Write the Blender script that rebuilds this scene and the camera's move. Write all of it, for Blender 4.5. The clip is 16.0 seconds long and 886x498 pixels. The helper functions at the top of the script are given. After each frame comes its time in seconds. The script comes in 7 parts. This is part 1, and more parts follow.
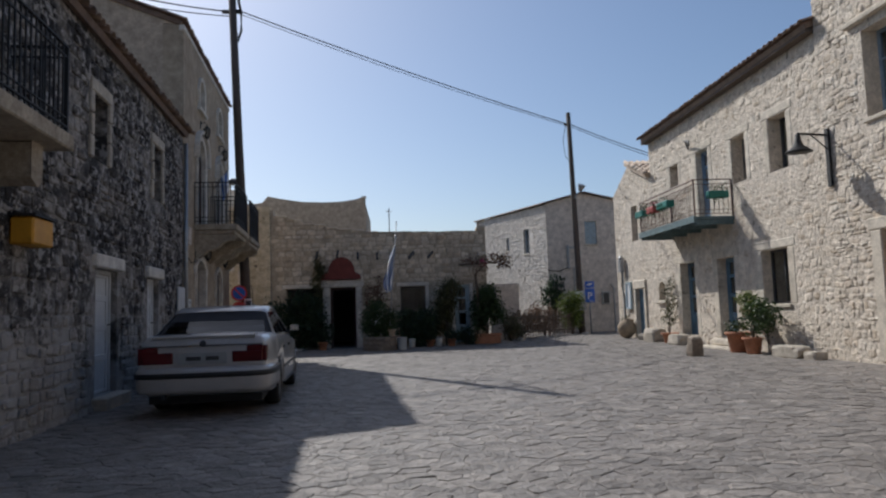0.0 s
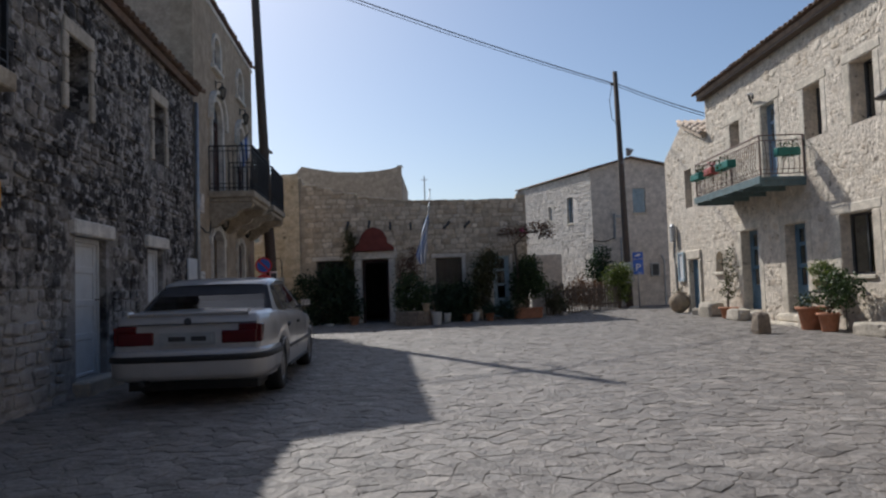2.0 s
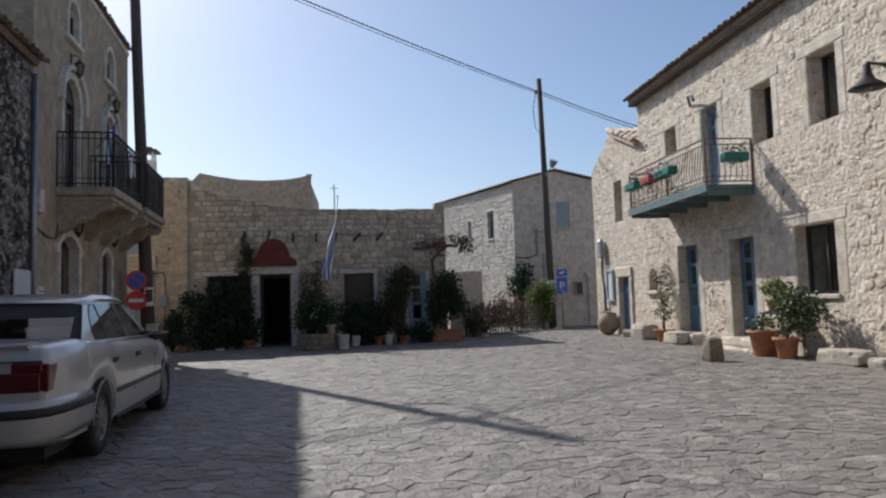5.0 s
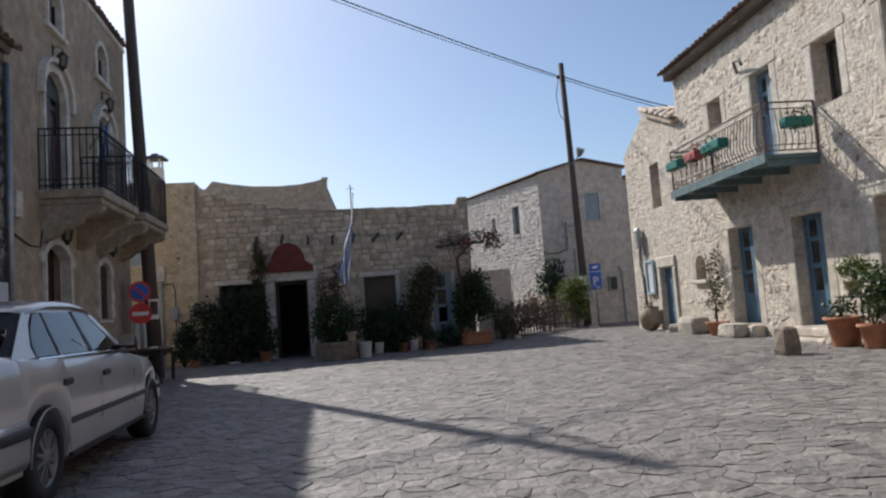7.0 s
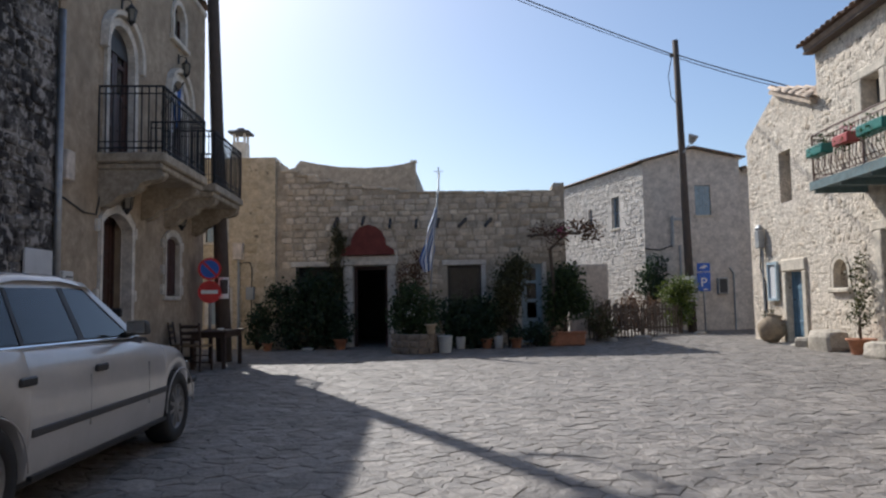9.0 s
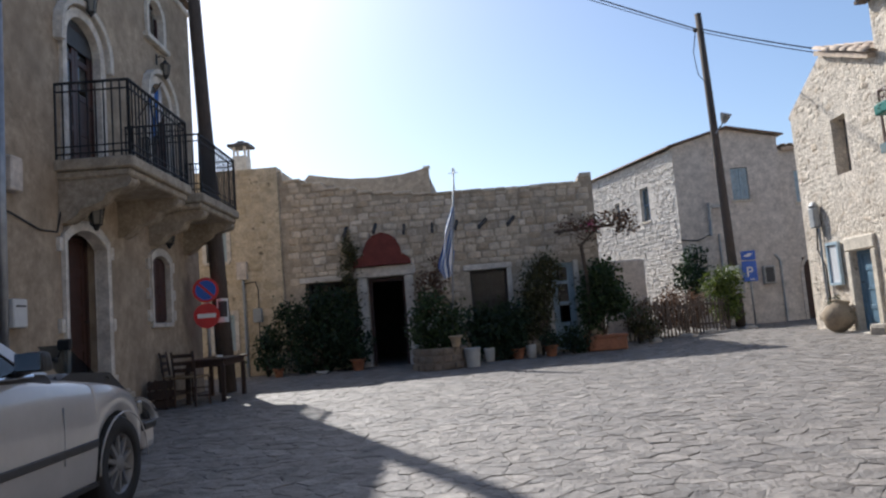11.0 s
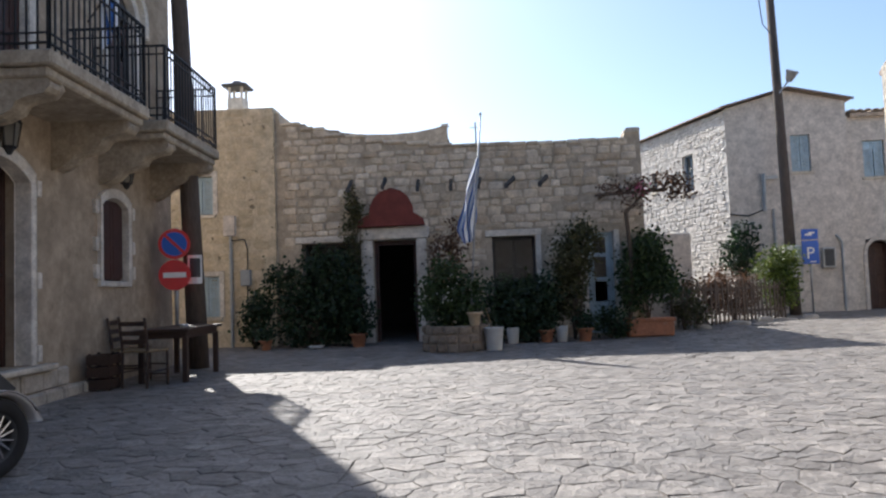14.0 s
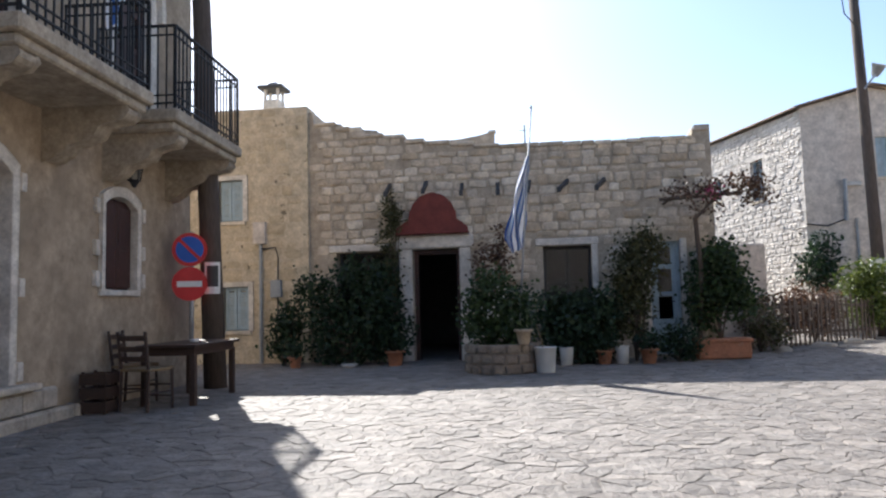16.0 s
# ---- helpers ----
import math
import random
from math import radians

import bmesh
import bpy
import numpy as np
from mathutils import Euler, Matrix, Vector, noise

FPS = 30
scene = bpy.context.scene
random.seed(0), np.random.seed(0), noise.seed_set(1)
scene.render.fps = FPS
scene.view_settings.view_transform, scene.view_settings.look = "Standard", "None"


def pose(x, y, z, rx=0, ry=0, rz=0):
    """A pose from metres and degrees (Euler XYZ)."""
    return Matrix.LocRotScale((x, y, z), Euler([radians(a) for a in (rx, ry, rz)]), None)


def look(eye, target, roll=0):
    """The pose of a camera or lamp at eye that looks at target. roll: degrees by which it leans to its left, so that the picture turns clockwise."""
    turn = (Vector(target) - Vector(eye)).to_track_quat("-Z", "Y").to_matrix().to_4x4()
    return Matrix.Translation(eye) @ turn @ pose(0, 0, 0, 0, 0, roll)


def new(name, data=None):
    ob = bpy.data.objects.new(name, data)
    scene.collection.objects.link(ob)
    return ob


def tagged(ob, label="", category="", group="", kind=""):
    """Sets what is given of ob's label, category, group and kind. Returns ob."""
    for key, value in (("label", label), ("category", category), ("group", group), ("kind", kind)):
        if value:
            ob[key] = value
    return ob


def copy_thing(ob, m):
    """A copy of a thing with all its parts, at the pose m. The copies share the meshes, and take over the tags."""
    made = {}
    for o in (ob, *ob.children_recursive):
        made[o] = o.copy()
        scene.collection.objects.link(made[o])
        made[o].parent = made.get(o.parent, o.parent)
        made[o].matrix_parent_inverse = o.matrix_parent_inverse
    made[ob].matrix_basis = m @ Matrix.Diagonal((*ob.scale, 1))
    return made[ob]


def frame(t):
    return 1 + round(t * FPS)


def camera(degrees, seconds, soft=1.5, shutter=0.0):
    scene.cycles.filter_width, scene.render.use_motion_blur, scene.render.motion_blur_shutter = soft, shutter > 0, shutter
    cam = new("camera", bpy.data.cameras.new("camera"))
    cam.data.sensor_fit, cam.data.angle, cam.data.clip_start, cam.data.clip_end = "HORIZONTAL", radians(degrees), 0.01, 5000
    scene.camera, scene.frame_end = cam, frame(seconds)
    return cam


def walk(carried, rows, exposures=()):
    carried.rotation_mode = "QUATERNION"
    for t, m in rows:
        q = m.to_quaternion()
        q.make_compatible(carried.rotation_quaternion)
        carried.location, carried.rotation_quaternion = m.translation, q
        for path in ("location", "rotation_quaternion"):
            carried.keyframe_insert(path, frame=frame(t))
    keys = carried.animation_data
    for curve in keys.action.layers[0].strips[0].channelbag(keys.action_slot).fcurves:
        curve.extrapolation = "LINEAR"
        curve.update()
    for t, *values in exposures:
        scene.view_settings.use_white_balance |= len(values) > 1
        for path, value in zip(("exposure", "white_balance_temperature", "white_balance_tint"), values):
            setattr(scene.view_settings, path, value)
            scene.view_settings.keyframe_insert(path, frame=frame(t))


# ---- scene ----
cam = camera(64.5, 16.0, soft=2.3)
PATH = [
    (0, (0.895, 1.195, 1.299), (1.027, 3.183, 1.475), -1.8),
    (0.5, (0.992, 1.541, 1.285), (1.036, 3.536, 1.425), -1.0),
    (1, (1.044, 1.921, 1.258), (1.175, 3.911, 1.412), -1.6),
    (1.5, (1.096, 2.291, 1.272), (1.236, 4.281, 1.418), -3.6),
    (2, (1.19, 2.661, 1.284), (1.197, 4.658, 1.388), -1.9),
    (2.5, (1.215, 3.027, 1.272), (1.33, 5.019, 1.414), -2.8),
    (3, (1.212, 3.383, 1.275), (1.385, 5.365, 1.48), -3.8),
    (3.5, (1.295, 3.843, 1.26), (1.379, 5.835, 1.417), -0.5),
    (4, (1.335, 4.209, 1.28), (1.591, 6.186, 1.437), -1.9),
    (6.5, (1.502, 6.128, 1.304), (1.684, 8.116, 1.437), -2.6),
    (7, (1.486, 6.446, 1.196), (1.669, 8.431, 1.362), -4.1),
    (7.5, (1.549, 6.883, 1.275), (1.611, 8.874, 1.45), -0.6),
    (8, (1.52, 7.291, 1.294), (1.649, 9.281, 1.439), -0.8),
    (8.5, (1.525, 7.682, 1.257), (1.563, 9.672, 1.459), -2.5),
    (9, (1.571, 8.074, 1.252), (1.5, 10.067, 1.403), -0.9),
    (9.5, (1.526, 8.46, 1.246), (1.588, 10.455, 1.364), -3.4),
    (10, (1.601, 8.844, 1.217), (1.532, 10.834, 1.401), -4.2),
    (12.5, (1.29, 10.87, 1.133), (1.133, 12.854, 1.327), -4.3),
    (13, (1.264, 11.222, 1.255), (1.107, 13.211, 1.39), 0.0),
    (13.5, (1.151, 11.78, 1.208), (1.136, 13.778, 1.289), -2.3),
    (14, (1.183, 12.127, 1.173), (1.019, 14.117, 1.287), -2.1),
    (14.5, (1.152, 12.488, 1.277), (0.937, 14.471, 1.434), -1.0),
    (15, (1.093, 12.869, 1.135), (0.875, 14.852, 1.279), -1.0),
    (15.5, (1.03, 13.211, 1.181), (0.673, 15.175, 1.297), -0.5),
    (16, (1.096, 13.445, 1.153), (0.801, 15.417, 1.313), -1.5),
]
walk(cam, [(t, look(eye, target, roll)) for t, eye, target, roll in PATH],
     [(0, 0.03, 5960, 10), (4, 0.24, 6060, 10), (8.5, 0.42, 6030, 10), (10.2, 0.57, 5960, 10), (12.5, 0.88, 6000, 10), (14.5, 1.16, 6040, 10), (16, 1.36, 6080, 10)])

# ---- light ----
SUN_AZ, SUN_EL = radians(31.5), radians(41.0)   # sun stands ahead and to the left of the walk
world = bpy.data.worlds.new("sky")
scene.world = world
world.use_nodes = True
wn = world.node_tree.nodes
sky = wn.new("ShaderNodeTexSky")
sky.sky_type = "NISHITA"
sky.sun_disc = False
sky.sun_elevation, sky.sun_rotation = SUN_EL, -SUN_AZ
sky.air_density, sky.dust_density, sky.ozone_density = 1.0, 1.3, 1.6
wn["Background"].inputs["Strength"].default_value = 0.092
world.node_tree.links.new(sky.outputs[0], wn["Background"].inputs["Color"])
sun = new("sun", bpy.data.lights.new("sun", "SUN"))
sun.data.energy, sun.data.angle, sun.data.color = 3.9, radians(0.55), (1.0, 0.93, 0.83)
sun_way = Vector((-math.sin(SUN_AZ) * math.cos(SUN_EL), math.cos(SUN_AZ) * math.cos(SUN_EL), math.sin(SUN_EL)))
sun.matrix_world = look(sun_way * 60, (0, 0, 0))

# ---- materials ----
MATS = {}


def shade(name, rough=0.8, metal=0.0):
    m = bpy.data.materials.new(name)
    m.use_nodes = True
    nt = m.node_tree
    b = nt.nodes["Principled BSDF"]
    b.inputs["Roughness"].default_value = rough
    b.inputs["Metallic"].default_value = metal
    MATS[name] = m
    return m, nt, b


def node(nt, kind, **values):
    n = nt.nodes.new(kind)
    for k, v in values.items():
        n.inputs[k.replace("_", " ")].default_value = v
    return n


def ramp(nt, source, stops):
    r = nt.nodes.new("ShaderNodeValToRGB")
    while len(r.color_ramp.elements) < len(stops):
        r.color_ramp.elements.new(0.5)
    for e, (p, c) in zip(r.color_ramp.elements, stops):
        e.position = p
        e.color = (*c, 1) if len(c) == 3 else c
    nt.links.new(source, r.inputs[0])
    return r.outputs[0]


def mix(nt, fac, a, b, mode="MIX"):
    n = nt.nodes.new("ShaderNodeMix")
    n.data_type, n.blend_type = "RGBA", mode
    for sock, v in ((n.inputs[0], fac), (n.inputs[6], a), (n.inputs[7], b)):
        if isinstance(v, bpy.types.NodeSocket):
            nt.links.new(v, sock)
        elif isinstance(v, (int, float)):
            sock.default_value = v
        else:
            sock.default_value = (*v, 1)
    return n.outputs[2]


def noise_at(nt, coords, scale, detail=4.0, rough=0.6):
    n = node(nt, "ShaderNodeTexNoise", Scale=scale, Detail=detail, Roughness=rough)
    nt.links.new(coords, n.inputs["Vector"])
    return n.outputs[0]


def bump(nt, b, height, strength, distance):
    n = node(nt, "ShaderNodeBump", Strength=strength, Distance=distance)
    nt.links.new(height, n.inputs["Height"])
    nt.links.new(n.outputs[0], b.inputs["Normal"])


def piece_random(nt):
    """One number a piece, for separate pieces and for those joined into one mesh."""
    o, g = nt.nodes.new("ShaderNodeObjectInfo"), nt.nodes.new("ShaderNodeNewGeometry")
    a = nt.nodes.new("ShaderNodeMath")
    a.operation = "ADD"
    f = nt.nodes.new("ShaderNodeMath")
    f.operation = "FRACT"
    nt.links.new(o.outputs["Random"], a.inputs[0])
    nt.links.new(g.outputs["Random Per Island"], a.inputs[1])
    nt.links.new(a.outputs[0], f.inputs[0])
    return f.outputs[0]


def place(nt):
    return nt.nodes.new("ShaderNodeNewGeometry").outputs["Position"]


def stony(name, tones, stain=(0.2, 0.17, 0.13), stain_amount=0.5, stain_scale=0.8, grain=35.0, relief=0.5, rough=0.9, pieces=True, stain_from=0.55, lumps=0.0, lump_scale=8.0, chinks=0.0):
    """Weathered mineral surface: a tone a piece, blotches, stains and grain."""
    m, nt, b = shade(name, rough)
    p = place(nt)
    tone = ramp(nt, piece_random(nt) if pieces else noise_at(nt, p, 0.5, 3), [(i / max(1, len(tones) - 1), c) for i, c in enumerate(tones)])
    blotch = ramp(nt, noise_at(nt, p, 4.5, 6, 0.65), [(0.3, (0.68, 0.66, 0.63)), (0.7, (1.18, 1.16, 1.12))])
    c = mix(nt, 1.0, tone, blotch, "MULTIPLY")
    fine = noise_at(nt, p, grain, 6, 0.7)
    c = mix(nt, 1.0, c, ramp(nt, fine, [(0.25, (0.72, 0.72, 0.72)), (0.75, (1.2, 1.2, 1.2))]), "MULTIPLY")
    s = ramp(nt, noise_at(nt, p, stain_scale, 7, 0.72), [(stain_from, (0, 0, 0)), (stain_from + 0.14, (stain_amount,) * 3)])
    c = mix(nt, s, c, stain)
    if chinks:
        c = mix(nt, ramp(nt, noise_at(nt, p, 6.5, 3, 0.5), [(0.69 - chinks, (0, 0, 0)), (0.73 - chinks, (0.75, 0.75, 0.75))]), c, tuple(v * 0.3 for v in stain))
    nt.links.new(c, b.inputs["Base Color"])
    h = mix(nt, 0.5, fine, noise_at(nt, p, grain * 0.28, 5, 0.6))
    if lumps:
        h = mix(nt, 0.25, noise_at(nt, p, lump_scale, 4, 0.55), h)
    bump(nt, b, h, relief, 0.02 + lumps)
    return m


def coloured(name, colour, rough=0.5, metal=0.0, wear=0.25, scale=6.0, relief=0.08, second=None):
    """Painted, wooden or cast surface: one colour, uneven and a little worn."""
    m, nt, b = shade(name, rough, metal)
    p = place(nt)
    n1 = noise_at(nt, p, scale, 6, 0.65)
    lo = tuple(v * (1 - wear) for v in colour)
    hi = tuple(min(1, v * (1 + wear * 0.6)) for v in colour)
    c = ramp(nt, n1, [(0.3, lo), (0.7, hi)])
    if second:
        c = mix(nt, ramp(nt, noise_at(nt, p, scale * 2.3, 8, 0.75), [(0.56, (0, 0, 0)), (0.68, (0.8, 0.8, 0.8))]), c, second)
    nt.links.new(c, b.inputs["Base Color"])
    bump(nt, b, noise_at(nt, p, scale * 12, 4), relief, 0.01)
    return m


def grained(name, dark, light, rough=0.75, axis=(1, 1, 8)):
    m, nt, b = shade(name, rough)
    t = nt.nodes.new("ShaderNodeTexCoord")
    mp = nt.nodes.new("ShaderNodeMapping")
    mp.inputs["Scale"].default_value = axis
    nt.links.new(t.outputs["Object"], mp.inputs["Vector"])
    n1 = noise_at(nt, mp.outputs[0], 9.0, 7, 0.7)
    nt.links.new(ramp(nt, n1, [(0.25, dark), (0.75, light)]), b.inputs["Base Color"])
    bump(nt, b, n1, 0.35, 0.01)
    return m


def leafy(name, dark, light, rough=0.55):
    m, nt, b = shade(name, rough)
    c = ramp(nt, piece_random(nt), [(0.0, dark), (0.6, light), (1.0, tuple(min(1, v * 1.5) for v in light))])
    nt.links.new(c, b.inputs["Base Color"])
    tr = nt.nodes.new("ShaderNodeBsdfTranslucent")
    nt.links.new(c, tr.inputs["Color"])
    ms = nt.nodes.new("ShaderNodeMixShader")
    ms.inputs[0].default_value = 0.3
    nt.links.new(b.outputs[0], ms.inputs[1])
    nt.links.new(tr.outputs[0], ms.inputs[2])
    nt.links.new(ms.outputs[0], nt.nodes["Material Output"].inputs["Surface"])
    return m


def glassy(name, tint=(0.75, 0.8, 0.82), rough=0.03):
    m, nt, b = shade(name, rough)
    b.inputs["Base Color"].default_value = (*tint, 1)
    b.inputs["Transmission Weight"].default_value = 1.0
    b.inputs["IOR"].default_value = 1.45
    return m


stony("flagstone", [(0.16, 0.146, 0.135), (0.255, 0.233, 0.215), (0.2, 0.187, 0.177), (0.305, 0.279, 0.256)], (0.135, 0.123, 0.115), 0.45, 0.6, 30, 0.9, 0.64, stain_from=0.54, lumps=0.06, lump_scale=9.0)
stony("joint", [(0.185, 0.169, 0.156), (0.235, 0.215, 0.199)], (0.14, 0.127, 0.117), 0.6, 1.4, 22, 0.8, 0.9, False)
stony("cream_rubble", [(0.60, 0.525, 0.43), (0.72, 0.645, 0.55), (0.54, 0.455, 0.36), (0.74, 0.68, 0.59), (0.62, 0.515, 0.395)], (0.36, 0.285, 0.215), 0.45, 1.3, 26, 1.0, lumps=0.03, lump_scale=15.0, chinks=0.045)
stony("cream_mortar", [(0.61, 0.54, 0.455), (0.72, 0.65, 0.56)], (0.44, 0.37, 0.29), 0.45, 1.2, 16, 1.0, 0.95, False, lumps=0.04, lump_scale=13.0, chinks=0.03)
stony("ashlar_block", [(0.5, 0.43, 0.335), (0.7, 0.62, 0.505), (0.58, 0.505, 0.41), (0.77, 0.7, 0.595), (0.5, 0.41, 0.305), (0.67, 0.585, 0.47)], (0.24, 0.20, 0.155), 0.42, 1.1, 24, 0.7, chinks=0.0)
stony("ashlar_mortar", [(0.42, 0.36, 0.285), (0.52, 0.455, 0.37)], (0.2, 0.17, 0.135), 0.5, 1.2, 20, 0.8, 0.95, False)
stony("yellow_rubble", [(0.56, 0.47, 0.33), (0.66, 0.57, 0.43), (0.52, 0.44, 0.31), (0.60, 0.51, 0.37)], (0.34, 0.28, 0.19), 0.4, 1.2, 24, 0.6, chinks=0.02)
stony("yellow_mortar", [(0.56, 0.48, 0.35), (0.66, 0.58, 0.45)], (0.34, 0.28, 0.2), 0.45, 1.6, 20, 0.8, 0.95, False, chinks=0.02)
stony("white_rubble", [(0.66, 0.62, 0.575), (0.76, 0.72, 0.675), (0.61, 0.57, 0.525), (0.72, 0.675, 0.625)], (0.34, 0.31, 0.27), 0.35, 1.6, 24, 0.7)
stony("white_mortar", [(0.63, 0.59, 0.545), (0.70, 0.66, 0.615)], (0.34, 0.31, 0.27), 0.4, 1.6, 20, 0.8, 0.95, False)
stony("grey_plaster", [(0.60, 0.54, 0.485), (0.69, 0.63, 0.57)], (0.48, 0.42, 0.37), 0.5, 0.9, 14, 0.35, 0.9, False)
stony("pink_plaster", [(0.44, 0.36, 0.28), (0.52, 0.43, 0.34)], (0.34, 0.27, 0.21), 0.5, 0.8, 14, 0.3, 0.9, False)
stony("ochre_plaster", [(0.335, 0.27, 0.2), (0.44, 0.36, 0.27), (0.375, 0.315, 0.24)], (0.215, 0.17, 0.125), 0.6, 0.75, 12, 0.35, 0.92, False, 0.5)
stony("balcony_concrete", [(0.36, 0.31, 0.245), (0.48, 0.42, 0.335)], (0.16, 0.13, 0.10), 0.6, 1.3, 18, 0.5, 0.9, False)
stony("white_trim", [(0.66, 0.625, 0.57), (0.76, 0.725, 0.675)], (0.40, 0.35, 0.28), 0.5, 2.5, 26, 0.3, 0.85, False)
stony("dressed_stone", [(0.58, 0.52, 0.43), (0.68, 0.62, 0.53)], (0.40, 0.34, 0.27), 0.4, 2.2, 26, 0.4, 0.85)
stony("loose_stone", [(0.44, 0.40, 0.34), (0.54, 0.49, 0.42)], (0.26, 0.23, 0.19), 0.5, 3.5, 22, 0.7)
stony("brown_stone", [(0.24, 0.20, 0.16), (0.31, 0.26, 0.21)], (0.15, 0.12, 0.10), 0.5, 5, 22, 0.8, 0.92, False)
stony("planter_stone", [(0.24, 0.19, 0.15), (0.33, 0.27, 0.215), (0.28, 0.235, 0.19)], (0.14, 0.11, 0.09), 0.5, 4, 22, 0.8)
stony("roof_tile", [(0.2, 0.125, 0.09), (0.26, 0.175, 0.125), (0.18, 0.125, 0.1), (0.3, 0.22, 0.16)], (0.1, 0.085, 0.07), 0.6, 2.5, 26, 0.4, 0.85)
stony("pale_tile", [(0.46, 0.36, 0.28), (0.55, 0.45, 0.36), (0.40, 0.31, 0.24)], (0.22, 0.19, 0.15), 0.5, 2.5, 26, 0.4, 0.85)
stony("terracotta", [(0.42, 0.17, 0.09), (0.50, 0.23, 0.13)], (0.5, 0.38, 0.3), 0.35, 6, 30, 0.3, 0.8, False)
stony("pale_clay", [(0.50, 0.39, 0.27), (0.60, 0.48, 0.34)], (0.34, 0.27, 0.19), 0.4, 4, 26, 0.35, 0.8, False)
stony("old_clay", [(0.30, 0.24, 0.17), (0.39, 0.31, 0.225)], (0.2, 0.155, 0.11), 0.45, 4, 26, 0.5, 0.85, False)
stony("soil", [(0.07, 0.05, 0.035), (0.12, 0.085, 0.06)], (0.05, 0.04, 0.03), 0.4, 8, 30, 0.9, 0.95, False)

# lichen-blackened rubble with remains of whitewash
m, nt, b = shade("lichen_rubble", 0.92)
stretch = nt.nodes.new("ShaderNodeMapping")
stretch.inputs["Scale"].default_value = (1, 1, 1.15)
nt.links.new(place(nt), stretch.inputs["Vector"])
p = stretch.outputs[0]
tone = ramp(nt, piece_random(nt), [(0, (0.14, 0.122, 0.106)), (0.5, (0.22, 0.198, 0.178)), (1, (0.36, 0.33, 0.295))])
c = mix(nt, 1.0, tone, ramp(nt, noise_at(nt, p, 16, 6, 0.7), [(0.25, (0.6, 0.6, 0.6)), (0.75, (1.2, 1.2, 1.2))]), "MULTIPLY")
sep = nt.nodes.new("ShaderNodeSeparateXYZ")
nt.links.new(p, sep.inputs[0])
wash = nt.nodes.new("ShaderNodeMath")
wash.operation = "MULTIPLY_ADD"
nt.links.new(sep.outputs["Z"], wash.inputs[0])
wash.inputs[1].default_value = -0.2
nt.links.new(noise_at(nt, p, 1.1, 7, 0.72), wash.inputs[2])
c = mix(nt, ramp(nt, wash.outputs[0], [(0.17, (0, 0, 0)), (0.3, (0.9, 0.9, 0.9))]), c, (0.4, 0.38, 0.36))
lich = ramp(nt, noise_at(nt, p, 1.3, 9, 0.76), [(0.43, (0, 0, 0)), (0.53, (0.94, 0.94, 0.94))])
upper = ramp(nt, wash.outputs[0], [(0.14, (1, 1, 1)), (0.32, (0.3, 0.3, 0.3))])
c = mix(nt, mix(nt, 1.0, lich, upper, "MULTIPLY"), c, (0.024, 0.021, 0.021))
fleck = ramp(nt, noise_at(nt, p, 6.5, 7, 0.62), [(0.53, (0, 0, 0)), (0.58, (0.9, 0.9, 0.9))])
c = mix(nt, fleck, c, (0.41, 0.383, 0.36))
nt.links.new(c, b.inputs["Base Color"])
bump(nt, b, noise_at(nt, p, 18, 8, 0.7), 0.8, 0.03)

coloured("blue_paint", (0.115, 0.2, 0.27), 0.55, wear=0.35, second=(0.24, 0.33, 0.39))
coloured("pale_blue_paint", (0.36, 0.46, 0.52), 0.5, wear=0.2)
coloured("grey_blue_paint", (0.24, 0.32, 0.40), 0.55, wear=0.3)
coloured("teal_steel", (0.12, 0.18, 0.19), 0.6, wear=0.3, second=(0.20, 0.16, 0.12))
coloured("rust_rail", (0.19, 0.12, 0.10), 0.65, wear=0.4, second=(0.30, 0.2, 0.15))
coloured("black_iron", (0.018, 0.017, 0.018), 0.68, 0.0, wear=0.3)
coloured("dark_brown_wood", (0.055, 0.022, 0.016), 0.5, wear=0.35)
coloured("bare_metal", (0.45, 0.45, 0.46), 0.35, 0.9, wear=0.2)
coloured("galvanised", (0.38, 0.39, 0.40), 0.5, 0.7, wear=0.25)
coloured("green_plastic", (0.012, 0.17, 0.13), 0.4, wear=0.2)
coloured("red_plastic", (0.40, 0.07, 0.06), 0.45, wear=0.25)
coloured("grey_plastic", (0.33, 0.35, 0.36), 0.5, wear=0.2)
coloured("white_plastic", (0.72, 0.72, 0.70), 0.4, wear=0.12)
coloured("white_board", (0.62, 0.63, 0.64), 0.5, wear=0.1)
coloured("yellow_box", (0.62, 0.30, 0.02), 0.5, wear=0.2)
coloured("red_hood", (0.17, 0.038, 0.03), 0.8, wear=0.3)
coloured("sign_red", (0.55, 0.02, 0.02), 0.4, wear=0.12)
coloured("sign_blue", (0.015, 0.10, 0.48), 0.4, wear=0.12)
coloured("sign_white", (0.75, 0.75, 0.74), 0.4, wear=0.1)
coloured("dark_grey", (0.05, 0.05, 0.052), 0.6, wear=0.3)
coloured("cable", (0.02, 0.02, 0.022), 0.6, wear=0.2)
coloured("flag_white", (0.75, 0.76, 0.78), 0.85, wear=0.1)
coloured("flag_blue", (0.05, 0.14, 0.42), 0.85, wear=0.15)
coloured("tyre", (0.022, 0.022, 0.023), 0.85, wear=0.3)
coloured("alloy", (0.24, 0.24, 0.245), 0.5, 0.6, wear=0.2)
coloured("chrome", (0.75, 0.76, 0.78), 0.12, 1.0, wear=0.05)
coloured("tail_red", (0.09, 0.005, 0.008), 0.18, wear=0.2)
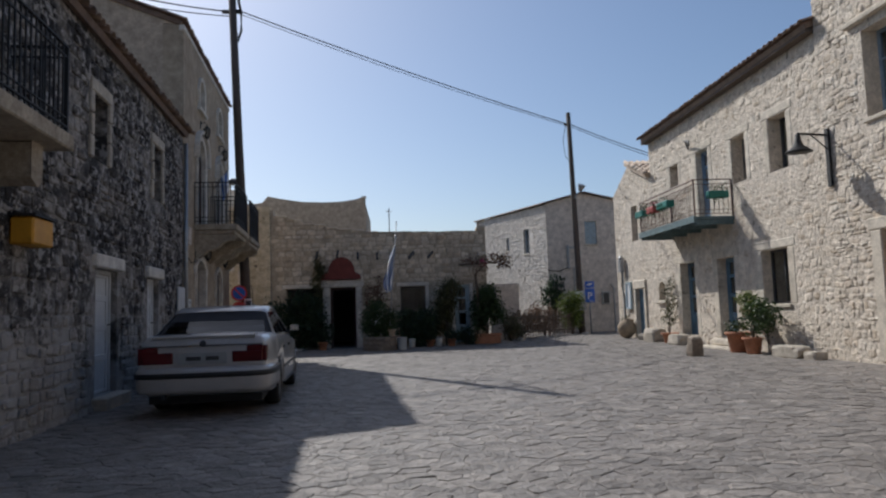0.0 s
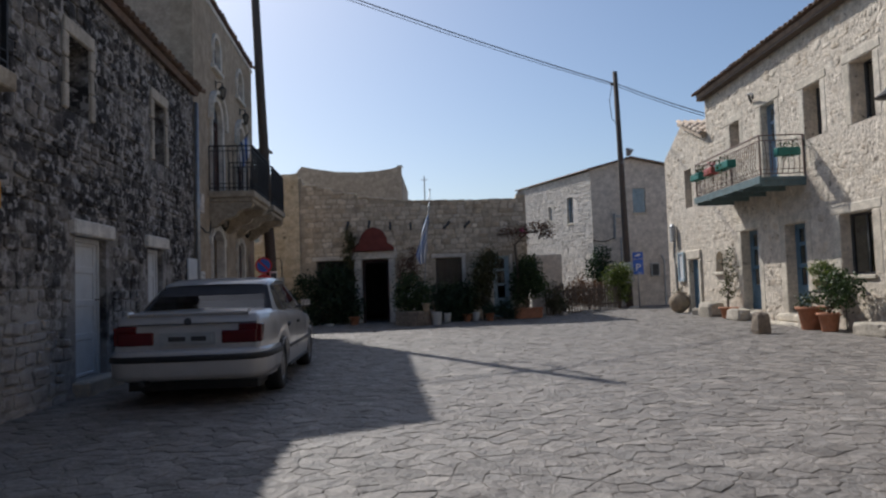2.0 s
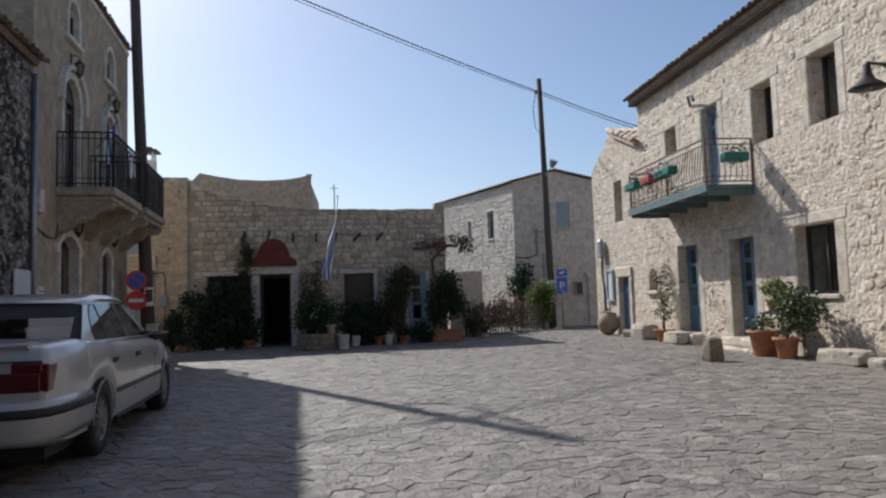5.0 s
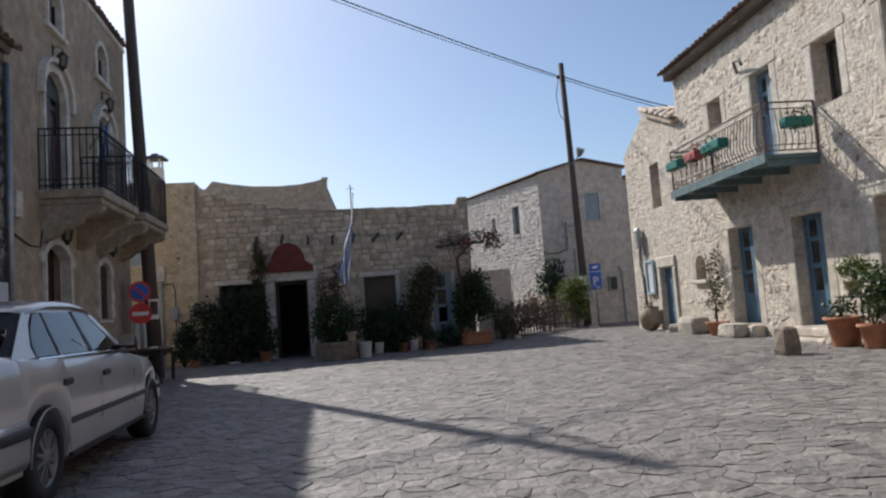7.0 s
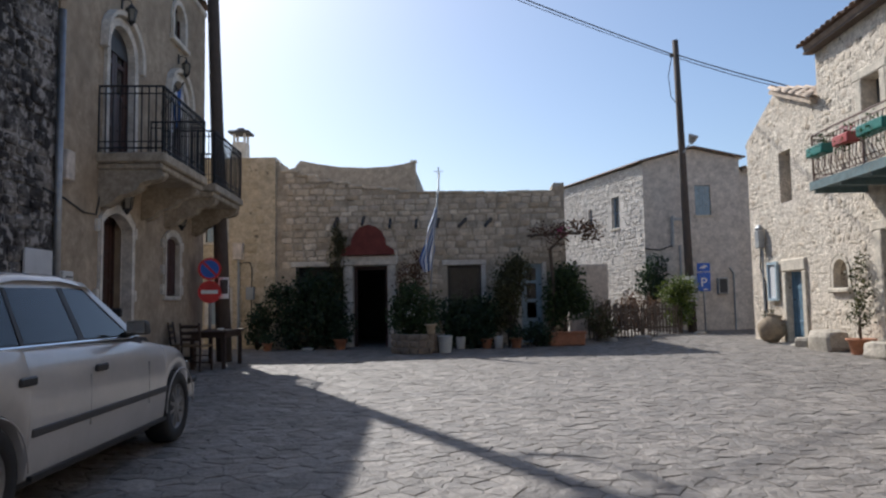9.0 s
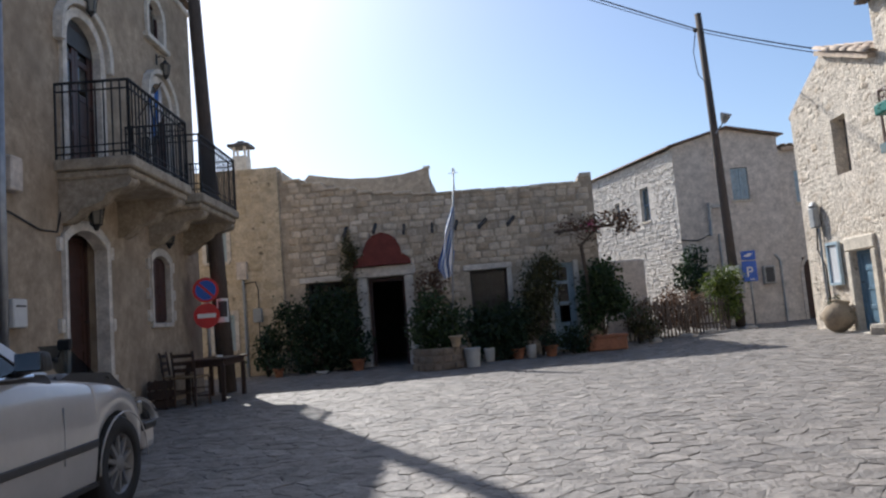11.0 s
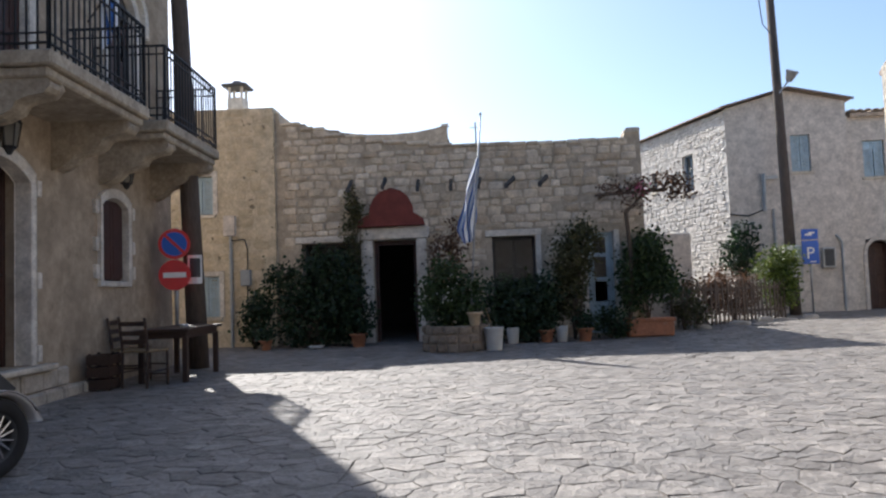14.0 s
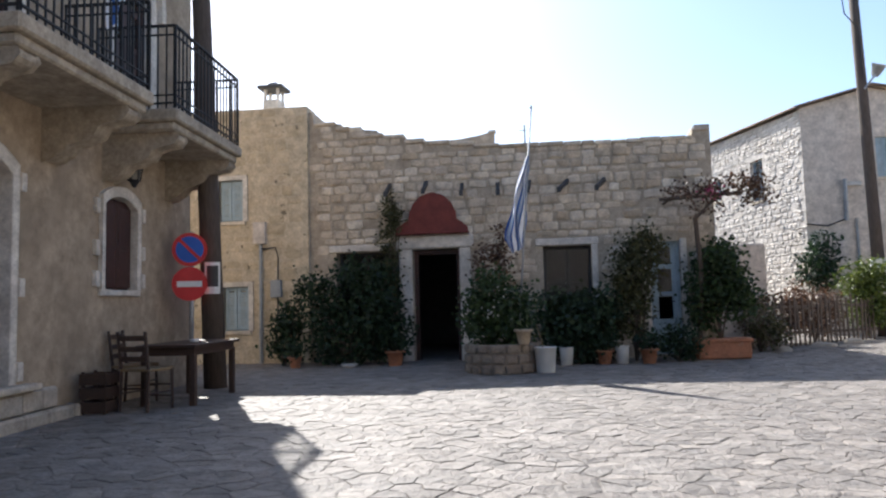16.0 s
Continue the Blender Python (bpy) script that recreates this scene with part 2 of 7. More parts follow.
coloured("lamp_glass", (0.16, 0.15, 0.13), 0.15, wear=0.1)
coloured("black_rubber", (0.02, 0.02, 0.021), 0.55, wear=0.25)
coloured("seat_black", (0.025, 0.025, 0.027), 0.6, wear=0.2)
coloured("car_cloth", (0.05, 0.05, 0.055), 0.9, wear=0.2)
m, nt, b = shade("car_white", 0.28)
p = place(nt)
c = ramp(nt, noise_at(nt, p, 2.5, 6, 0.7), [(0.3, (0.38, 0.372, 0.365)), (0.7, (0.47, 0.462, 0.455))])
nt.links.new(c, b.inputs["Base Color"])
b.inputs["Coat Weight"].default_value, b.inputs["Coat Roughness"].default_value = 0.7, 0.06
grained("pole_wood", (0.045, 0.033, 0.026), (0.13, 0.10, 0.08), 0.85, (6, 6, 0.6))
grained("table_wood", (0.025, 0.014, 0.010), (0.075, 0.043, 0.03), 0.5, (6, 1, 6))
grained("fence_wood", (0.07, 0.05, 0.04), (0.17, 0.13, 0.10), 0.85, (8, 8, 0.8))
grained("bark", (0.06, 0.045, 0.035), (0.16, 0.12, 0.09), 0.9, (8, 8, 1))
grained("straw", (0.16, 0.11, 0.06), (0.28, 0.2, 0.11), 0.85, (12, 12, 1))
leafy("leaf_dark", (0.010, 0.024, 0.010), (0.026, 0.05, 0.02))
leafy("leaf_mid", (0.018, 0.036, 0.012), (0.045, 0.075, 0.022))
leafy("leaf_bright", (0.05, 0.078, 0.014), (0.13, 0.165, 0.03))
leafy("leaf_dry", (0.06, 0.035, 0.022), (0.14, 0.08, 0.05))
leafy("leaf_olive", (0.032, 0.036, 0.014), (0.075, 0.075, 0.028))
leafy("flower_pink", (0.4, 0.03, 0.10), (0.55, 0.08, 0.2))
leafy("flower_white", (0.6, 0.6, 0.55), (0.75, 0.75, 0.7))
glassy("window_glass")
cg = glassy("car_glass", (0.22, 0.25, 0.27), 0.02).node_tree.nodes["Principled BSDF"]
cg.inputs["IOR"].default_value = 1.36


# ---- builders ----
class Shape:
    """Collects vertices and faces, in the local space of m."""

    def __init__(self, m=None):
        self.v, self.f, self.m = [], [], m or Matrix()

    def add(self, verts, faces):
        k = len(self.v)
        self.v += [tuple(self.m @ Vector(q)) for q in verts]
        self.f += [tuple(i + k for i in q) for q in faces]
        return self

    def box(self, a, b, taper=1.0):
        (x0, y0, z0), (x1, y1, z1) = a, b
        cx, cy, hx, hy = (x0 + x1) / 2, (y0 + y1) / 2, (x1 - x0) / 2 * taper, (y1 - y0) / 2 * taper
        return self.add([(x0, y0, z0), (x1, y0, z0), (x1, y1, z0), (x0, y1, z0), (cx - hx, cy - hy, z1), (cx + hx, cy - hy, z1), (cx + hx, cy + hy, z1), (cx - hx, cy + hy, z1)],
                        [(3, 2, 1, 0), (4, 5, 6, 7), (0, 1, 5, 4), (1, 2, 6, 5), (2, 3, 7, 6), (3, 0, 4, 7)])

    def lathe(self, profile, n=20, centre=(0, 0, 0), caps=True):
        """Profile of (radius, z), turned about z."""
        vs, fs = [], []
        for r, z in profile:
            for i in range(n):
                a = 2 * math.pi * i / n
                vs.append((centre[0] + r * math.cos(a), centre[1] + r * math.sin(a), centre[2] + z))
        for j in range(len(profile) - 1):
            for i in range(n):
                fs.append((j * n + i, j * n + (i + 1) % n, (j + 1) * n + (i + 1) % n, (j + 1) * n + i))
        if caps:
            fs.append(tuple(range(n))[::-1])
            fs.append(tuple(range((len(profile) - 1) * n, len(profile) * n)))
        return self.add(vs, fs)

    def tube(self, points, r, n=8, r2=None):
        pts = [Vector(q) for q in points]
        vs, fs = [], []
        for k, q in enumerate(pts):
            d = (pts[min(k + 1, len(pts) - 1)] - pts[max(k - 1, 0)]).normalized()
            s = d.cross(Vector((0, 0, 1)) if abs(d.z) < 0.95 else Vector((1, 0, 0))).normalized()
            t = d.cross(s)
            rr = r if r2 is None else r + (r2 - r) * k / (len(pts) - 1)
            vs += [tuple(q + rr * (math.cos(2 * math.pi * i / n) * s + math.sin(2 * math.pi * i / n) * t)) for i in range(n)]
        for k in range(len(pts) - 1):
            fs += [(k * n + i, k * n + (i + 1) % n, (k + 1) * n + (i + 1) % n, (k + 1) * n + i) for i in range(n)]
        fs += [tuple(range(n))[::-1], tuple(range((len(pts) - 1) * n, len(pts) * n))]
        return self.add(vs, fs)

    def prism(self, outline, d0, d1):
        """Outline of (x, z), pushed from y = d0 to y = d1."""
        n = len(outline)
        vs = [(x, d0, z) for x, z in outline] + [(x, d1, z) for x, z in outline]
        return self.add(vs, [tuple(range(n)), tuple(range(2 * n - 1, n - 1, -1))] + [(i, (i + 1) % n, n + (i + 1) % n, n + i) for i in range(n)])

    def band(self, inner, outer, d0, d1):
        """A moulding between two open outlines of (x, z) of equal length."""
        n = len(inner)
        vs = [(x, d, z) for d in (d0, d1) for o in (inner, outer) for x, z in o]
        fs = []
        for i in range(n - 1):
            for a, b2 in ((2 * n, 3 * n), (0, n)):
                fs.append((a + i, a + i + 1, b2 + i + 1, b2 + i))
            fs.append((i, i + 1, 2 * n + i + 1, 2 * n + i))
            fs.append((n + i, n + i + 1, 3 * n + i + 1, 3 * n + i))
        for i in (0, n - 1):
            fs.append((i, n + i, 3 * n + i, 2 * n + i))
        return self.add(vs, fs)

    def mesh(self, name, material, bevel=0.0, smooth=False, segments=1, weld=False):
        me = bpy.data.meshes.new(name)
        me.from_pydata(self.v, [], self.f)
        bm = bmesh.new()
        bm.from_mesh(me)
        if weld:
            bmesh.ops.remove_doubles(bm, verts=bm.verts, dist=0.0005)
        if bevel:
            bmesh.ops.bevel(bm, geom=[e for e in bm.edges if len(e.link_faces) == 2 and e.calc_face_angle(0) > 0.5], offset=bevel, segments=segments, profile=0.6, affect="EDGES", clamp_overlap=True)
        bmesh.ops.recalc_face_normals(bm, faces=bm.faces)
        for q in bm.faces:
            q.smooth = smooth
        bm.to_mesh(me)
        bm.free()
        me.materials.append(MATS[material])
        return me


def part(name, shape, material, parent=None, label="", bevel=0.0, smooth=False, segments=1):
    ob = new(name, shape.mesh(name, material, bevel, smooth, segments, name == "wall"))
    ob.parent = parent
    return tagged(ob, label)


def ground_z(x):
    """Level of the paving, which rises gently towards the right-hand houses."""
    f = min(1.0, max(0.0, (x - 4.8) / 3.6))
    return 0.07 + 0.085 * f * f * (3 - 2 * f)


def thing(name, label, category, at=None, group="", kind="", turn=0.0):
    """A thing's Empty; what is given a place stands on the paving there."""
    ob = new(name)
    ob.matrix_world = pose(at[0], at[1], at[2] + ground_z(at[0]), 0, 0, turn) if at else Matrix()
    ob.empty_display_size = 0.2
    return tagged(ob, label, category, group, kind)


def along(origin, u, n):
    """A wall's space: x along the wall, y out of it, z up."""
    m = Matrix.Identity(4)
    for i, c in enumerate((Vector(u).normalized(), Vector(n).normalized(), Vector((0, 0, 1)), Vector(origin))):
        m.col[i][:3] = c
    return m


def height_at(top, u):
    for (a, za), (b2, zb) in zip(top, top[1:]):
        if a - 1e-6 <= u <= b2 + 1e-6:
            return za + (zb - za) * (u - a) / max(1e-9, b2 - a)
    return top[-1][1]


def wall_shape(m, top, openings, thick=0.5, low=-0.1):
    """A wall with thickness; openings (u0, u1, v0, v1) go through it; top: (u, height) from end to end."""
    s = Shape(m)
    us = sorted({round(u, 4) for u, _ in top} | {round(o[i], 4) for o in openings for i in (0, 1)})
    us = [u for u in us if top[0][0] - 1e-3 <= u <= top[-1][0] + 1e-3]
    for a, b2 in zip(us, us[1:]):
        if b2 - a < 1e-4:
            continue
        mid = (a + b2) / 2
        za, zb = height_at(top, a + 1e-5), height_at(top, b2 - 1e-5)
        cuts = sorted((o[2], o[3]) for o in openings if o[0] < mid < o[1])
        z = low
        spans = []
        for c0, c1 in cuts:
            if c0 > z + 1e-4:
                spans.append((z, z, c0, c0))
            z = c1
        spans.append((z, z, za, zb))
        for p0, p1, q0, q1 in spans:
            s.add([(a, 0, p0), (b2, 0, p1), (b2, 0, q1), (a, 0, q0), (a, -thick, p0), (b2, -thick, p1), (b2, -thick, q1), (a, -thick, q0)],
                  [(0, 1, 2, 3), (7, 6, 5, 4), (0, 1, 5, 4), (3, 2, 6, 7), (0, 3, 7, 4), (1, 2, 6, 5)])
    return s


# unit stones, shared by all rubble
STONES = []
rs = random.Random(5)
for k in range(14):
    n = rs.choice((7, 8, 9))
    ring = []
    for i in range(n):
        a = 2 * math.pi * (i + rs.uniform(-0.28, 0.28)) / n
        e = 0.42
        x, y = math.copysign(abs(math.cos(a)) ** e, math.cos(a)) * 0.5, math.copysign(abs(math.sin(a)) ** e, math.sin(a)) * 0.5
        q = rs.uniform(0.9, 1.03)
        ring.append((x * q, y * q))
    tx, ty = rs.uniform(-0.25, 0.25), rs.uniform(-0.25, 0.25)
    vs = [(x, 0.0, y) for x, y in ring] + [(x * 0.93, 0.72 + 0.3 * (x * tx + y * ty), y * 0.93) for x, y in ring] + [(x * 0.6, 1.0 + x * tx + y * ty, y * 0.6) for x, y in ring]
    fs = [(i, (i + 1) % n, n + (i + 1) % n, n + i) for i in range(n)] + [(n + i, n + (i + 1) % n, 2 * n + (i + 1) % n, 2 * n + i) for i in range(n)] + [tuple(range(2 * n, 3 * n))]
    STONES.append((vs, fs))
STONE_MESH = {}


def stone_mesh(k, material, smooth):
    key = (k, material)
    if key not in STONE_MESH:
        s = Shape()
        s.add(*STONES[k])
        STONE_MESH[key] = s.mesh("stone", material, smooth=smooth)
    return STONE_MESH[key]


def joined(name, placements, library, material, parent, smooth=True):
    """Many small pieces as one mesh of kind stuff. placements: (index, matrix)."""
    vs, fs, k = [], [], 0
    for i, m in placements:
        pv, pf = library[i]
        a = np.array(pv) @ np.array(m.to_3x3()).T + np.array(m.translation)
        vs.append(a)
        fs += [tuple(j + k for j in q) for q in pf]
        k += len(pv)
    if not vs:
        return
    me = bpy.data.meshes.new(name)
    me.from_pydata(np.concatenate(vs).tolist(), [], fs)
    me.materials.append(MATS[material])
    me.polygons.foreach_set("use_smooth", [smooth] * len(me.polygons))
    ob = new(name, me)
    ob.parent = parent
    return tagged(ob, kind="stuff")


LATER = []      # rubble is laid last


def rubble(m, top, openings, material, parent, size=(0.24, 0.16), depth=0.045, seed=1, near=(0.0, 1.0), low=0.0, margin=0.03, uneven=0.35, count=280, smooth=False, bare=0.05):
    LATER.append((m, top, openings, material, parent, size, depth, seed, near, low, margin, uneven, count, smooth, bare))


def lay_rubble(m, top, openings, material, parent, size, depth, seed, near, low, margin, uneven, count, smooth, bare):
    r = random.Random(seed)
    u0, u1 = top[0][0], top[-1][0]
    zmax = max(z for _, z in top)
    z, out = low, []
    while z < zmax:
        h = size[1] * r.uniform(1 - uneven, 1 + uneven)
        u = u0 - r.uniform(0, size[0] * 0.6)
        while u < u1:
            w = size[0] * r.uniform(1 - uneven, 1 + 1.4 * uneven)
            hh = h * r.uniform(0.86, 1.16)
            cu, cz = u + w / 2, z + h / 2 + r.uniform(-0.12, 0.12) * h
            a, b2, c0, c1 = cu - w / 2, cu + w / 2, cz - hh / 2, cz + hh / 2
            fits = a > u0 - 0.02 and b2 < u1 + 0.02 and c1 < min(height_at(top, min(max(a, u0), u1)), height_at(top, min(max(b2, u0), u1))) + 0.02
            if fits and r.random() >= bare and not any(a < o[1] + margin and b2 > o[0] - margin and c0 < o[3] + margin and c1 > o[2] - margin for o in openings):
                k = r.randrange(len(STONES))
                mm = m @ Matrix.LocRotScale((cu, -0.012, cz), Euler((0, r.uniform(-0.3, 0.3) * uneven * uneven * 2.5, 0)), (w * 1.0, depth * r.uniform(0.55, 1.35), hh * 1.02))
                out.append((abs(cu - near[0]) + abs(cz - near[1]) * 0.7, k, mm))
            u += w + 0.012
        z += h + 0.008
    out.sort(key=lambda q: q[0])
    for _, k, mm in out[:count]:
        ob = new("stone", stone_mesh(k, material, smooth))
        ob.parent = parent
        ob.matrix_basis = mm
    joined("rubble", [(k, mm) for _, k, mm in out[count:]], STONES, material, parent, smooth)


# round-backed roof tiles
def arch_tile(length=0.42, r=0.1, n=6):
    vs, fs = [], []
    for j, (y, q) in enumerate(((0, 1.0), (length, 0.82))):
        for rr in (r * q, r * q - 0.015):
            vs += [(rr * math.cos(math.pi * i / n), y, rr * 0.75 * math.sin(math.pi * i / n)) for i in range(n + 1)]
    k = n + 1
    for i in range(n):
        fs += [(i, i + 1, 2 * k + i + 1, 2 * k + i), (k + i, k + i + 1, 3 * k + i + 1, 3 * k + i), (i, i + 1, k + i + 1, k + i), (2 * k + i, 2 * k + i + 1, 3 * k + i + 1, 3 * k + i)]
    return vs, fs


TILE = [arch_tile()]


def tiled_slope(parent, m, width, run, material, count=260, label=""):
    """Rows of tiles on a slope: m has x along the eave, y up the slope, z off it. Tiles lie on a slab."""
    slab = part("roof_slab", Shape(m).box((0, -0.02, -0.12), (width, run, -0.02)), material, parent, label)
    out, cols, rows = [], int(width / 0.215), int(run / 0.36) + 1
    r = random.Random(int(width * 10))
    for j in range(rows):
        for i in range(cols + 1):
            mm = m @ Matrix.LocRotScale((0.02 + i * width / cols, -0.1 + j * 0.36 + r.uniform(-0.02, 0.02), 0.005 + r.uniform(0, 0.012)), Euler((0.03, 0, r.uniform(-0.04, 0.04))), None)
            out.append((0, mm))
    me = None
    for k, mm in out[:count]:
        if me is None:
            s = Shape()
            s.add(*TILE[0])
            me = s.mesh("tile", material, smooth=True)
        ob = new("tile", me)
        ob.parent = slab
        ob.matrix_basis = mm
    joined("tiles", out[count:], TILE, material, slab)
    return slab


def slope(corner, eave_way, up_way):
    e, q = Vector(eave_way).normalized(), Vector(up_way).normalized()
    m = Matrix.Identity(4)
    for i, c in enumerate((e, q, e.cross(q), Vector(corner))):
        m.col[i][:3] = c
    if m.col[2][2] < 0:
        m.col[2][:3] = -e.cross(q)
    return m


def window(parent, m, u0, u1, v0, v1, deep=0.22, frame_mat="grey_blue_paint", sill=True, bars=(1, 1), shutters="", name="window", label="", sill_mat="dressed_stone"):
    """A casement set back in its opening: panes, frame, bars, sill and shutters."""
    w, h = u1 - u0, v1 - v0
    t = 0.05
    s = Shape(m).band([(u0 + t, v0 + t), (u0 + t, v1 - t), (u1 - t, v1 - t), (u1 - t, v0 + t), (u0 + t, v0 + t)], [(u0, v0), (u0, v1), (u1, v1), (u1, v0), (u0, v0)], -deep - 0.06, -deep)
    win = part(name, s, frame_mat, parent, label, bevel=0.006)
    for i in range(1, bars[0] + 1):
        x = u0 + w * i / (bars[0] + 1)
        part("glazing_bar", Shape(m).box((x - 0.02, -deep - 0.05, v0 + t), (x + 0.02, -deep - 0.005, v1 - t)), frame_mat, win)
    for i in range(1, bars[1] + 1):
        z = v0 + h * i / (bars[1] + 1)
        part("glazing_bar", Shape(m).box((u0 + t, -deep - 0.045, z - 0.015), (u1 - t, -deep - 0.01, z + 0.015)), frame_mat, win)
    g = part("pane", Shape(m).box((u0 + t * 0.7, -deep - 0.034, v0 + t * 0.7), (u1 - t * 0.7, -deep - 0.026, v1 - t * 0.7)), "window_glass", win)
    g.visible_shadow = False
    if sill:
        part("sill", Shape(m).box((u0 - 0.06, -deep + 0.02, v0 - 0.08), (u1 + 0.06, 0.05, v0 - 0.002)), sill_mat, win, bevel=0.012)
    for side in shutters:
        x0, x1 = (u0 - w * 0.5 - 0.02, u0 - 0.02) if side == "l" else (u1 + 0.02, u1 + w * 0.5 + 0.02)
        shutter(win, m, x0, x1, v0, v1, 0.05)
    return win


def shutter(parent, m, u0, u1, v0, v1, d, material="pale_blue_paint"):
    s = Shape(m)
    t = 0.05
    s.box((u0, d, v0), (u0 + t, d + 0.035, v1)).box((u1 - t, d, v0), (u1, d + 0.035, v1)).box((u0 + t, d, v0), (u1 - t, d + 0.035, v0 + t)).box((u0 + t, d, v1 - t), (u1 - t, d + 0.035, v1))
    z = v0 + t
    while z < v1 - t - 0.03:
        s.box((u0 + t, d + 0.008, z + 0.006), (u1 - t, d + 0.024, z + 0.05))
        z += 0.055
    return part("shutter", s, material, parent)


def panel_door(parent, m, u0, u1, v0, v1, deep, material, leaves=1, glazed=0.0, label="", handle="black_iron", name="door"):
    """A door of framed panels, the upper share of it glazed."""
    s = Shape(m)
    s.box((u0, -deep - 0.07, v0), (u0 + 0.06, -deep + 0.01, v1)).box((u1 - 0.06, -deep - 0.07, v0), (u1, -deep + 0.01, v1)).box((u0 + 0.06, -deep - 0.07, v1 - 0.06), (u1 - 0.06, -deep + 0.01, v1))
    d = part(name, s, material, parent, label, bevel=0.006)
    a0, a1 = u0 + 0.06, u1 - 0.06
    lw = (a1 - a0) / leaves
    for k in range(leaves):
        x0, x1 = a0 + k * lw + 0.004, a0 + (k + 1) * lw - 0.004
        zt = v1 - 0.065
        leaf = Shape(m)
        st = min(0.09, lw * 0.2)
        leaf.box((x0, -deep - 0.05, v0 + 0.01), (x0 + st, -deep - 0.01, zt)).box((x1 - st, -deep - 0.05, v0 + 0.01), (x1, -deep - 0.01, zt))
        levels = [v0 + 0.01, v0 + (zt - v0) * 0.30, v0 + (zt - v0) * 0.55, v0 + (zt - v0) * 0.8, zt]
        for z in levels:
            leaf.box((x0 + st, -deep - 0.05, max(v0 + 0.01, z - 0.045)), (x1 - st, -deep - 0.01, min(zt, z + 0.045)))
        for z0, z1 in zip(levels, levels[1:]):
            if z1 <= v0 + (zt - v0) * (1 - glazed) + 0.02:
                leaf.box((x0 + st - 0.01, -deep - 0.04, z0 + 0.04), (x1 - st + 0.01, -deep - 0.025, z1 - 0.04))
        lf = part("leaf", leaf, material, d, bevel=0.005)
        if glazed:
            part("pane", Shape(m).box((x0 + st - 0.01, -deep - 0.036, v0 + (zt - v0) * (1 - glazed)), (x1 - st + 0.01, -deep - 0.03, zt - 0.03)), "window_glass", d).visible_shadow = False
    part("handle", Shape(m).tube([(u1 - 0.13, -deep, v0 + 1.0), (u1 - 0.13, -deep + 0.05, v0 + 1.0), (u1 - 0.22, -deep + 0.05, v0 + 1.0)], 0.011, 6), handle, d)
    return d


def arch_outline(u0, u1, v0, v1, rise, grow=0.0, n=10):
    """Left foot, up, over a segmental arch, down to the right foot."""
    c, w = (u0 + u1) / 2, (u1 - u0) / 2
    out = [(u0 - grow, v0)]
    if rise < 0.6 * w:
        rad = (w * w + rise * rise) / (2 * rise)
        half = math.asin(w / rad)
        for i in range(n + 1):
            a = -half + 2 * half * i / n
            out.append((c + (rad + grow) * math.sin(a), v1 - rad + (rad + grow) * math.cos(a)))
        return [(out[1][0], v0)] + out[1:] + [(out[-1][0], v0)]
    for i in range(n + 1):
        a = math.pi - math.pi * i / n
        out.append((c + (w + grow) * math.cos(a), v1 - rise + (rise + grow) * math.sin(a)))
    out.append((u1 + grow, v0))
    return out


def arch_trim(parent, m, u0, u1, v0, v1, rise, width=0.14, proud=0.05, keyed=True, material="white_trim"):
    """Stone surround with an arched head; fills the corners above the arch."""
    t = part("surround", Shape(m).band(arch_outline(u0, u1, v0, v1, rise), arch_outline(u0, u1, v0, v1, rise, width), -0.14, proud), material, parent, "white stone surround with an arched head", bevel=0.008)
    if keyed:
        for z in (v0 + 0.12, v0 + (v1 - v0) * 0.42, v1 - rise - 0.05):
            for x0, x1 in ((u0 - width - 0.07, u0 - width + 0.01), (u1 + width - 0.01, u1 + width + 0.07)):
                part("quoin", Shape(m).box((x0, -0.05, z - 0.09), (x1, proud + 0.003, z + 0.09)), material, t, bevel=0.006)
    return t


def casing(parent, m, o, side, head, proud, ear=0.05):
    """Dressed jambs and lintel round an opening."""
    for a, b2 in ((o[0] - side, o[0] - 0.004), (o[1] + 0.004, o[1] + side)):
        part("jamb", Shape(m).box((a, -0.1, o[2]), (b2, proud, o[3])), "dressed_stone", parent, bevel=0.02)
    part("lintel", Shape(m).box((o[0] - side - ear, -0.1, o[3] + 0.004), (o[1] + side + ear, proud + 0.005, o[3] + head)), "dressed_stone", parent, bevel=0.02)


def railing(parent, m, length, height, material, step=0.11, r=0.008, top=0.022, belly=0.0):
    """A straight run of iron railing along x from the origin of m."""
    run = part("railing", Shape(m).box((0, -0.02, height - top), (length, 0.02, height)), material, parent)
    for z, d, e in ((height - 0.13, 0.012, 0.015), (0.06, 0.015, 0.018), (0.16, 0.012, 0.012)):
        part("rail", Shape(m).box((0, -d, z), (length, d, z + e)), material, run)
    n = max(1, int(length / step))
    kinds = {}
    for i in range(n + 1):
        end = i in (0, n)
        if end not in kinds:
            rr = 0.016 if end else r
            b2 = Shape()
            if belly and not end:
                b2.tube([(0, 0, 0.06), (0, belly, 0.25), (0, belly * 0.6, 0.5), (0, 0, height - 0.12)], rr, 5)
            else:
                b2.box((-rr, -rr, 0.0), (rr, rr, height - 0.01))
            kinds[end] = b2.mesh("baluster", material)
        ob = new("baluster", kinds[end])
        ob.parent = run
        ob.matrix_basis = m @ Matrix.Translation((length * i / n, 0, 0))
    return run


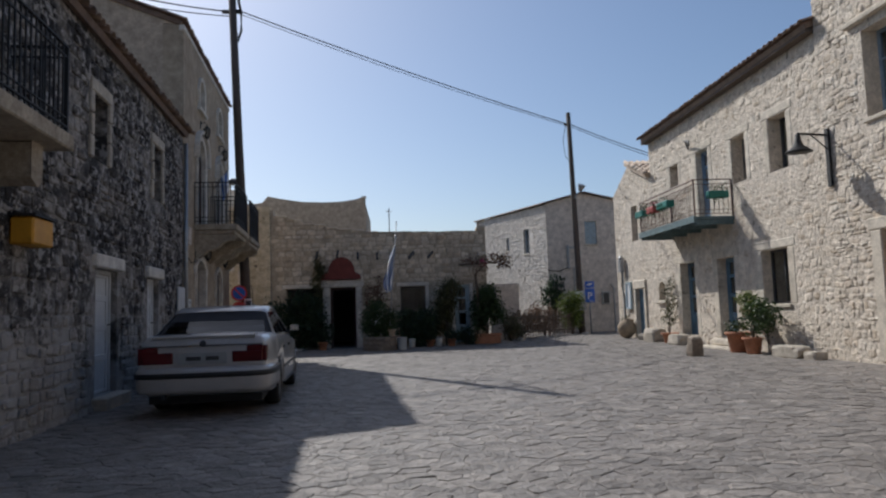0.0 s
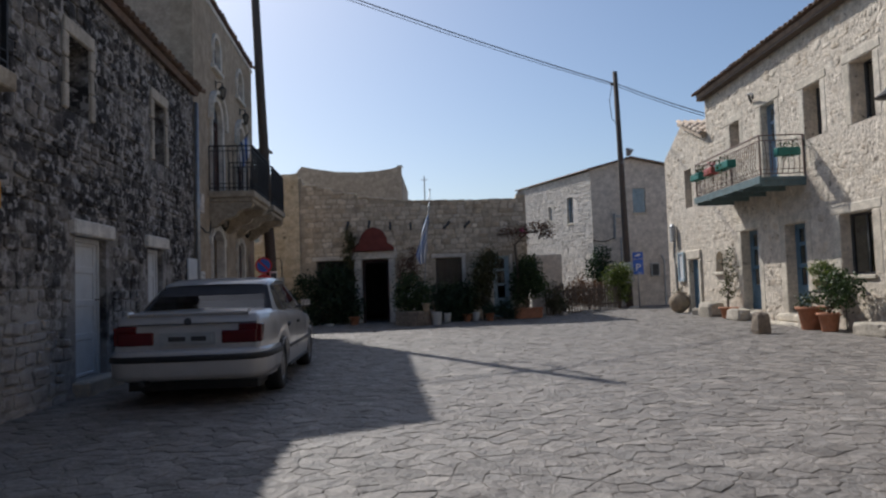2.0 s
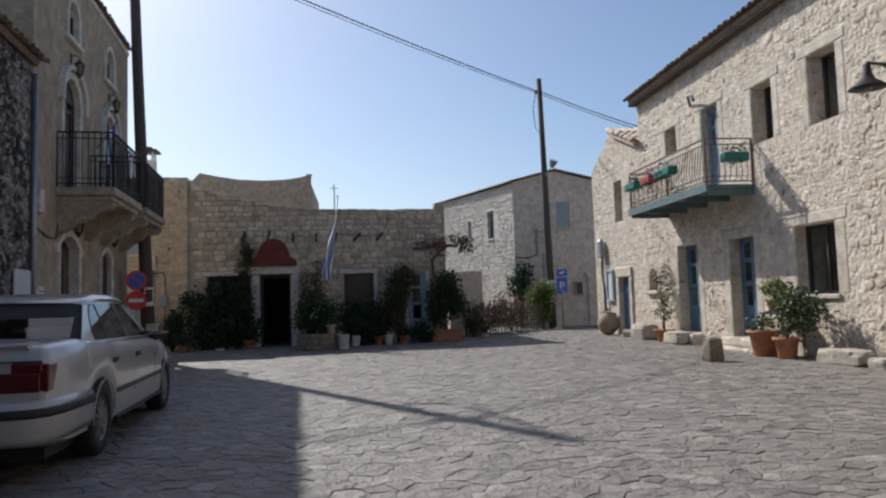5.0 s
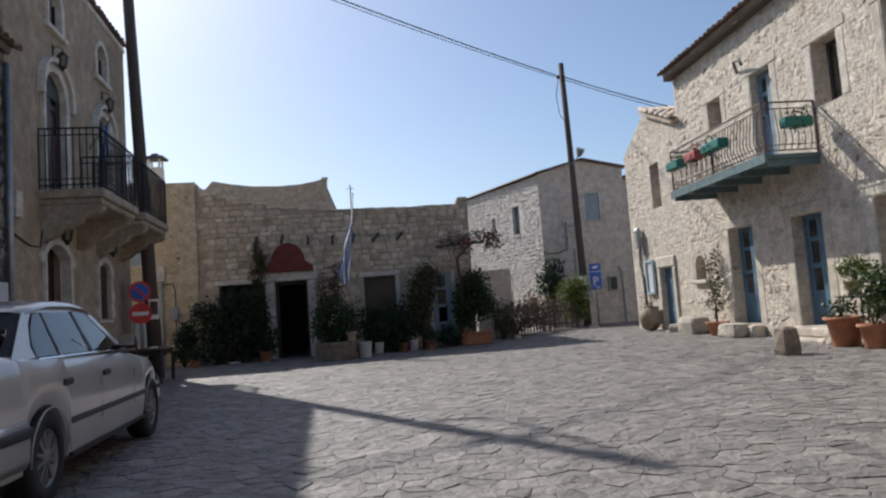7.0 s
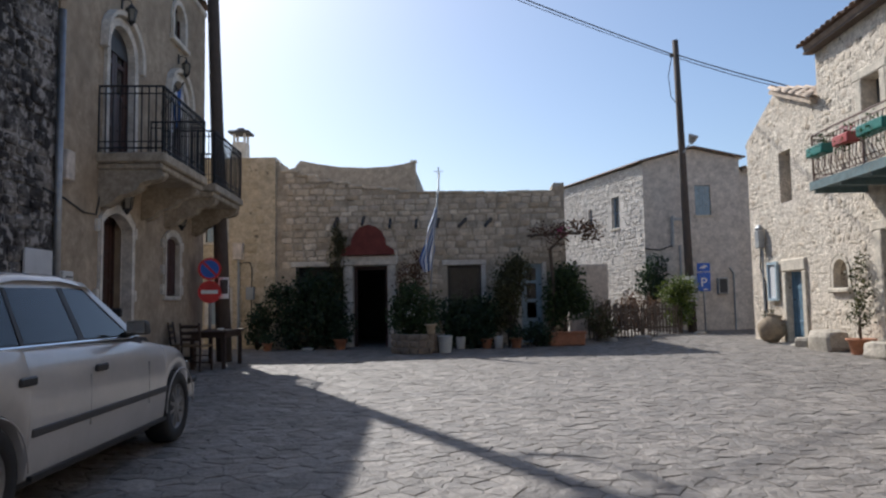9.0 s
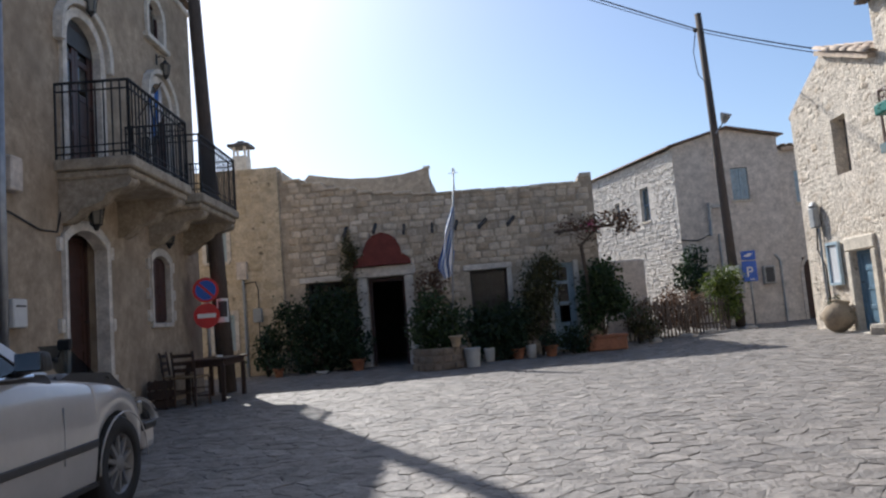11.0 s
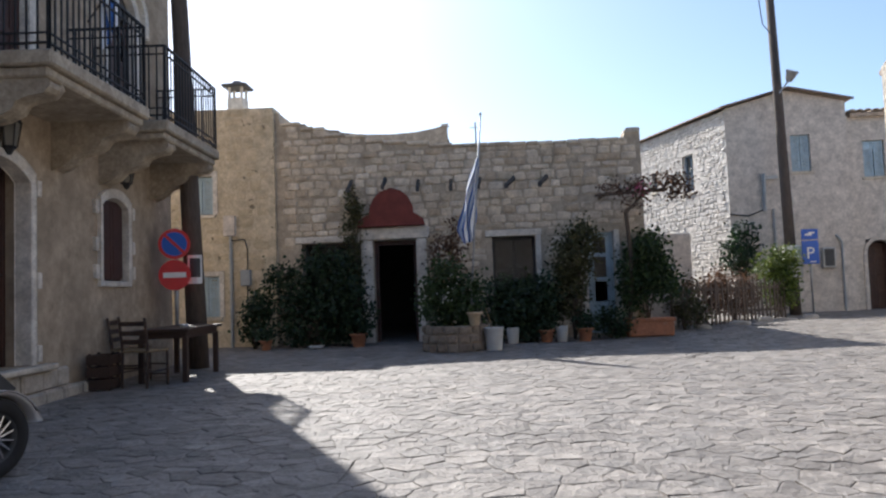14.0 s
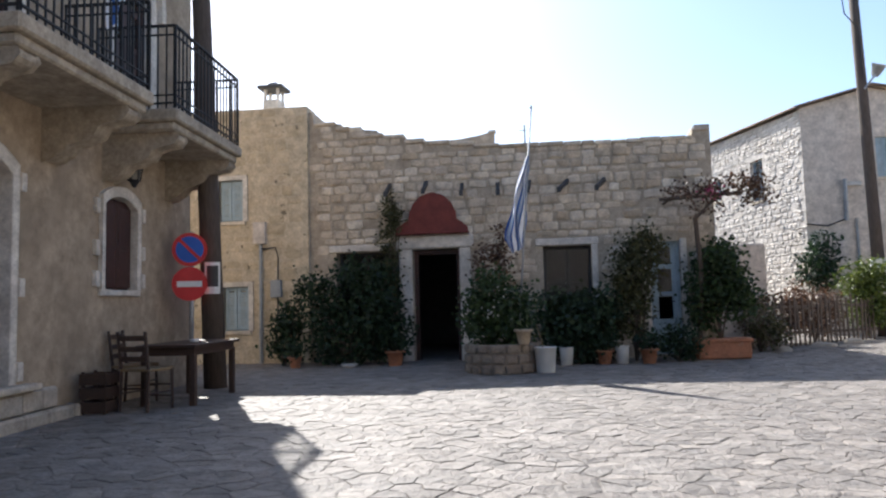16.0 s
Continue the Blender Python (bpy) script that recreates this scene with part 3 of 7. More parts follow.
def leaves(name, blobs, n, size, material, parent, seed=1, droop=0.2, label=""):
    """A crown of many small leaves gathered in clumps. blobs: (x, y, z, rx, ry, rz)."""
    r = random.Random(seed)
    vs, fs = [], []
    weights = [b2[3] * b2[4] * b2[5] for b2 in blobs]
    for _ in range(n // 14):
        bx, by, bz, rx, ry, rz = r.choices(blobs, weights)[0]
        d = Vector((r.gauss(0, 1), r.gauss(0, 1), r.gauss(0, 1))).normalized() * r.uniform(0.35, 1.08) ** 0.6
        c = Vector((bx + rx * d.x, by + ry * d.y, bz + rz * d.z))
        for _ in range(14):
            q = c + Vector((r.gauss(0, 1), r.gauss(0, 1), r.gauss(0, 1))) * size * 1.25
            if q.z < 0.02:
                continue
            a = Vector((r.gauss(0, 1), r.gauss(0, 1), r.gauss(0, 0.7) - droop)).normalized()
            b3 = a.cross(Vector((r.gauss(0, 1), r.gauss(0, 1), r.gauss(0, 1)))).normalized()
            ln, wd = size * r.uniform(0.7, 1.4), size * r.uniform(0.3, 0.5)
            k = len(vs)
            vs += [tuple(q), tuple(q + a * ln * 0.5 + b3 * wd), tuple(q + a * ln), tuple(q + a * ln * 0.5 - b3 * wd)]
            fs.append((k, k + 1, k + 2, k + 3))
    me = bpy.data.meshes.new(name)
    me.from_pydata(vs, [], fs)
    me.materials.append(MATS[material])
    ob = new(name, me)
    ob.parent = parent
    return tagged(ob, label)


def stems(parent, base, tips, r=0.02, material="bark", name="trunk"):
    s = Shape()
    rr = random.Random(len(tips) * 7 + int(base[0] * 10))
    for t in tips:
        a, b2 = Vector(base), Vector(t)
        mids = [a.lerp(b2, f) + Vector((rr.uniform(-1, 1), rr.uniform(-1, 1), 0)) * 0.05 for f in (0.3, 0.65)]
        s.tube([a, *mids, b2], r, 6, r * 0.3)
    return part(name, s, material, parent, smooth=True)


def cable_run(name, a, b2, sag, r, label, n=24):
    a, b2 = Vector(a), Vector(b2)
    pts = [a.lerp(b2, i / n) - Vector((0, 0, sag * 4 * (i / n) * (1 - i / n))) for i in range(n + 1)]
    return tagged(part(name, Shape().tube(pts, r, 6), "cable", None, smooth=True), label, "cable")


def shell(parent, x0, x1, y0, y1, z, material, skip=""):
    """The plain walls that close a house behind its facade."""
    t = 0.4
    for key, a, b2 in (("s", (x0, y0, -0.1), (x1, y0 + t, z)), ("n", (x0, y1 - t, -0.1), (x1, y1, z)), ("w", (x0, y0 + t, -0.1), (x0 + t, y1 - t, z)), ("e", (x1 - t, y0 + t, -0.1), (x1, y1 - t, z))):
        if key not in skip:
            part("wall", Shape().box(a, b2), material, parent)

# ---- ground ----
GX = [-400.0] + [4.8 + 0.3 * k for k in range(13)] + [400.0]
ground = tagged(part("ground", Shape().add([(x, y, ground_z(x) - 0.005) for x in GX for y in (-400, 400)], [(2 * k, 2 * k + 2, 2 * k + 3, 2 * k + 1) for k in range(len(GX) - 1)]), "joint", None), "grey paved village square of worn limestone flags", "pavement", kind="structure")

# ---- left side: lichen-black stone house and ochre house share one line ----
LEFT = along((-2.416, 0, 0), (-0.082, 1, 0), (1, 0.082, 0))


def left_at(u, d=0.0, z=0.0):
    return LEFT @ Vector((u, d, z))


dark_house = thing("stone_house", "old rubble stone house blackened by lichen, whitewash flaking below", "house")
D_OPEN = [(11.2, 11.85, 3.6, 4.54), (14.42, 15.05, 3.55, 4.58), (11.42, 12.4, 0.25, 2.06), (14.12, 14.9, 0.25, 2.06), (6.0, 6.9, 0.2, 2.0), (5.6, 6.4, 3.4, 4.4)]
dark_top = [(-4.0, 5.38), (17.0, 5.38)]
dwall = part("wall", wall_shape(LEFT, dark_top, D_OPEN), "lichen_rubble", dark_house)
part("wall", Shape(LEFT).box((-4, -6, -0.1), (17.0, -5.6, 5.2)), "lichen_rubble", dark_house)
part("wall", Shape(LEFT).box((-4, -5.6, -0.1), (-3.6, -0.5, 5.2)), "lichen_rubble", dark_house)
rubble(LEFT, dark_top, D_OPEN, "lichen_rubble", dwall, (0.25, 0.15), 0.04, 11, (12.5, 2.5), 0.0, 0.09, 0.4)
tiled_slope(dark_house, slope(left_at(-4.0, 0.12, 5.45), (-0.082, 1, 0), (-1, -0.082, 0.33)), 21.0, 3.3, "roof_tile", 200)
part("roof_slab", Shape(slope(left_at(-4.0, -6.2, 5.45), (-0.082, 1, 0), (1, 0.082, 0.33))).box((0, -0.1, -0.1), (21.0, 3.3, 0)), "roof_tile", dark_house)
for u0, u1, v0, v1 in D_OPEN[:2] + D_OPEN[5:]:
    w = window(dark_house, LEFT, u0, u1, v0, v1, 0.26, "dark_grey", False, (1, 0), label="dark weathered wooden casement")
    h = v1 - v0
    for a, b2, c, e in ((u0 - 0.12, u1 + 0.12, v1 + 0.005, v1 + 0.2), (u0 - 0.14, u0 - 0.004, v0, v0 + h * 0.32), (u0 - 0.1, u0 - 0.004, v0 + h * 0.34, v0 + h * 0.66), (u0 - 0.15, u0 - 0.004, v0 + h * 0.68, v1),
                        (u1 + 0.004, u1 + 0.13, v0, v0 + h * 0.36), (u1 + 0.004, u1 + 0.1, v0 + h * 0.38, v0 + h * 0.7), (u1 + 0.004, u1 + 0.15, v0 + h * 0.72, v1)):
        part("jamb_stone", Shape(LEFT).box((a, -0.05, c), (b2, 0.045, e)), "loose_stone", w, bevel=0.015)
for u0, u1, v0, v1 in D_OPEN[2:5]:
    d = panel_door(dark_house, LEFT, u0, u1, v0, v1, 0.1, "white_board", 1, label="faded grey plank door")
    part("lintel", Shape(LEFT).box((u0 - 0.15, -0.05, v1 + 0.005), (u1 + 0.15, 0.08, v1 + 0.2)), "white_trim", d, bevel=0.02)
    part("threshold", Shape(LEFT).box((u0 - 0.1, -0.3, -0.05), (u1 + 0.1, 0.2, v0 - 0.004)), "loose_stone", d, bevel=0.02)
part("balcony_slab", Shape(LEFT).box((6.1, -0.1, 3.12), (8.8, 0.62, 3.29)), "balcony_concrete", dark_house, bevel=0.015)
part("corbel", Shape(LEFT).prism([(8.3, 3.11), (8.55, 3.11), (8.55, 2.75), (8.45, 2.68), (8.3, 2.75)], 0, 0.4), "balcony_concrete", dark_house, bevel=0.01)
railing(dark_house, along(left_at(6.15, 0.57, 3.29), (-0.082, 1, 0), (1, 0.082, 0)), 2.55, 0.95, "black_iron")
railing(dark_house, along(left_at(8.7, 0.0, 3.29), (1, 0.082, 0), (-0.082, 1, 0)), 0.55, 0.95, "black_iron")
post_box = thing("wall_box", "yellow enamelled box hung on the stone wall", "wall box")
part("body", Shape(LEFT).box((8.72, 0.02, 2.13), (9.24, 0.26, 2.42)), "yellow_box", post_box, bevel=0.02)
part("rim", Shape(LEFT).box((8.69, 0.02, 2.423), (9.27, 0.29, 2.45)), "black_iron", post_box)
board = thing("notice_board", "blank pale grey board fixed to the house wall", "board")
part("panel", Shape(LEFT).box((16.22, 0.05, 1.38), (16.86, 0.08, 1.98)), "white_board", board, bevel=0.004)
part("back_frame", Shape(LEFT).box((16.26, 0.0, 1.42), (16.82, 0.05, 1.94)), "dark_grey", board)
mail = thing("mailbox", "small grey metal mailbox on the house wall", "mailbox")
mbody = part("body", Shape(LEFT).box((17.1, 0.0, 1.42), (17.36, 0.11, 1.74)), "white_plastic", mail, bevel=0.012)
part("slot", Shape(LEFT).box((17.14, 0.11, 1.65), (17.32, 0.116, 1.67)), "dark_grey", mail)
pipe = tagged(part("downpipe", Shape(LEFT).tube([(16.98, 0.07, 5.2), (16.98, 0.07, 0.05)], 0.045, 10), "galvanised", None, smooth=True), "grey metal downpipe between two houses", "downpipe")

# ---- ochre plastered house ----
tan_house = thing("plaster_house", "two-storey ochre plastered house with white arched surrounds", "house")
T_OPEN = [(18.38, 19.52, 0.5, 2.74), (21.12, 21.92, 1.45, 2.62), (18.5, 19.5, 3.55, 5.75), (21.3, 22.25, 3.55, 5.75), (18.75, 19.4, 6.55, 7.3), (21.4, 22.1, 6.55, 7.3)]
tan_top = [(17.05, 7.98), (23.6, 7.98)]
part("wall", wall_shape(LEFT, tan_top, T_OPEN, 0.45), "ochre_plaster", tan_house)
S_OPEN = [(1.55, 2.15, 6.55, 7.2)]
SIDE = along(left_at(17.05), (-1, -0.082, 0), (0.082, -1, 0))
part("wall", wall_shape(SIDE, [(0.45, 8.0), (6.5, 8.0)], S_OPEN, 0.4), "pink_plaster", tan_house)
window(tan_house, SIDE, *S_OPEN[0], 0.12, "dark_brown_wood", True, (0, 0))
part("wall", Shape(LEFT).box((23.2, -6.5, -0.1), (23.6, -0.45, 8.0)), "ochre_plaster", tan_house)
part("wall", Shape(LEFT).box((17.4, -6.5, -0.1), (23.2, -6.1, 8.0)), "ochre_plaster", tan_house)
part("cornice", Shape(LEFT).box((17.02, -0.1, 7.84), (23.64, 0.03, 7.97)), "white_trim", tan_house, bevel=0.02)
tiled_slope(tan_house, slope(left_at(17.02, -0.05, 8.08), (-0.082, 1, 0), (-1, -0.082, 0.36)), 6.7, 3.55, "roof_tile", 150)
part("roof_slab", Shape(slope(left_at(17.02, -6.8, 8.08), (-0.082, 1, 0), (1, 0.082, 0.36))).box((0, 0, -0.1), (6.7, 3.65, 0)), "roof_tile", tan_house)
part("gable", Shape(SIDE).prism([(0, 8.0), (6.5, 8.0), (3.25, 9.15)], -0.35, -0.02), "pink_plaster", tan_house)
part("gable", Shape(along(left_at(23.6), (-1, -0.082, 0), (-0.082, 1, 0))).prism([(0, 8.0), (6.5, 8.0), (3.25, 9.15)], -0.35, -0.02), "ochre_plaster", tan_house)
# ground floor door, window
u0, u1, v0, v1 = T_OPEN[0]
d = panel_door(tan_house, LEFT, u0, u1, v0, v1 - 0.05, 0.26, "dark_brown_wood", 2, label="dark brown panelled double door")
arch_trim(tan_house, LEFT, u0 + 0.02, u1 - 0.02, v0, v1 - 0.02, 0.2, 0.13)
part("threshold", Shape(LEFT).box((18.05, -0.3, 0.43), (19.85, 0.16, 0.497)), "dressed_stone", tan_house, bevel=0.015)
r4 = random.Random(44)
for row, (z0, z1, end) in enumerate(((-0.02, 0.2, 20.5), (0.205, 0.425, 20.15))):
    u = 17.3
    while u < end:
        w4 = r4.uniform(0.28, 0.52)
        part("plinth_stone", Shape(LEFT).box((u, -0.05, z0), (min(u + w4, end + 0.1) - 0.012, 0.13 - 0.04 * row + r4.uniform(-0.02, 0.02), z1)), "loose_stone", tan_house, bevel=0.025)
        u += w4
u0, u1, v0, v1 = T_OPEN[1]
w = window(tan_house, LEFT, u0, u1, v0, v1 - 0.04, 0.09, "dark_brown_wood", True, (1, 1), label="dark wooden casement with closed inner shutters", sill_mat="white_trim")
for a4, b4 in ((u0 + 0.03, (u0 + u1) / 2 - 0.005), ((u0 + u1) / 2 + 0.005, u1 - 0.03)):
    lf = part("shutter", Shape(LEFT).box((a4, -0.08, v0 + 0.03), (b4, -0.045, v1 - 0.05)), "dark_brown_wood", w, "closed dark brown wooden shutter", bevel=0.006)
    for z4, z5 in ((v0 + 0.1, v0 + 0.5), (v0 + 0.58, v1 - 0.14)):
        part("panel", Shape(LEFT).box((a4 + 0.06, -0.046, z4), (b4 - 0.06, -0.036, z5)), "dark_brown_wood", lf, bevel=0.008)
arch_trim(tan_house, LEFT, u0 + 0.02, u1 - 0.02, v0, v1 - 0.02, 0.12, 0.13)
# balcony doors and top windows
for u0, u1, v0, v1 in T_OPEN[2:4]:
    d = panel_door(tan_house, LEFT, u0, u1, v0, v1 - 0.1, 0.08, "dark_brown_wood", 2, 0.4, label="dark brown balcony door")
    t = arch_trim(tan_house, LEFT, u0 + 0.02, u1 - 0.02, v0, v1, 0.42, 0.13, keyed=False)
    part("hood_mould", Shape(LEFT).band(arch_outline(u0 - 0.16, u1 + 0.16, v1 - 0.55, v1 + 0.16, 0.5, 0.0), arch_outline(u0 - 0.16, u1 + 0.16, v1 - 0.55, v1 + 0.16, 0.5, 0.08), -0.01, 0.12), "white_trim", t, bevel=0.01)
    part("fan_light", Shape(LEFT).prism(arch_outline(u0, u1, v1 - 0.45, v1 - 0.02, 0.4)[1:-1], -0.09, -0.07), "dark_grey", t)
for u0, u1, v0, v1 in T_OPEN[4:]:
    window(tan_house, LEFT, u0, u1, v0, v1, 0.07, "dark_brown_wood", False, (1, 0))
    arch_trim(tan_house, LEFT, u0 + 0.02, u1 - 0.02, v0, v1, 0.3, 0.1, keyed=False)
    part("sill", Shape(LEFT).box((u0 - 0.16, -0.1, v0 - 0.09), (u1 + 0.16, 0.09, v0)), "white_trim", tan_house, bevel=0.01)
# two balconies on scrolled corbels
for u0, u1 in ((18.2, 20.4), (20.95, 23.1)):
    slab = part("balcony_slab", Shape(LEFT).box((u0, -0.05, 3.4), (u1, 1.0, 3.55)), "balcony_concrete", tan_house, bevel=0.02)
    part("edge_course", Shape(LEFT).box((u0 + 0.05, -0.05, 3.3), (u1 - 0.05, 0.94, 3.4)), "balcony_concrete", slab, bevel=0.02)
    for uc in ((u0 + 0.22, u1 - 0.3) if u0 < 20 else (u0 + 0.3, u1 - 0.22)):
        pts = [(0.0, 3.3), (0.9, 3.3), (0.92, 3.22), (0.86, 3.13), (0.72, 3.1), (0.6, 3.04), (0.55, 2.92), (0.42, 2.84), (0.28, 2.8), (0.2, 2.68), (0.1, 2.6), (0.0, 2.56)]
        m2 = along(left_at(uc), (1, 0.082, 0), (-0.082, 1, 0))
        part("corbel", Shape(m2).prism([(d2, 3.3 - (3.3 - z2) * 0.74) for d2, z2 in pts], -0.13, 0.13), "balcony_concrete", slab, bevel=0.02)
    n = (-0.082, 1, 0)
    o = (1, 0.082, 0)
    railing(tan_house, along(left_at(u0 + 0.05, 0.95, 3.55), n, o), u1 - u0 - 0.1, 1.02, "black_iron", 0.105)
    railing(tan_house, along(left_at(u0 + 0.05, 0.0, 3.55), o, n), 0.95, 1.02, "black_iron", 0.105)
    railing(tan_house, along(left_at(u1 - 0.05, 0.0, 3.55), o, n), 0.95, 1.02, "black_iron", 0.105)


def lantern(m, label):
    """Wall lantern on a scrolled arm, origin on the wall."""
    t = thing("wall_lantern", label, "lantern", group="lanterns of the ochre house")
    part("bracket", Shape(m).tube([(0, 0, 0.25), (0, 0.1, 0.3), (0, 0.2, 0.24), (0, 0.2, 0.16)], 0.012, 6).box((-0.03, 0, 0.1), (0.03, 0.02, 0.34)), "black_iron", t)
    mm = m @ Matrix.Translation((0, 0.2, -0.2))
    body = part("cage", Shape(mm).lathe([(0.02, -0.06), (0.05, 0.0), (0.075, 0.02), (0.07, 0.03)], 6), "black_iron", t)
    part("cap", Shape(mm).lathe([(0.12, 0.27), (0.1, 0.3), (0.04, 0.36), (0.01, 0.4)], 6), "black_iron", body)
    for k in range(6):
        a = math.pi * k / 3
        part("bar", Shape(mm).tube([(0.07 * math.cos(a), 0.07 * math.sin(a), 0.02), (0.11 * math.cos(a), 0.11 * math.sin(a), 0.28)], 0.008, 4), "black_iron", body)
    part("glass", Shape(mm).lathe([(0.062, 0.03), (0.1, 0.27)], 6), "lamp_glass", body)
    return t


for u, z, label in ((18.86, 2.96, "black iron lantern above the arched door"), (21.5, 2.98, "black iron lantern above the arched window"), (19.0, 6.0, "black iron lantern above a balcony door"), (21.78, 6.05, "black iron lantern above a balcony door")):
    lantern(LEFT @ Matrix.Translation((u, 0.0, z)) @ Matrix.Scale(1.0 if z < 5 else 0.8, 4), label)
meter = tagged(part("meter_box", Shape(LEFT).box((17.08, 0, 2.95), (17.3, 0.13, 3.35)), "grey_plaster", None, bevel=0.015), "grey meter box high on the ochre wall", "meter box")
tagged(part("wall_cable", Shape(LEFT).tube([(16.6, 0.07, 2.75), (17.2, 0.03, 2.72), (17.8, 0.02, 2.6), (18.2, 0.02, 2.62), (18.3, 0.02, 2.9), (18.6, 0.02, 3.2)], 0.012, 5), "cable", None), "black cable along the ochre wall", "cable")

wall_flag = thing("wall_flag", "small blue and white flag drooping beside the balcony door", "flag")
part("staff", Shape(LEFT).tube([(20.85, 0.0, 4.85), (20.85, 0.42, 5.45)], 0.012, 6), "pole_wood", wall_flag)
for k in range(5):
    vs = []
    for i in range(9):
        f = i / 8
        for e in (0, 1):
            g2 = (k + e) / 5
            vs.append((20.85 + 0.05 * math.sin(8 * g2 + 3 * f), 0.40 - 0.26 * g2 * (1 - 0.3 * f), 5.42 - 0.34 * g2 - 0.62 * f))
    part("cloth_stripe", Shape(LEFT).add(vs, [(2 * i, 2 * i + 1, 2 * i + 3, 2 * i + 2) for i in range(8)]), ("flag_white", "flag_blue")[k % 2], wall_flag, smooth=True)

# ---- cream house beyond the lane, and the taverna ----
FRONT = along((0, 27.2, 0), (1, 0, 0), (0, -1, 0))
cream_house = thing("cream_house", "tall cream rubble house with pale blue shutters and a chimney", "house")
CREAM = along((0, 27.12, 0), (1, 0, 0), (0, -1, 0))
C_OPEN = [(-5.65, -5.12, 3.0, 3.86), (-5.55, -5.0, 0.74, 1.64)]
c_top = [(-10.0, 5.42), (-3.72, 5.33)]
cwall = part("wall", wall_shape(CREAM, c_top, C_OPEN, 0.5), "yellow_mortar", cream_house)
rubble(CREAM, c_top, C_OPEN, "yellow_rubble", cwall, (0.3, 0.19), 0.022, 21, (-4.5, 2.5), 0.0, 0.12, 0.4, 240)
shell(cream_house, -10.0, -3.72, 27.62, 33.0, 5.3, "yellow_mortar", "s")
part("roof_slab", Shape().box((-10.0, 27.65, 5.26), (-3.75, 33.0, 5.31)), "yellow_mortar", cream_house)
for o in C_OPEN:
    w = window(cream_house, CREAM, *o, 0.1, "pale_blue_paint", True, (1, 1), label="pale blue window")
    shutter(w, CREAM, o[0] + 0.03, (o[0] + o[1]) / 2 - 0.01, o[2] + 0.03, o[3] - 0.03, -0.08)
    shutter(w, CREAM, (o[0] + o[1]) / 2 + 0.01, o[1] - 0.03, o[2] + 0.03, o[3] - 0.03, -0.08)
    part("surround", Shape(CREAM).band([(o[0], o[2]), (o[0], o[3]), (o[1], o[3]), (o[1], o[2])], [(o[0] - 0.1, o[2]), (o[0] - 0.1, o[3] + 0.1), (o[1] + 0.1, o[3] + 0.1), (o[1] + 0.1, o[2])], -0.05, 0.03), "white_trim", w, bevel=0.006)
chim = part("chimney", Shape().box((-6.02, 30.3, 5.3), (-5.58, 30.74, 6.55)), "white_trim", cream_house, "whitewashed chimney with a stone cap", bevel=0.02)
for x in (-6.0, -5.66):
    for y in (30.32, 30.66):
        part("cap_post", Shape().box((x, y, 6.55), (x + 0.06, y + 0.06, 6.83)), "white_trim", chim)
part("cap", Shape().box((-6.14, 30.2, 6.83), (-5.46, 30.84, 6.92)).box((-6.0, 30.35, 6.92), (-5.6, 30.7, 7.06), 0.4), "dark_grey", chim, bevel=0.02)
pipes = thing("wall_pipes", "grey conduit and meter box on the cream wall", "pipe")
part("conduit", Shape(CREAM).tube([(-4.72, 0.05, 0.0), (-4.72, 0.05, 2.55)], 0.035, 8), "grey_plastic", pipes)
part("conduit", Shape(CREAM).tube([(-4.72, 0.06, 2.4), (-4.4, 0.06, 2.42), (-4.34, 0.06, 2.2), (-4.36, 0.06, 0.9), (-4.42, 0.06, 0.4)], 0.014, 6), "cable", pipes)
part("box", Shape(CREAM).box((-4.86, 0.0, 2.5), (-4.6, 0.12, 2.95)), "grey_plaster", pipes, bevel=0.01)
part("box", Shape(CREAM).box((-4.5, 0.0, 1.4), (-4.28, 0.1, 1.75)), "grey_plastic", pipes, bevel=0.01)

cafe = thing("taverna", "low limestone taverna with dark openings and a red hood", "house")
F_OPEN = [(-3.16, -1.85, 0.7, 2.27), (-1.58, -0.64, 0.05, 2.28), (1.0, 1.92, 0.85, 2.25), (3.0, 3.56, 0.12, 2.26)]
f_top = [(-3.72, 5.22), (-3.62, 5.22), (-3.6, 4.98), (-3.02, 4.93), (-3.0, 4.83), (-2.26, 4.75), (-2.24, 4.66), (-1.67, 4.58), (-1.65, 4.5), (-0.83, 4.42), (0.41, 4.27), (2.05, 4.22), (3.88, 4.22), (3.9, 4.4), (4.22, 4.4)]
fwall = part("wall", wall_shape(FRONT, f_top, F_OPEN, 0.5), "ashlar_mortar", cafe)
rubble(FRONT, f_top, F_OPEN, "ashlar_block", fwall, (0.28, 0.155), 0.04, 31, (0.3, 3.3), 0.0, 0.1, 0.3, 300, bare=0.02)
# closing walls coloured dark grey to stand in for the unlit room inside
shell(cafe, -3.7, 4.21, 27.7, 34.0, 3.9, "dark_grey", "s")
CAFE_E = along((4.22, 0, 0), (0, 1, 0), (1, 0, 0))
rubble(CAFE_E, [(27.25, 4.35), (34.0, 4.1)], [], "ashlar_block", fwall, (0.32, 0.185), 0.03, 32, (28, 2), 0, 0, 0.3, 60)
part("roof_slab", Shape().box((-3.7, 27.7, 3.9), (4.2, 34.0, 4.05)), "ashlar_mortar", cafe)
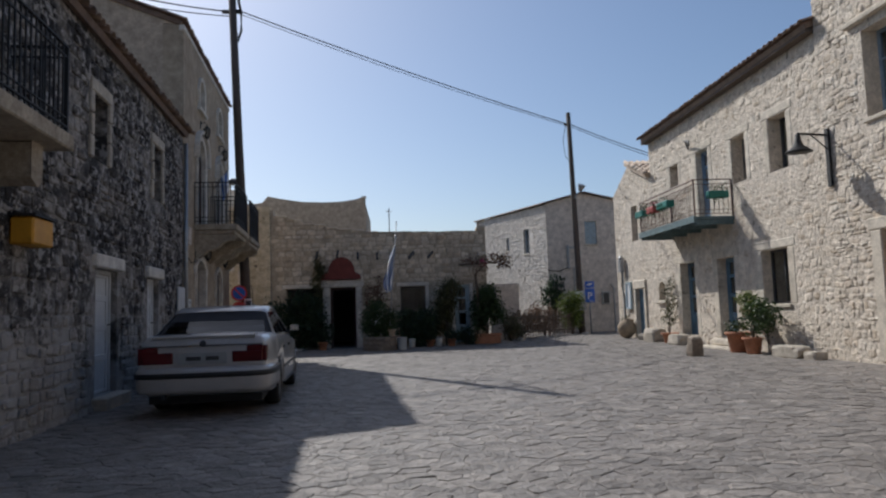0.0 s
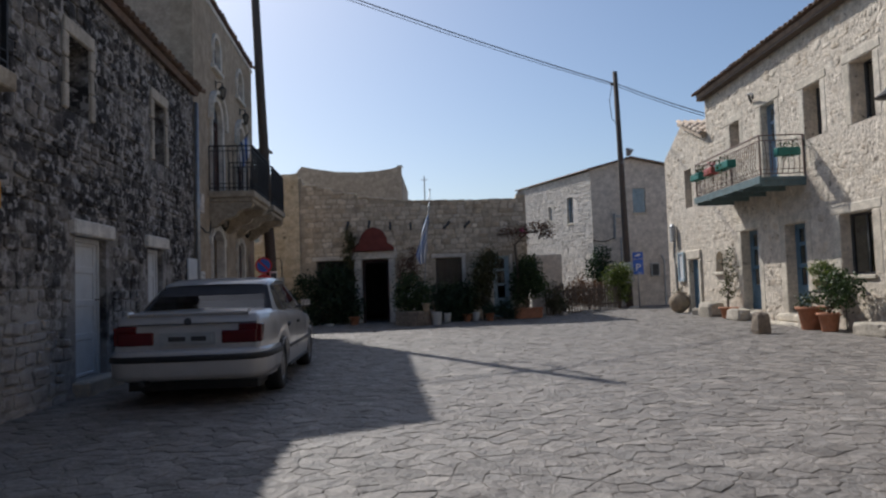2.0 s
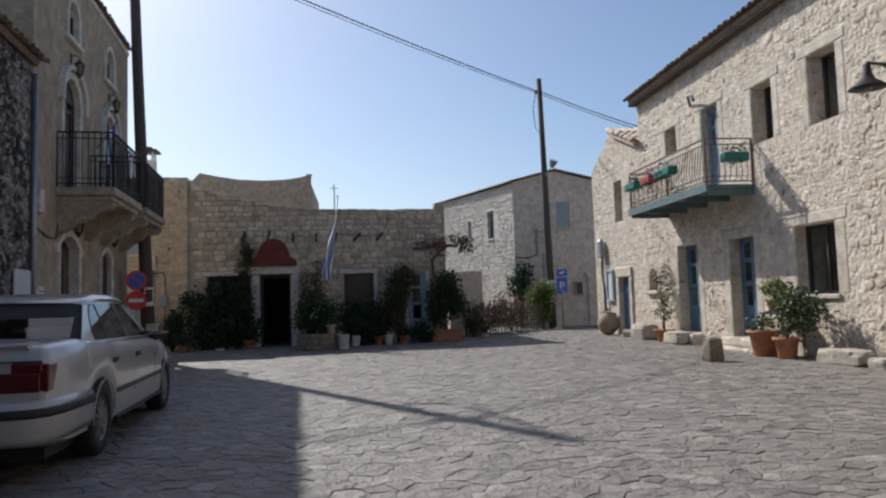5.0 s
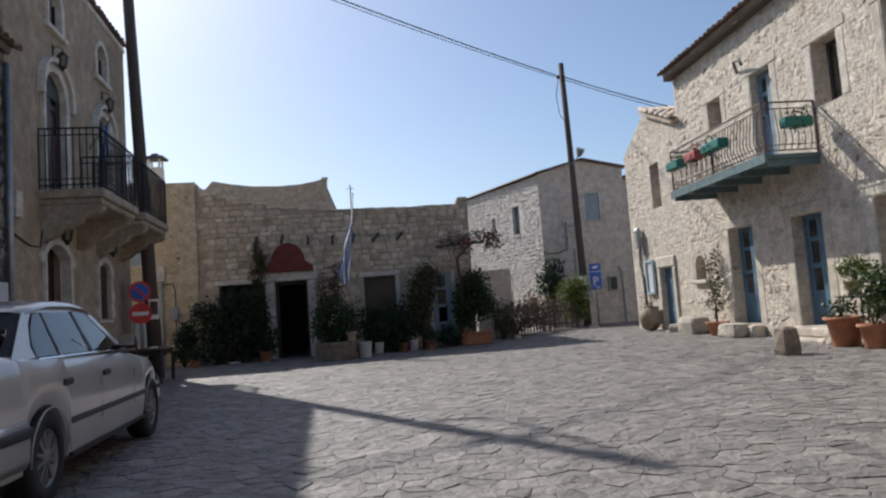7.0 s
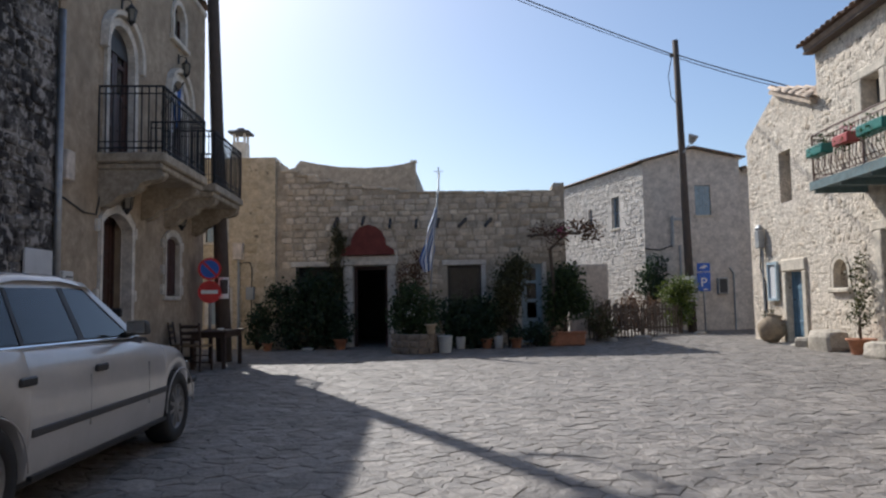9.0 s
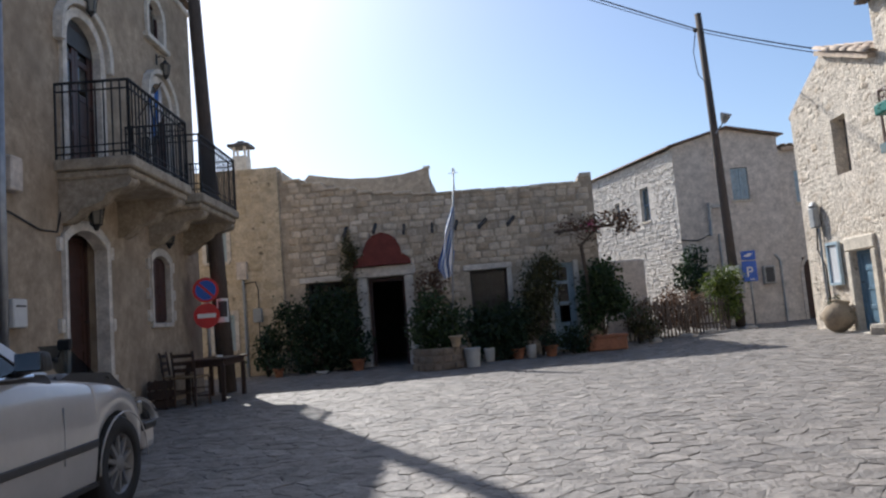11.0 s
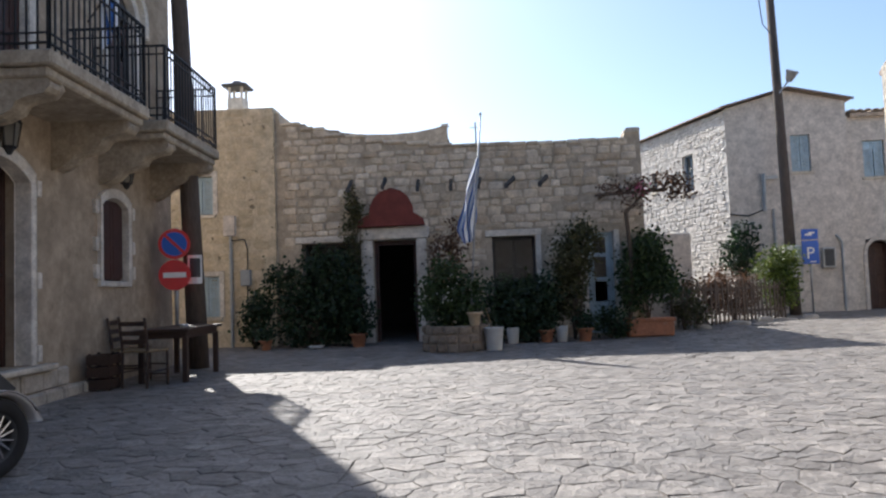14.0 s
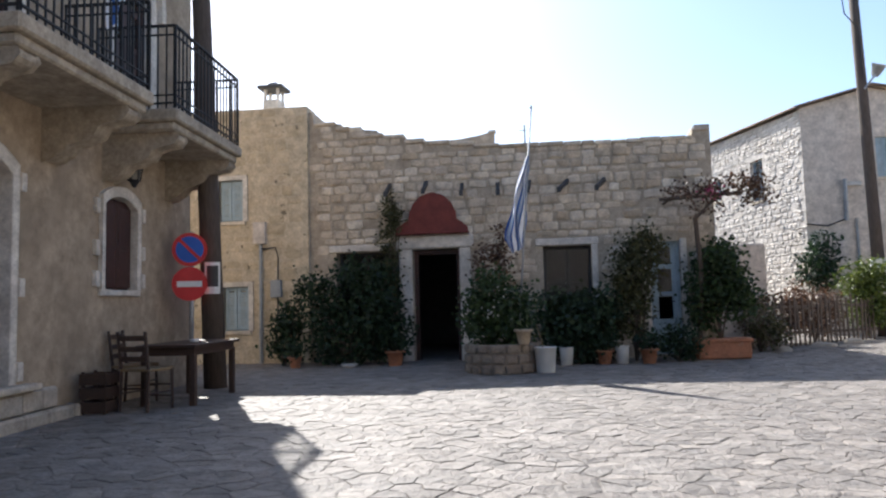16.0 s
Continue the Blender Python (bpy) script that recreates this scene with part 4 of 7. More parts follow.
# openings
d = part("doorway", Shape(FRONT).box((-1.58, -0.3, 0.05), (-1.5, -0.2, 2.26)).box((-0.72, -0.3, 0.05), (-0.64, -0.2, 2.26)).box((-1.5, -0.3, 2.18), (-0.72, -0.2, 2.26)), "dark_brown_wood", cafe, "open dark doorway in a pale stone surround")
part("jamb", Shape(FRONT).box((-0.636, -0.1, 0.0), (-0.42, 0.05, 2.28)), "white_trim", d, bevel=0.02)
part("jamb", Shape(FRONT).box((-1.8, -0.1, 0.0), (-1.584, 0.05, 2.28)), "white_trim", d, bevel=0.02)
part("lintel", Shape(FRONT).box((-1.9, -0.1, 2.285), (-0.35, 0.07, 2.55)), "white_trim", d, bevel=0.03)
hood = [(-1.85, 2.6), (-0.46, 2.6), (-0.47, 2.68), (-0.6, 2.78), (-0.68, 2.82), (-0.7, 2.98), (-0.78, 3.16), (-0.92, 3.3), (-1.14, 3.37), (-1.36, 3.3), (-1.5, 3.16), (-1.58, 2.98), (-1.6, 2.82), (-1.7, 2.78), (-1.84, 2.68)]
part("hood", Shape(FRONT).prism(hood, -0.02, 0.14), "red_hood", cafe, "dull red bell-shaped hood above the doorway", bevel=0.03, segments=2)
part("hood_edge", Shape(FRONT).box((-1.88, 0, 2.565), (-0.43, 0.2, 2.61)), "red_hood", cafe, bevel=0.01)
for o in (F_OPEN[0], F_OPEN[2]):
    w = window(cafe, FRONT, *o, 0.3, "dark_grey", True, (1, 1), label="grey-blue framed window")
    part("lintel", Shape(FRONT).box((o[0] - 0.14, -0.1, o[3] + 0.004), (o[1] + 0.14, 0.045, o[3] + 0.14)), "white_trim", w, bevel=0.015)
    part("jamb", Shape(FRONT).box((o[1] + 0.004, -0.1, o[2]), (o[1] + 0.12, 0.04, o[3])), "white_trim", w, bevel=0.015)
d = panel_door(cafe, FRONT, *F_OPEN[3], 0.12, "pale_blue_paint", 1, 0.48, label="pale blue half-glazed door")
part("jamb", Shape(FRONT).box((2.88, -0.1, 0), (2.995, 0.04, 2.3)), "white_trim", d, bevel=0.015)
part("jamb", Shape(FRONT).box((3.565, -0.1, 0), (3.68, 0.04, 2.3)), "white_trim", d, bevel=0.015)
for x, z, tip in ((-2.02, 3.56, 0.0), (-1.27, 3.58, 0.0), (-0.55, 3.5, 0.02), (0.16, 3.48, 0.02), (0.8, 3.5, -0.03), (1.58, 3.48, -0.18), (2.28, 3.48, -0.18)):
    part("water_spout", Shape(FRONT).add([(x - 0.04, -0.1, z + 0.04), (x + 0.04, -0.1, z + 0.04), (x + 0.04, -0.1, z + 0.14), (x - 0.04, -0.1, z + 0.14), (x - 0.03 + tip * 1.3, 0.4, z - 0.24), (x + 0.03 + tip * 1.3, 0.4, z - 0.24), (x + 0.03 + tip * 1.3, 0.4, z - 0.15), (x - 0.03 + tip * 1.3, 0.4, z - 0.15)], [(0, 1, 2, 3), (7, 6, 5, 4), (0, 1, 5, 4), (1, 2, 6, 5), (2, 3, 7, 6), (3, 0, 4, 7)]), "dark_grey", cafe, bevel=0.01)
r2 = random.Random(26)
u = -3.58
while u < 3.8:
    w2 = min(r2.uniform(0.24, 0.52), 3.89 - u)
    z = min(height_at(f_top, u + 0.02), height_at(f_top, u + w2 - 0.02))
    part("coping_stone", Shape(FRONT).box((u, -0.42, z - 0.03), (u + w2 - 0.006, 0.05, z + r2.uniform(0.035, 0.06))), "ashlar_block", fwall, bevel=0.015)
    u += w2
part("corner_stub", Shape(FRONT).box((3.92, -0.4, 4.34), (4.22, 0.04, 4.46)), "loose_stone", cafe, bevel=0.02)
garden_wall = tagged(part("garden_wall", Shape().box((4.72, 30.0, -0.1), (5.9, 30.35, 2.35)), "grey_plaster", None, bevel=0.03), "low grey rendered wall beside the taverna", "wall", kind="structure")

# plastered house behind
BACK = along((0, 39.7, 0), (1, 0, 0), (0, -1, 0))
back_house = thing("plaster_block", "plain pinkish plastered house with a swept parapet", "house")
b_top = [(-9.0, 7.45), (-6.65, 7.45), (-6.35, 7.5), (-6.05, 7.84), (-5.2, 7.66), (-4.2, 7.5), (-3.0, 7.44), (-2.0, 7.48), (-1.3, 7.58), (-0.76, 7.72)]
part("wall", wall_shape(BACK, b_top, [], 0.4), "pink_plaster", back_house)
shell(back_house, -9.0, -0.76, 40.1, 47.0, 7.3, "pink_plaster", "s")
part("roof_slab", Shape().box((-9.0, 40.1, 7.2), (-0.76, 47.0, 7.3)), "pink_plaster", back_house)
part("parapet_cap", Shape(BACK).box((-0.98, -0.3, 7.66), (-0.7, 0.05, 7.74)), "white_trim", back_house)
aerial = thing("aerial", "thin metal aerial on a rooftop", "aerial")
part("mast", Shape().tube([(0.6, 32.0, 4.0), (0.6, 32.0, 5.9)], 0.025, 5), "galvanised", aerial)
part("cross_bar", Shape().tube([(0.45, 32.0, 5.75), (0.75, 32.0, 5.75)], 0.012, 5), "galvanised", aerial)

# ---- small house at the back ----
small_house = thing("gabled_house", "two-storey house, white rubble side and grey plastered gable", "house")
A, B, C = (7.74, 32.7), (6.45, 38.3), (11.12, 32.8)
SIDE_W = along((A[0], A[1], 0), (B[0] - A[0], B[1] - A[1], 0), (-(B[1] - A[1]), (B[0] - A[0]), 0))
LW = math.hypot(B[0] - A[0], B[1] - A[1])
SW_OPEN = [(1.95, 2.65, 3.95, 5.15), (4.5, 4.95, 4.3, 5.0)]
w_top = [(0, 6.0), (LW + 3.5, 6.41)]
sw = part("wall", wall_shape(SIDE_W, w_top, SW_OPEN, 0.45), "white_mortar", small_house)
rubble(SIDE_W, w_top, SW_OPEN, "white_rubble", sw, (0.19, 0.1), 0.032, 41, (1.5, 3), 0.0, 0.08, 0.5, 300)
for o in SW_OPEN:
    window(small_house, SIDE_W, *o, 0.12, "grey_blue_paint", True, (1, 1), label="small grey window")
GAB = along((A[0], A[1], 0), (C[0] - A[0], C[1] - A[1], 0), (C[1] - A[1], -(C[0] - A[0]), 0))
LG = math.hypot(C[0] - A[0], C[1] - A[1])
G_OPEN = [(1.8, 2.35, 4.15, 5.2)]
g_top = [(0, 6.05), (1.75, 6.5), (LG, 6.12)]
gw = part("wall", wall_shape(GAB, g_top, G_OPEN, 0.45), "grey_plaster", small_house)
w = window(small_house, GAB, *G_OPEN[0], 0.1, "pale_blue_paint", True, (1, 1), label="window with pale blue shutters")
shutter(w, GAB, 1.83, 2.06, 4.18, 5.17, -0.09)
shutter(w, GAB, 2.09, 2.32, 4.18, 5.17, -0.09)
part("wall", Shape().box((11.0, 33.3, -0.1), (11.3, 42.0, 6.1)), "grey_plaster", small_house)
part("wall", Shape().box((5.6, 41.6, -0.1), (11.0, 41.95, 6.5)), "grey_plaster", small_house)
part("roof", Shape().add([(7.6, 32.55, 6.06), (9.5, 32.55, 6.54), (11.3, 32.65, 6.15), (5.5, 42.0, 6.46), (8.6, 42.0, 7.0), (11.3, 42.0, 6.15)], [(0, 1, 4, 3), (1, 2, 5, 4)]), "pale_tile", small_house)
part("roof_edge", Shape().tube([(7.58, 32.56, 6.06), (9.5, 32.56, 6.54), (11.3, 32.66, 6.15)], 0.035, 6), "roof_tile", small_house)
part("roof_edge", Shape().tube([(7.62, 32.55, 6.06), (5.5, 41.9, 6.46)], 0.035, 6), "roof_tile", small_house)
annex = thing("annex_house", "lower plastered annex with an arched dark doorway", "house")
ANX = along((11.12, 33.1, 0), (1, 0, 0), (0, -1, 0))
AN_OPEN = [(0.45, 1.25, 0.0, 2.15), (0.55, 1.15, 3.95, 5.0)]
aw = part("wall", wall_shape(ANX, [(0, 5.75), (6.0, 5.75)], AN_OPEN, 0.45), "grey_plaster", annex)
panel_door(annex, ANX, *AN_OPEN[0], 0.35, "dark_brown_wood", 2, label="dark double door")
arch_trim(annex, ANX, 0.47, 1.23, 0.0, 2.13, 0.38, 0.1, 0.03, False, "grey_plaster")
w = window(annex, ANX, *AN_OPEN[1], 0.1, "pale_blue_paint", True, (1, 1))
shutter(w, ANX, 0.58, 0.84, 3.98, 4.97, -0.09)
shutter(w, ANX, 0.87, 1.12, 3.98, 4.97, -0.09)
shell(annex, 11.35, 17.1, 33.55, 38.6, 5.6, "grey_plaster", "s")
tiled_slope(annex, slope((11.32, 32.95, 5.8), (1, 0, 0), (0, 1, 0.08)), 6.0, 5.2, "pale_tile", 60)
util = thing("wall_fittings", "grey pipes and bracket on the plastered gable", "pipe")
part("bracket", Shape(GAB).tube([(0.95, 0.05, 3.05), (0.95, 0.12, 4.1), (0.98, 0.14, 4.12)], 0.05, 6).box((0.95, 0.03, 3.95), (1.35, 0.1, 4.05)), "galvanised", util)
part("conduit", Shape(GAB).tube([(1.2, 0.04, 0.1), (1.2, 0.04, 3.1)], 0.03, 6), "grey_plastic", util)
part("conduit", Shape(GAB).tube([(-0.02, 0.03, 3.0), (0.5, 0.05, 2.93), (0.95, 0.04, 3.1)], 0.02, 5), "cable", util)
part("pipe", Shape(GAB).tube([(3.02, 0.04, 0.05), (3.02, 0.04, 2.1), (2.88, 0.04, 2.3)], 0.03, 6), "grey_plastic", util)
ebox = thing("cabinet_box", "small dark cabinet on the gable wall", "meter box")
part("body", Shape(GAB).box((2.42, 0.0, 1.38), (2.78, 0.16, 1.95)), "galvanised", ebox, bevel=0.02)
part("door", Shape(GAB).box((2.47, 0.16, 1.43), (2.73, 0.17, 1.9)), "dark_grey", ebox)

# ---- right side: gabled cottage, tall stone house, tower house ----
RIGHT = along((9.15, 0, 0), (0, 1, 0), (-1, 0, 0))
cottage = thing("stone_cottage", "cream rubble cottage with a tiled gable and low blue door", "house")
K_OPEN = [(24.25, 25.05, 0.18, 1.84), (24.6, 25.22, 3.5, 4.72)]
k_top = [(23.2, 5.5), (25.2, 6.28), (27.1, 5.4)]
kwall = part("wall", wall_shape(RIGHT, k_top, K_OPEN, 0.5), "cream_mortar", cottage)
rubble(RIGHT, k_top, K_OPEN, "cream_rubble", kwall, (0.17, 0.105), 0.018, 51, (24.8, 2.5), 0.0, 0.16, 0.72, 300, smooth=True, bare=0.34)
part("wall", Shape().box((9.65, 26.6, -0.1), (15.0, 27.1, 5.4)), "cream_mortar", cottage)
part("wall", Shape().box((15.0, 23.2, -0.1), (15.4, 27.1, 6.2)), "cream_mortar", cottage)
tiled_slope(cottage, slope((9.0, 23.2, 5.52), (1, 0, 0), (0, 1, 0.4)), 6.3, 2.15, "pale_tile", 150)
part("roof_slab", Shape(slope((9.2, 27.3, 5.36), (1, 0, 0), (0, -1, 0.46))).box((0, 0, -0.1), (6.3, 2.25, 0)), "pale_tile", cottage)
o = K_OPEN[0]
d = panel_door(cottage, RIGHT, *o, 0.1, "blue_paint", 1, label="low faded blue plank door")
part("lintel", Shape(RIGHT).box((o[0] - 0.2, -0.1, o[3] + 0.004), (o[1] + 0.2, 0.07, o[3] + 0.3)), "dressed_stone", d, bevel=0.03)
part("jamb", Shape(RIGHT).box((o[0] - 0.2, -0.1, 0), (o[0] - 0.004, 0.06, o[3])), "dressed_stone", d, bevel=0.025)
part("jamb", Shape(RIGHT).box((o[1] + 0.004, -0.1, 0), (o[1] + 0.2, 0.06, o[3])), "dressed_stone", d, bevel=0.025)
part("threshold", Shape(RIGHT).box((o[0] - 0.1, -0.3, -0.05), (o[1] + 0.1, 0.25, 0.175)), "dressed_stone", d, bevel=0.03)
window(cottage, RIGHT, *K_OPEN[1], 0.28, "dark_grey", False, (1, 0), label="narrow unpainted window")
board2 = thing("notice_case", "pale blue framed notice case on the cottage", "notice case")
part("case_frame", Shape(RIGHT).band([(25.5, 1.22), (25.5, 2.05), (25.92, 2.05), (25.92, 1.22), (25.5, 1.22)], [(25.44, 1.16), (25.44, 2.11), (25.98, 2.11), (25.98, 1.16), (25.44, 1.16)], 0.03, 0.1), "pale_blue_paint", board2)
part("panel", Shape(RIGHT).box((25.5, 0.03, 1.22), (25.92, 0.06, 2.05)), "white_board", board2)
mtr = thing("electric_meter", "grey electric meter with conduits on the cottage corner", "meter")
part("box", Shape(RIGHT).box((26.12, 0.05, 2.5), (26.36, 0.2, 2.95)), "galvanised", mtr, bevel=0.015)
part("hood", Shape(RIGHT).lathe([(0.1, 0), (0.11, 0.06), (0.05, 0.14)], 10, (26.24, 0.12, 2.95)), "galvanised", mtr)
part("conduit", Shape(RIGHT).tube([(26.18, 0.09, 2.5), (26.2, 0.09, 1.5), (26.16, 0.09, 0.3), (26.14, 0.09, 0.0)], 0.03, 6), "grey_plastic", mtr)
part("conduit", Shape(RIGHT).tube([(26.3, 0.08, 2.5), (26.36, 0.09, 2.0), (26.08, 0.09, 1.6), (26.06, 0.09, 0.3)], 0.02, 6), "cable", mtr)

tall_house = thing("tall_stone_house", "tall cream rubble house with blue doors and a steel balcony", "house")
R_OPEN = [(20.2, 21.2, 0.4, 2.45), (17.9, 18.82, 0.4, 2.42), (15.52, 16.58, 1.23, 2.43), (20.95, 21.55, 4.75, 5.38), (18.98, 19.7, 3.5, 5.4), (17.0, 17.68, 4.16, 5.28), (15.22, 15.95, 4.1, 5.3), (22.36, 22.95, 1.42, 2.02)]
r_top = [(13.95, 6.6), (23.2, 6.6)]
rwall = part("wall", wall_shape(RIGHT, r_top, R_OPEN, 0.55), "cream_mortar", tall_house)
rubble(RIGHT, r_top, R_OPEN, "cream_rubble", rwall, (0.17, 0.105), 0.018, 61, (17.5, 3.0), 0.0, 0.24, 0.72, 300, smooth=True, bare=0.34)
shell(tall_house, 9.7, 17.0, 13.95, 23.2, 6.5, "cream_mortar", "w")
tiled_slope(tall_house, slope((8.93, 13.95, 6.68), (0, 1, 0), (1, 0, 0.3)), 9.3, 4.2, "roof_tile", 150)
part("roof_slab", Shape(slope((17.2, 13.95, 6.68), (0, 1, 0), (-1, 0, 0.3))).box((0, 0, -0.1), (9.3, 4.2, 0)), "roof_tile", tall_house)
part("eave_board", Shape(RIGHT).box((13.97, -0.02, 6.5), (23.32, 0.2, 6.56)), "fence_wood", tall_house)
for o in R_OPEN[:2]:
    d = panel_door(tall_house, RIGHT, *o, 0.24, "blue_paint", 2, 0.5, label="faded blue glazed double door")
    casing(d, RIGHT, o, 0.24, 0.2, 0.008)
part("door_step", Shape(RIGHT).box((20.05, 0, -0.05), (21.35, 0.3, 0.39)), "dressed_stone", tall_house, bevel=0.03)
part("door_step", Shape(RIGHT).box((17.55, 0, -0.05), (19.05, 0.45, 0.22)).box((17.75, 0, 0.22), (18.95, 0.22, 0.39)), "dressed_stone", tall_house, bevel=0.03)
o = R_OPEN[2]
w = window(tall_house, RIGHT, *o, 0.22, "dark_grey", True, (1, 0), label="wide dark unshuttered window")
casing(w, RIGHT, o, 0.26, 0.2, 0.008)
for o in (R_OPEN[3], R_OPEN[5], R_OPEN[6]):
    w = window(tall_house, RIGHT, *o, 0.3, "dark_grey", False, (1, 0), label="deep-set dark window")
    casing(w, RIGHT, o, 0.20, 0.2, 0.008)
d = panel_door(tall_house, RIGHT, *R_OPEN[4], 0.17, "grey_blue_paint", 2, 0.45, label="grey-blue balcony door")
o = R_OPEN[4]
casing(d, RIGHT, o, 0.22, 0.2, 0.008)
# arched niche
part("niche", Shape(RIGHT).box((22.36, -0.42, 1.42), (22.95, -0.38, 2.02)), "brown_stone", tall_house)
arch_trim(tall_house, RIGHT, 22.38, 22.93, 1.42, 2.0, 0.26, 0.1, 0.02, False, "dressed_stone")
part("sill", Shape(RIGHT).box((22.25, -0.1, 1.32), (23.05, 0.1, 1.416)), "dressed_stone", tall_house, bevel=0.02)
# steel balcony
slab = part("balcony_slab", Shape().box((8.14, 17.72, 3.32), (9.2, 21.6, 3.4)), "teal_steel", tall_house, "teal painted steel balcony floor", bevel=0.01)
for y in (17.78, 18.7, 19.65, 20.6, 21.54):
    part("joist", Shape().box((8.18, y - 0.03, 3.2), (9.2, y + 0.03, 3.32)), "teal_steel", slab)
part("edge_beam", Shape().box((8.12, 17.7, 3.26), (8.17, 21.62, 3.42)), "teal_steel", slab)
railing(tall_house, along((8.18, 17.76, 3.4), (0, 1, 0), (-1, 0, 0)), 3.8, 0.92, "rust_rail", 0.115, 0.009, belly=0.07)
railing(tall_house, along((8.18, 17.76, 3.4), (1, 0, 0), (0, -1, 0)), 0.95, 0.92, "rust_rail", 0.115, 0.009, belly=0.07)
railing(tall_house, along((8.18, 21.56, 3.4), (1, 0, 0), (0, 1, 0)), 0.95, 0.92, "rust_rail", 0.115, 0.009, belly=0.07)


def rail_planter(y0, y1, material, label, seed, along_x=None):
    t = thing("rail_planter", label, "planter", group="balcony planters")
    if along_x:
        part("trough", Shape().box((along_x, 17.5, 3.82), (along_x + 0.5, 17.72, 4.0), 1.0), material, t, bevel=0.02)
        c = (along_x + 0.25, 17.6, 4.06, 0.24, 0.1, 0.08)
    else:
        part("trough", Shape().box((7.92, y0, 3.82), (8.14, y1, 4.0), 1.0), material, t, bevel=0.02)
        c = (8.03, (y0 + y1) / 2, 4.06, 0.1, (y1 - y0) / 2, 0.08)
    leaves("foliage", [c, (c[0] - 0.05, c[1], c[2] - 0.25, 0.06, c[4] * 0.8, 0.16)], 160, 0.045, "leaf_mid", t, seed)
    leaves("blossom", [c], 40, 0.035, "flower_pink" if seed % 2 else "flower_white", t, seed + 50)
    return t


rail_planter(20.7, 21.3, "green_plastic", "green plastic trough of trailing plants on the railing", 2)
rail_planter(19.85, 20.35, "red_plastic", "red plastic trough with small flowers on the railing", 3)
rail_planter(18.85, 19.6, "green_plastic", "green plastic trough of trailing plants on the railing", 4)
rail_planter(0, 0, "green_plastic", "green plastic trough at the end of the balcony", 6, 8.45)
lampw = thing("wall_lamp", "black street lamp on an iron wall bracket", "street lamp")
part("arm", Shape().tube([(9.08, 13.72, 4.38), (8.48, 13.72, 4.42)], 0.022, 6).tube([(9.06, 13.72, 4.1), (8.72, 13.72, 4.4)], 0.012, 6).box((9.03, 13.67, 3.4), (9.08, 13.77, 4.5)), "black_iron", lampw)
part("shade", Shape().lathe([(0.25, 0), (0.23, 0.02), (0.1, 0.12), (0.06, 0.2), (0.05, 0.34)], 16, (8.48, 13.72, 4.06)), "black_iron", lampw, smooth=True)
part("bulb", Shape().lathe([(0.03, -0.04), (0.06, 0.0), (0.05, 0.06)], 10, (8.48, 13.72, 4.06)), "lamp_glass", lampw, smooth=True)
part("ornament", Shape(RIGHT).tube([(20.1, 0.02, 5.62), (19.9, 0.18, 5.78), (19.6, 0.22, 5.72), (19.4, 0.3, 5.55)], 0.03, 6), "dark_grey", tall_house, smooth=True)

tower = thing("tower_house", "tall weathered rubble tower house with a dark window", "house")
TOW = along((9.1, 0, 0), (0, 1, 0), (-1, 0, 0))
W_OPEN = [(11.7, 12.62, 4.4, 5.95), (11.3, 12.5, 0.2, 2.45), (7.0, 8.0, 0.2, 2.4), (7.0, 7.9, 4.4, 5.8)]
t_top = [(2.0, 10.5), (13.95, 10.5)]
twall = part("wall", wall_shape(TOW, t_top, W_OPEN, 0.55), "cream_mortar", tower)
rubble(TOW, t_top, W_OPEN, "cream_rubble", twall, (0.17, 0.10), 0.026, 71, (13.0, 3.5), 0.0, 0.15, 0.6, 260, bare=0.16)
shell(tower, 9.66, 16.0, 2.0, 13.95, 10.4, "cream_mortar", "w")
TOWN = along((0, 13.95, 0), (1, 0, 0), (0, 1, 0))
rubble(TOWN, [(9.1, 10.5), (13.0, 10.5)], [], "cream_rubble", twall, (0.22, 0.13), 0.05, 72, (9.3, 8), 6.9, 0.05, 0.45, 60)
part("roof_slab", Shape().box((9.1, 2.0, 10.4), (16.0, 13.95, 10.55)), "cream_mortar", tower)
window(tower, TOW, *W_OPEN[0], 0.3, "grey_blue_paint", True, (1, 2), label="tall dark window")
window(tower, TOW, *W_OPEN[3], 0.3, "grey_blue_paint", True, (1, 2))
for o in W_OPEN[1:3]:
    d = panel_door(tower, TOW, *o, 0.2, "yellow_box", 2, label="dull ochre wooden door")
    casing(d, TOW, o, 0.28, 0.22, 0.028)
part("ledge", Shape(TOW).box((9.0, -0.05, 6.1), (13.0, 0.1, 6.2)), "dressed_stone", tower, bevel=0.02)

# unseen house added behind the walk: closes the square, dims reflections and bounce light
rear = thing("rear_house", "unseen dark stone house added to close the square and dim reflections", "house")
part("wall", Shape().box((-12, -5.0, -0.1), (16, -4.4, 7.0)), "lichen_rubble", rear)
part("roof_slab", Shape().box((-12, -12, 7.0), (16, -4.2, 7.15)), "roof_tile", rear)

# ---- poles and cables ----
near_pole = thing("utility_pole", "dark weathered wooden utility pole beside the ochre house", "utility pole", (-3.64, 22.95, -0.07))
part("shaft", Shape().tube([(0, 0, -0.1), (-0.12, 0, 3.0), (-0.28, 0, 7.0), (-0.48, 0, 12.3)], 0.165, 14, 0.11), "pole_wood", near_pole, smooth=True)
part("bracket", Shape().box((-0.75, -0.05, 10.85), (-0.15, 0.05, 10.95)), "black_iron", near_pole)
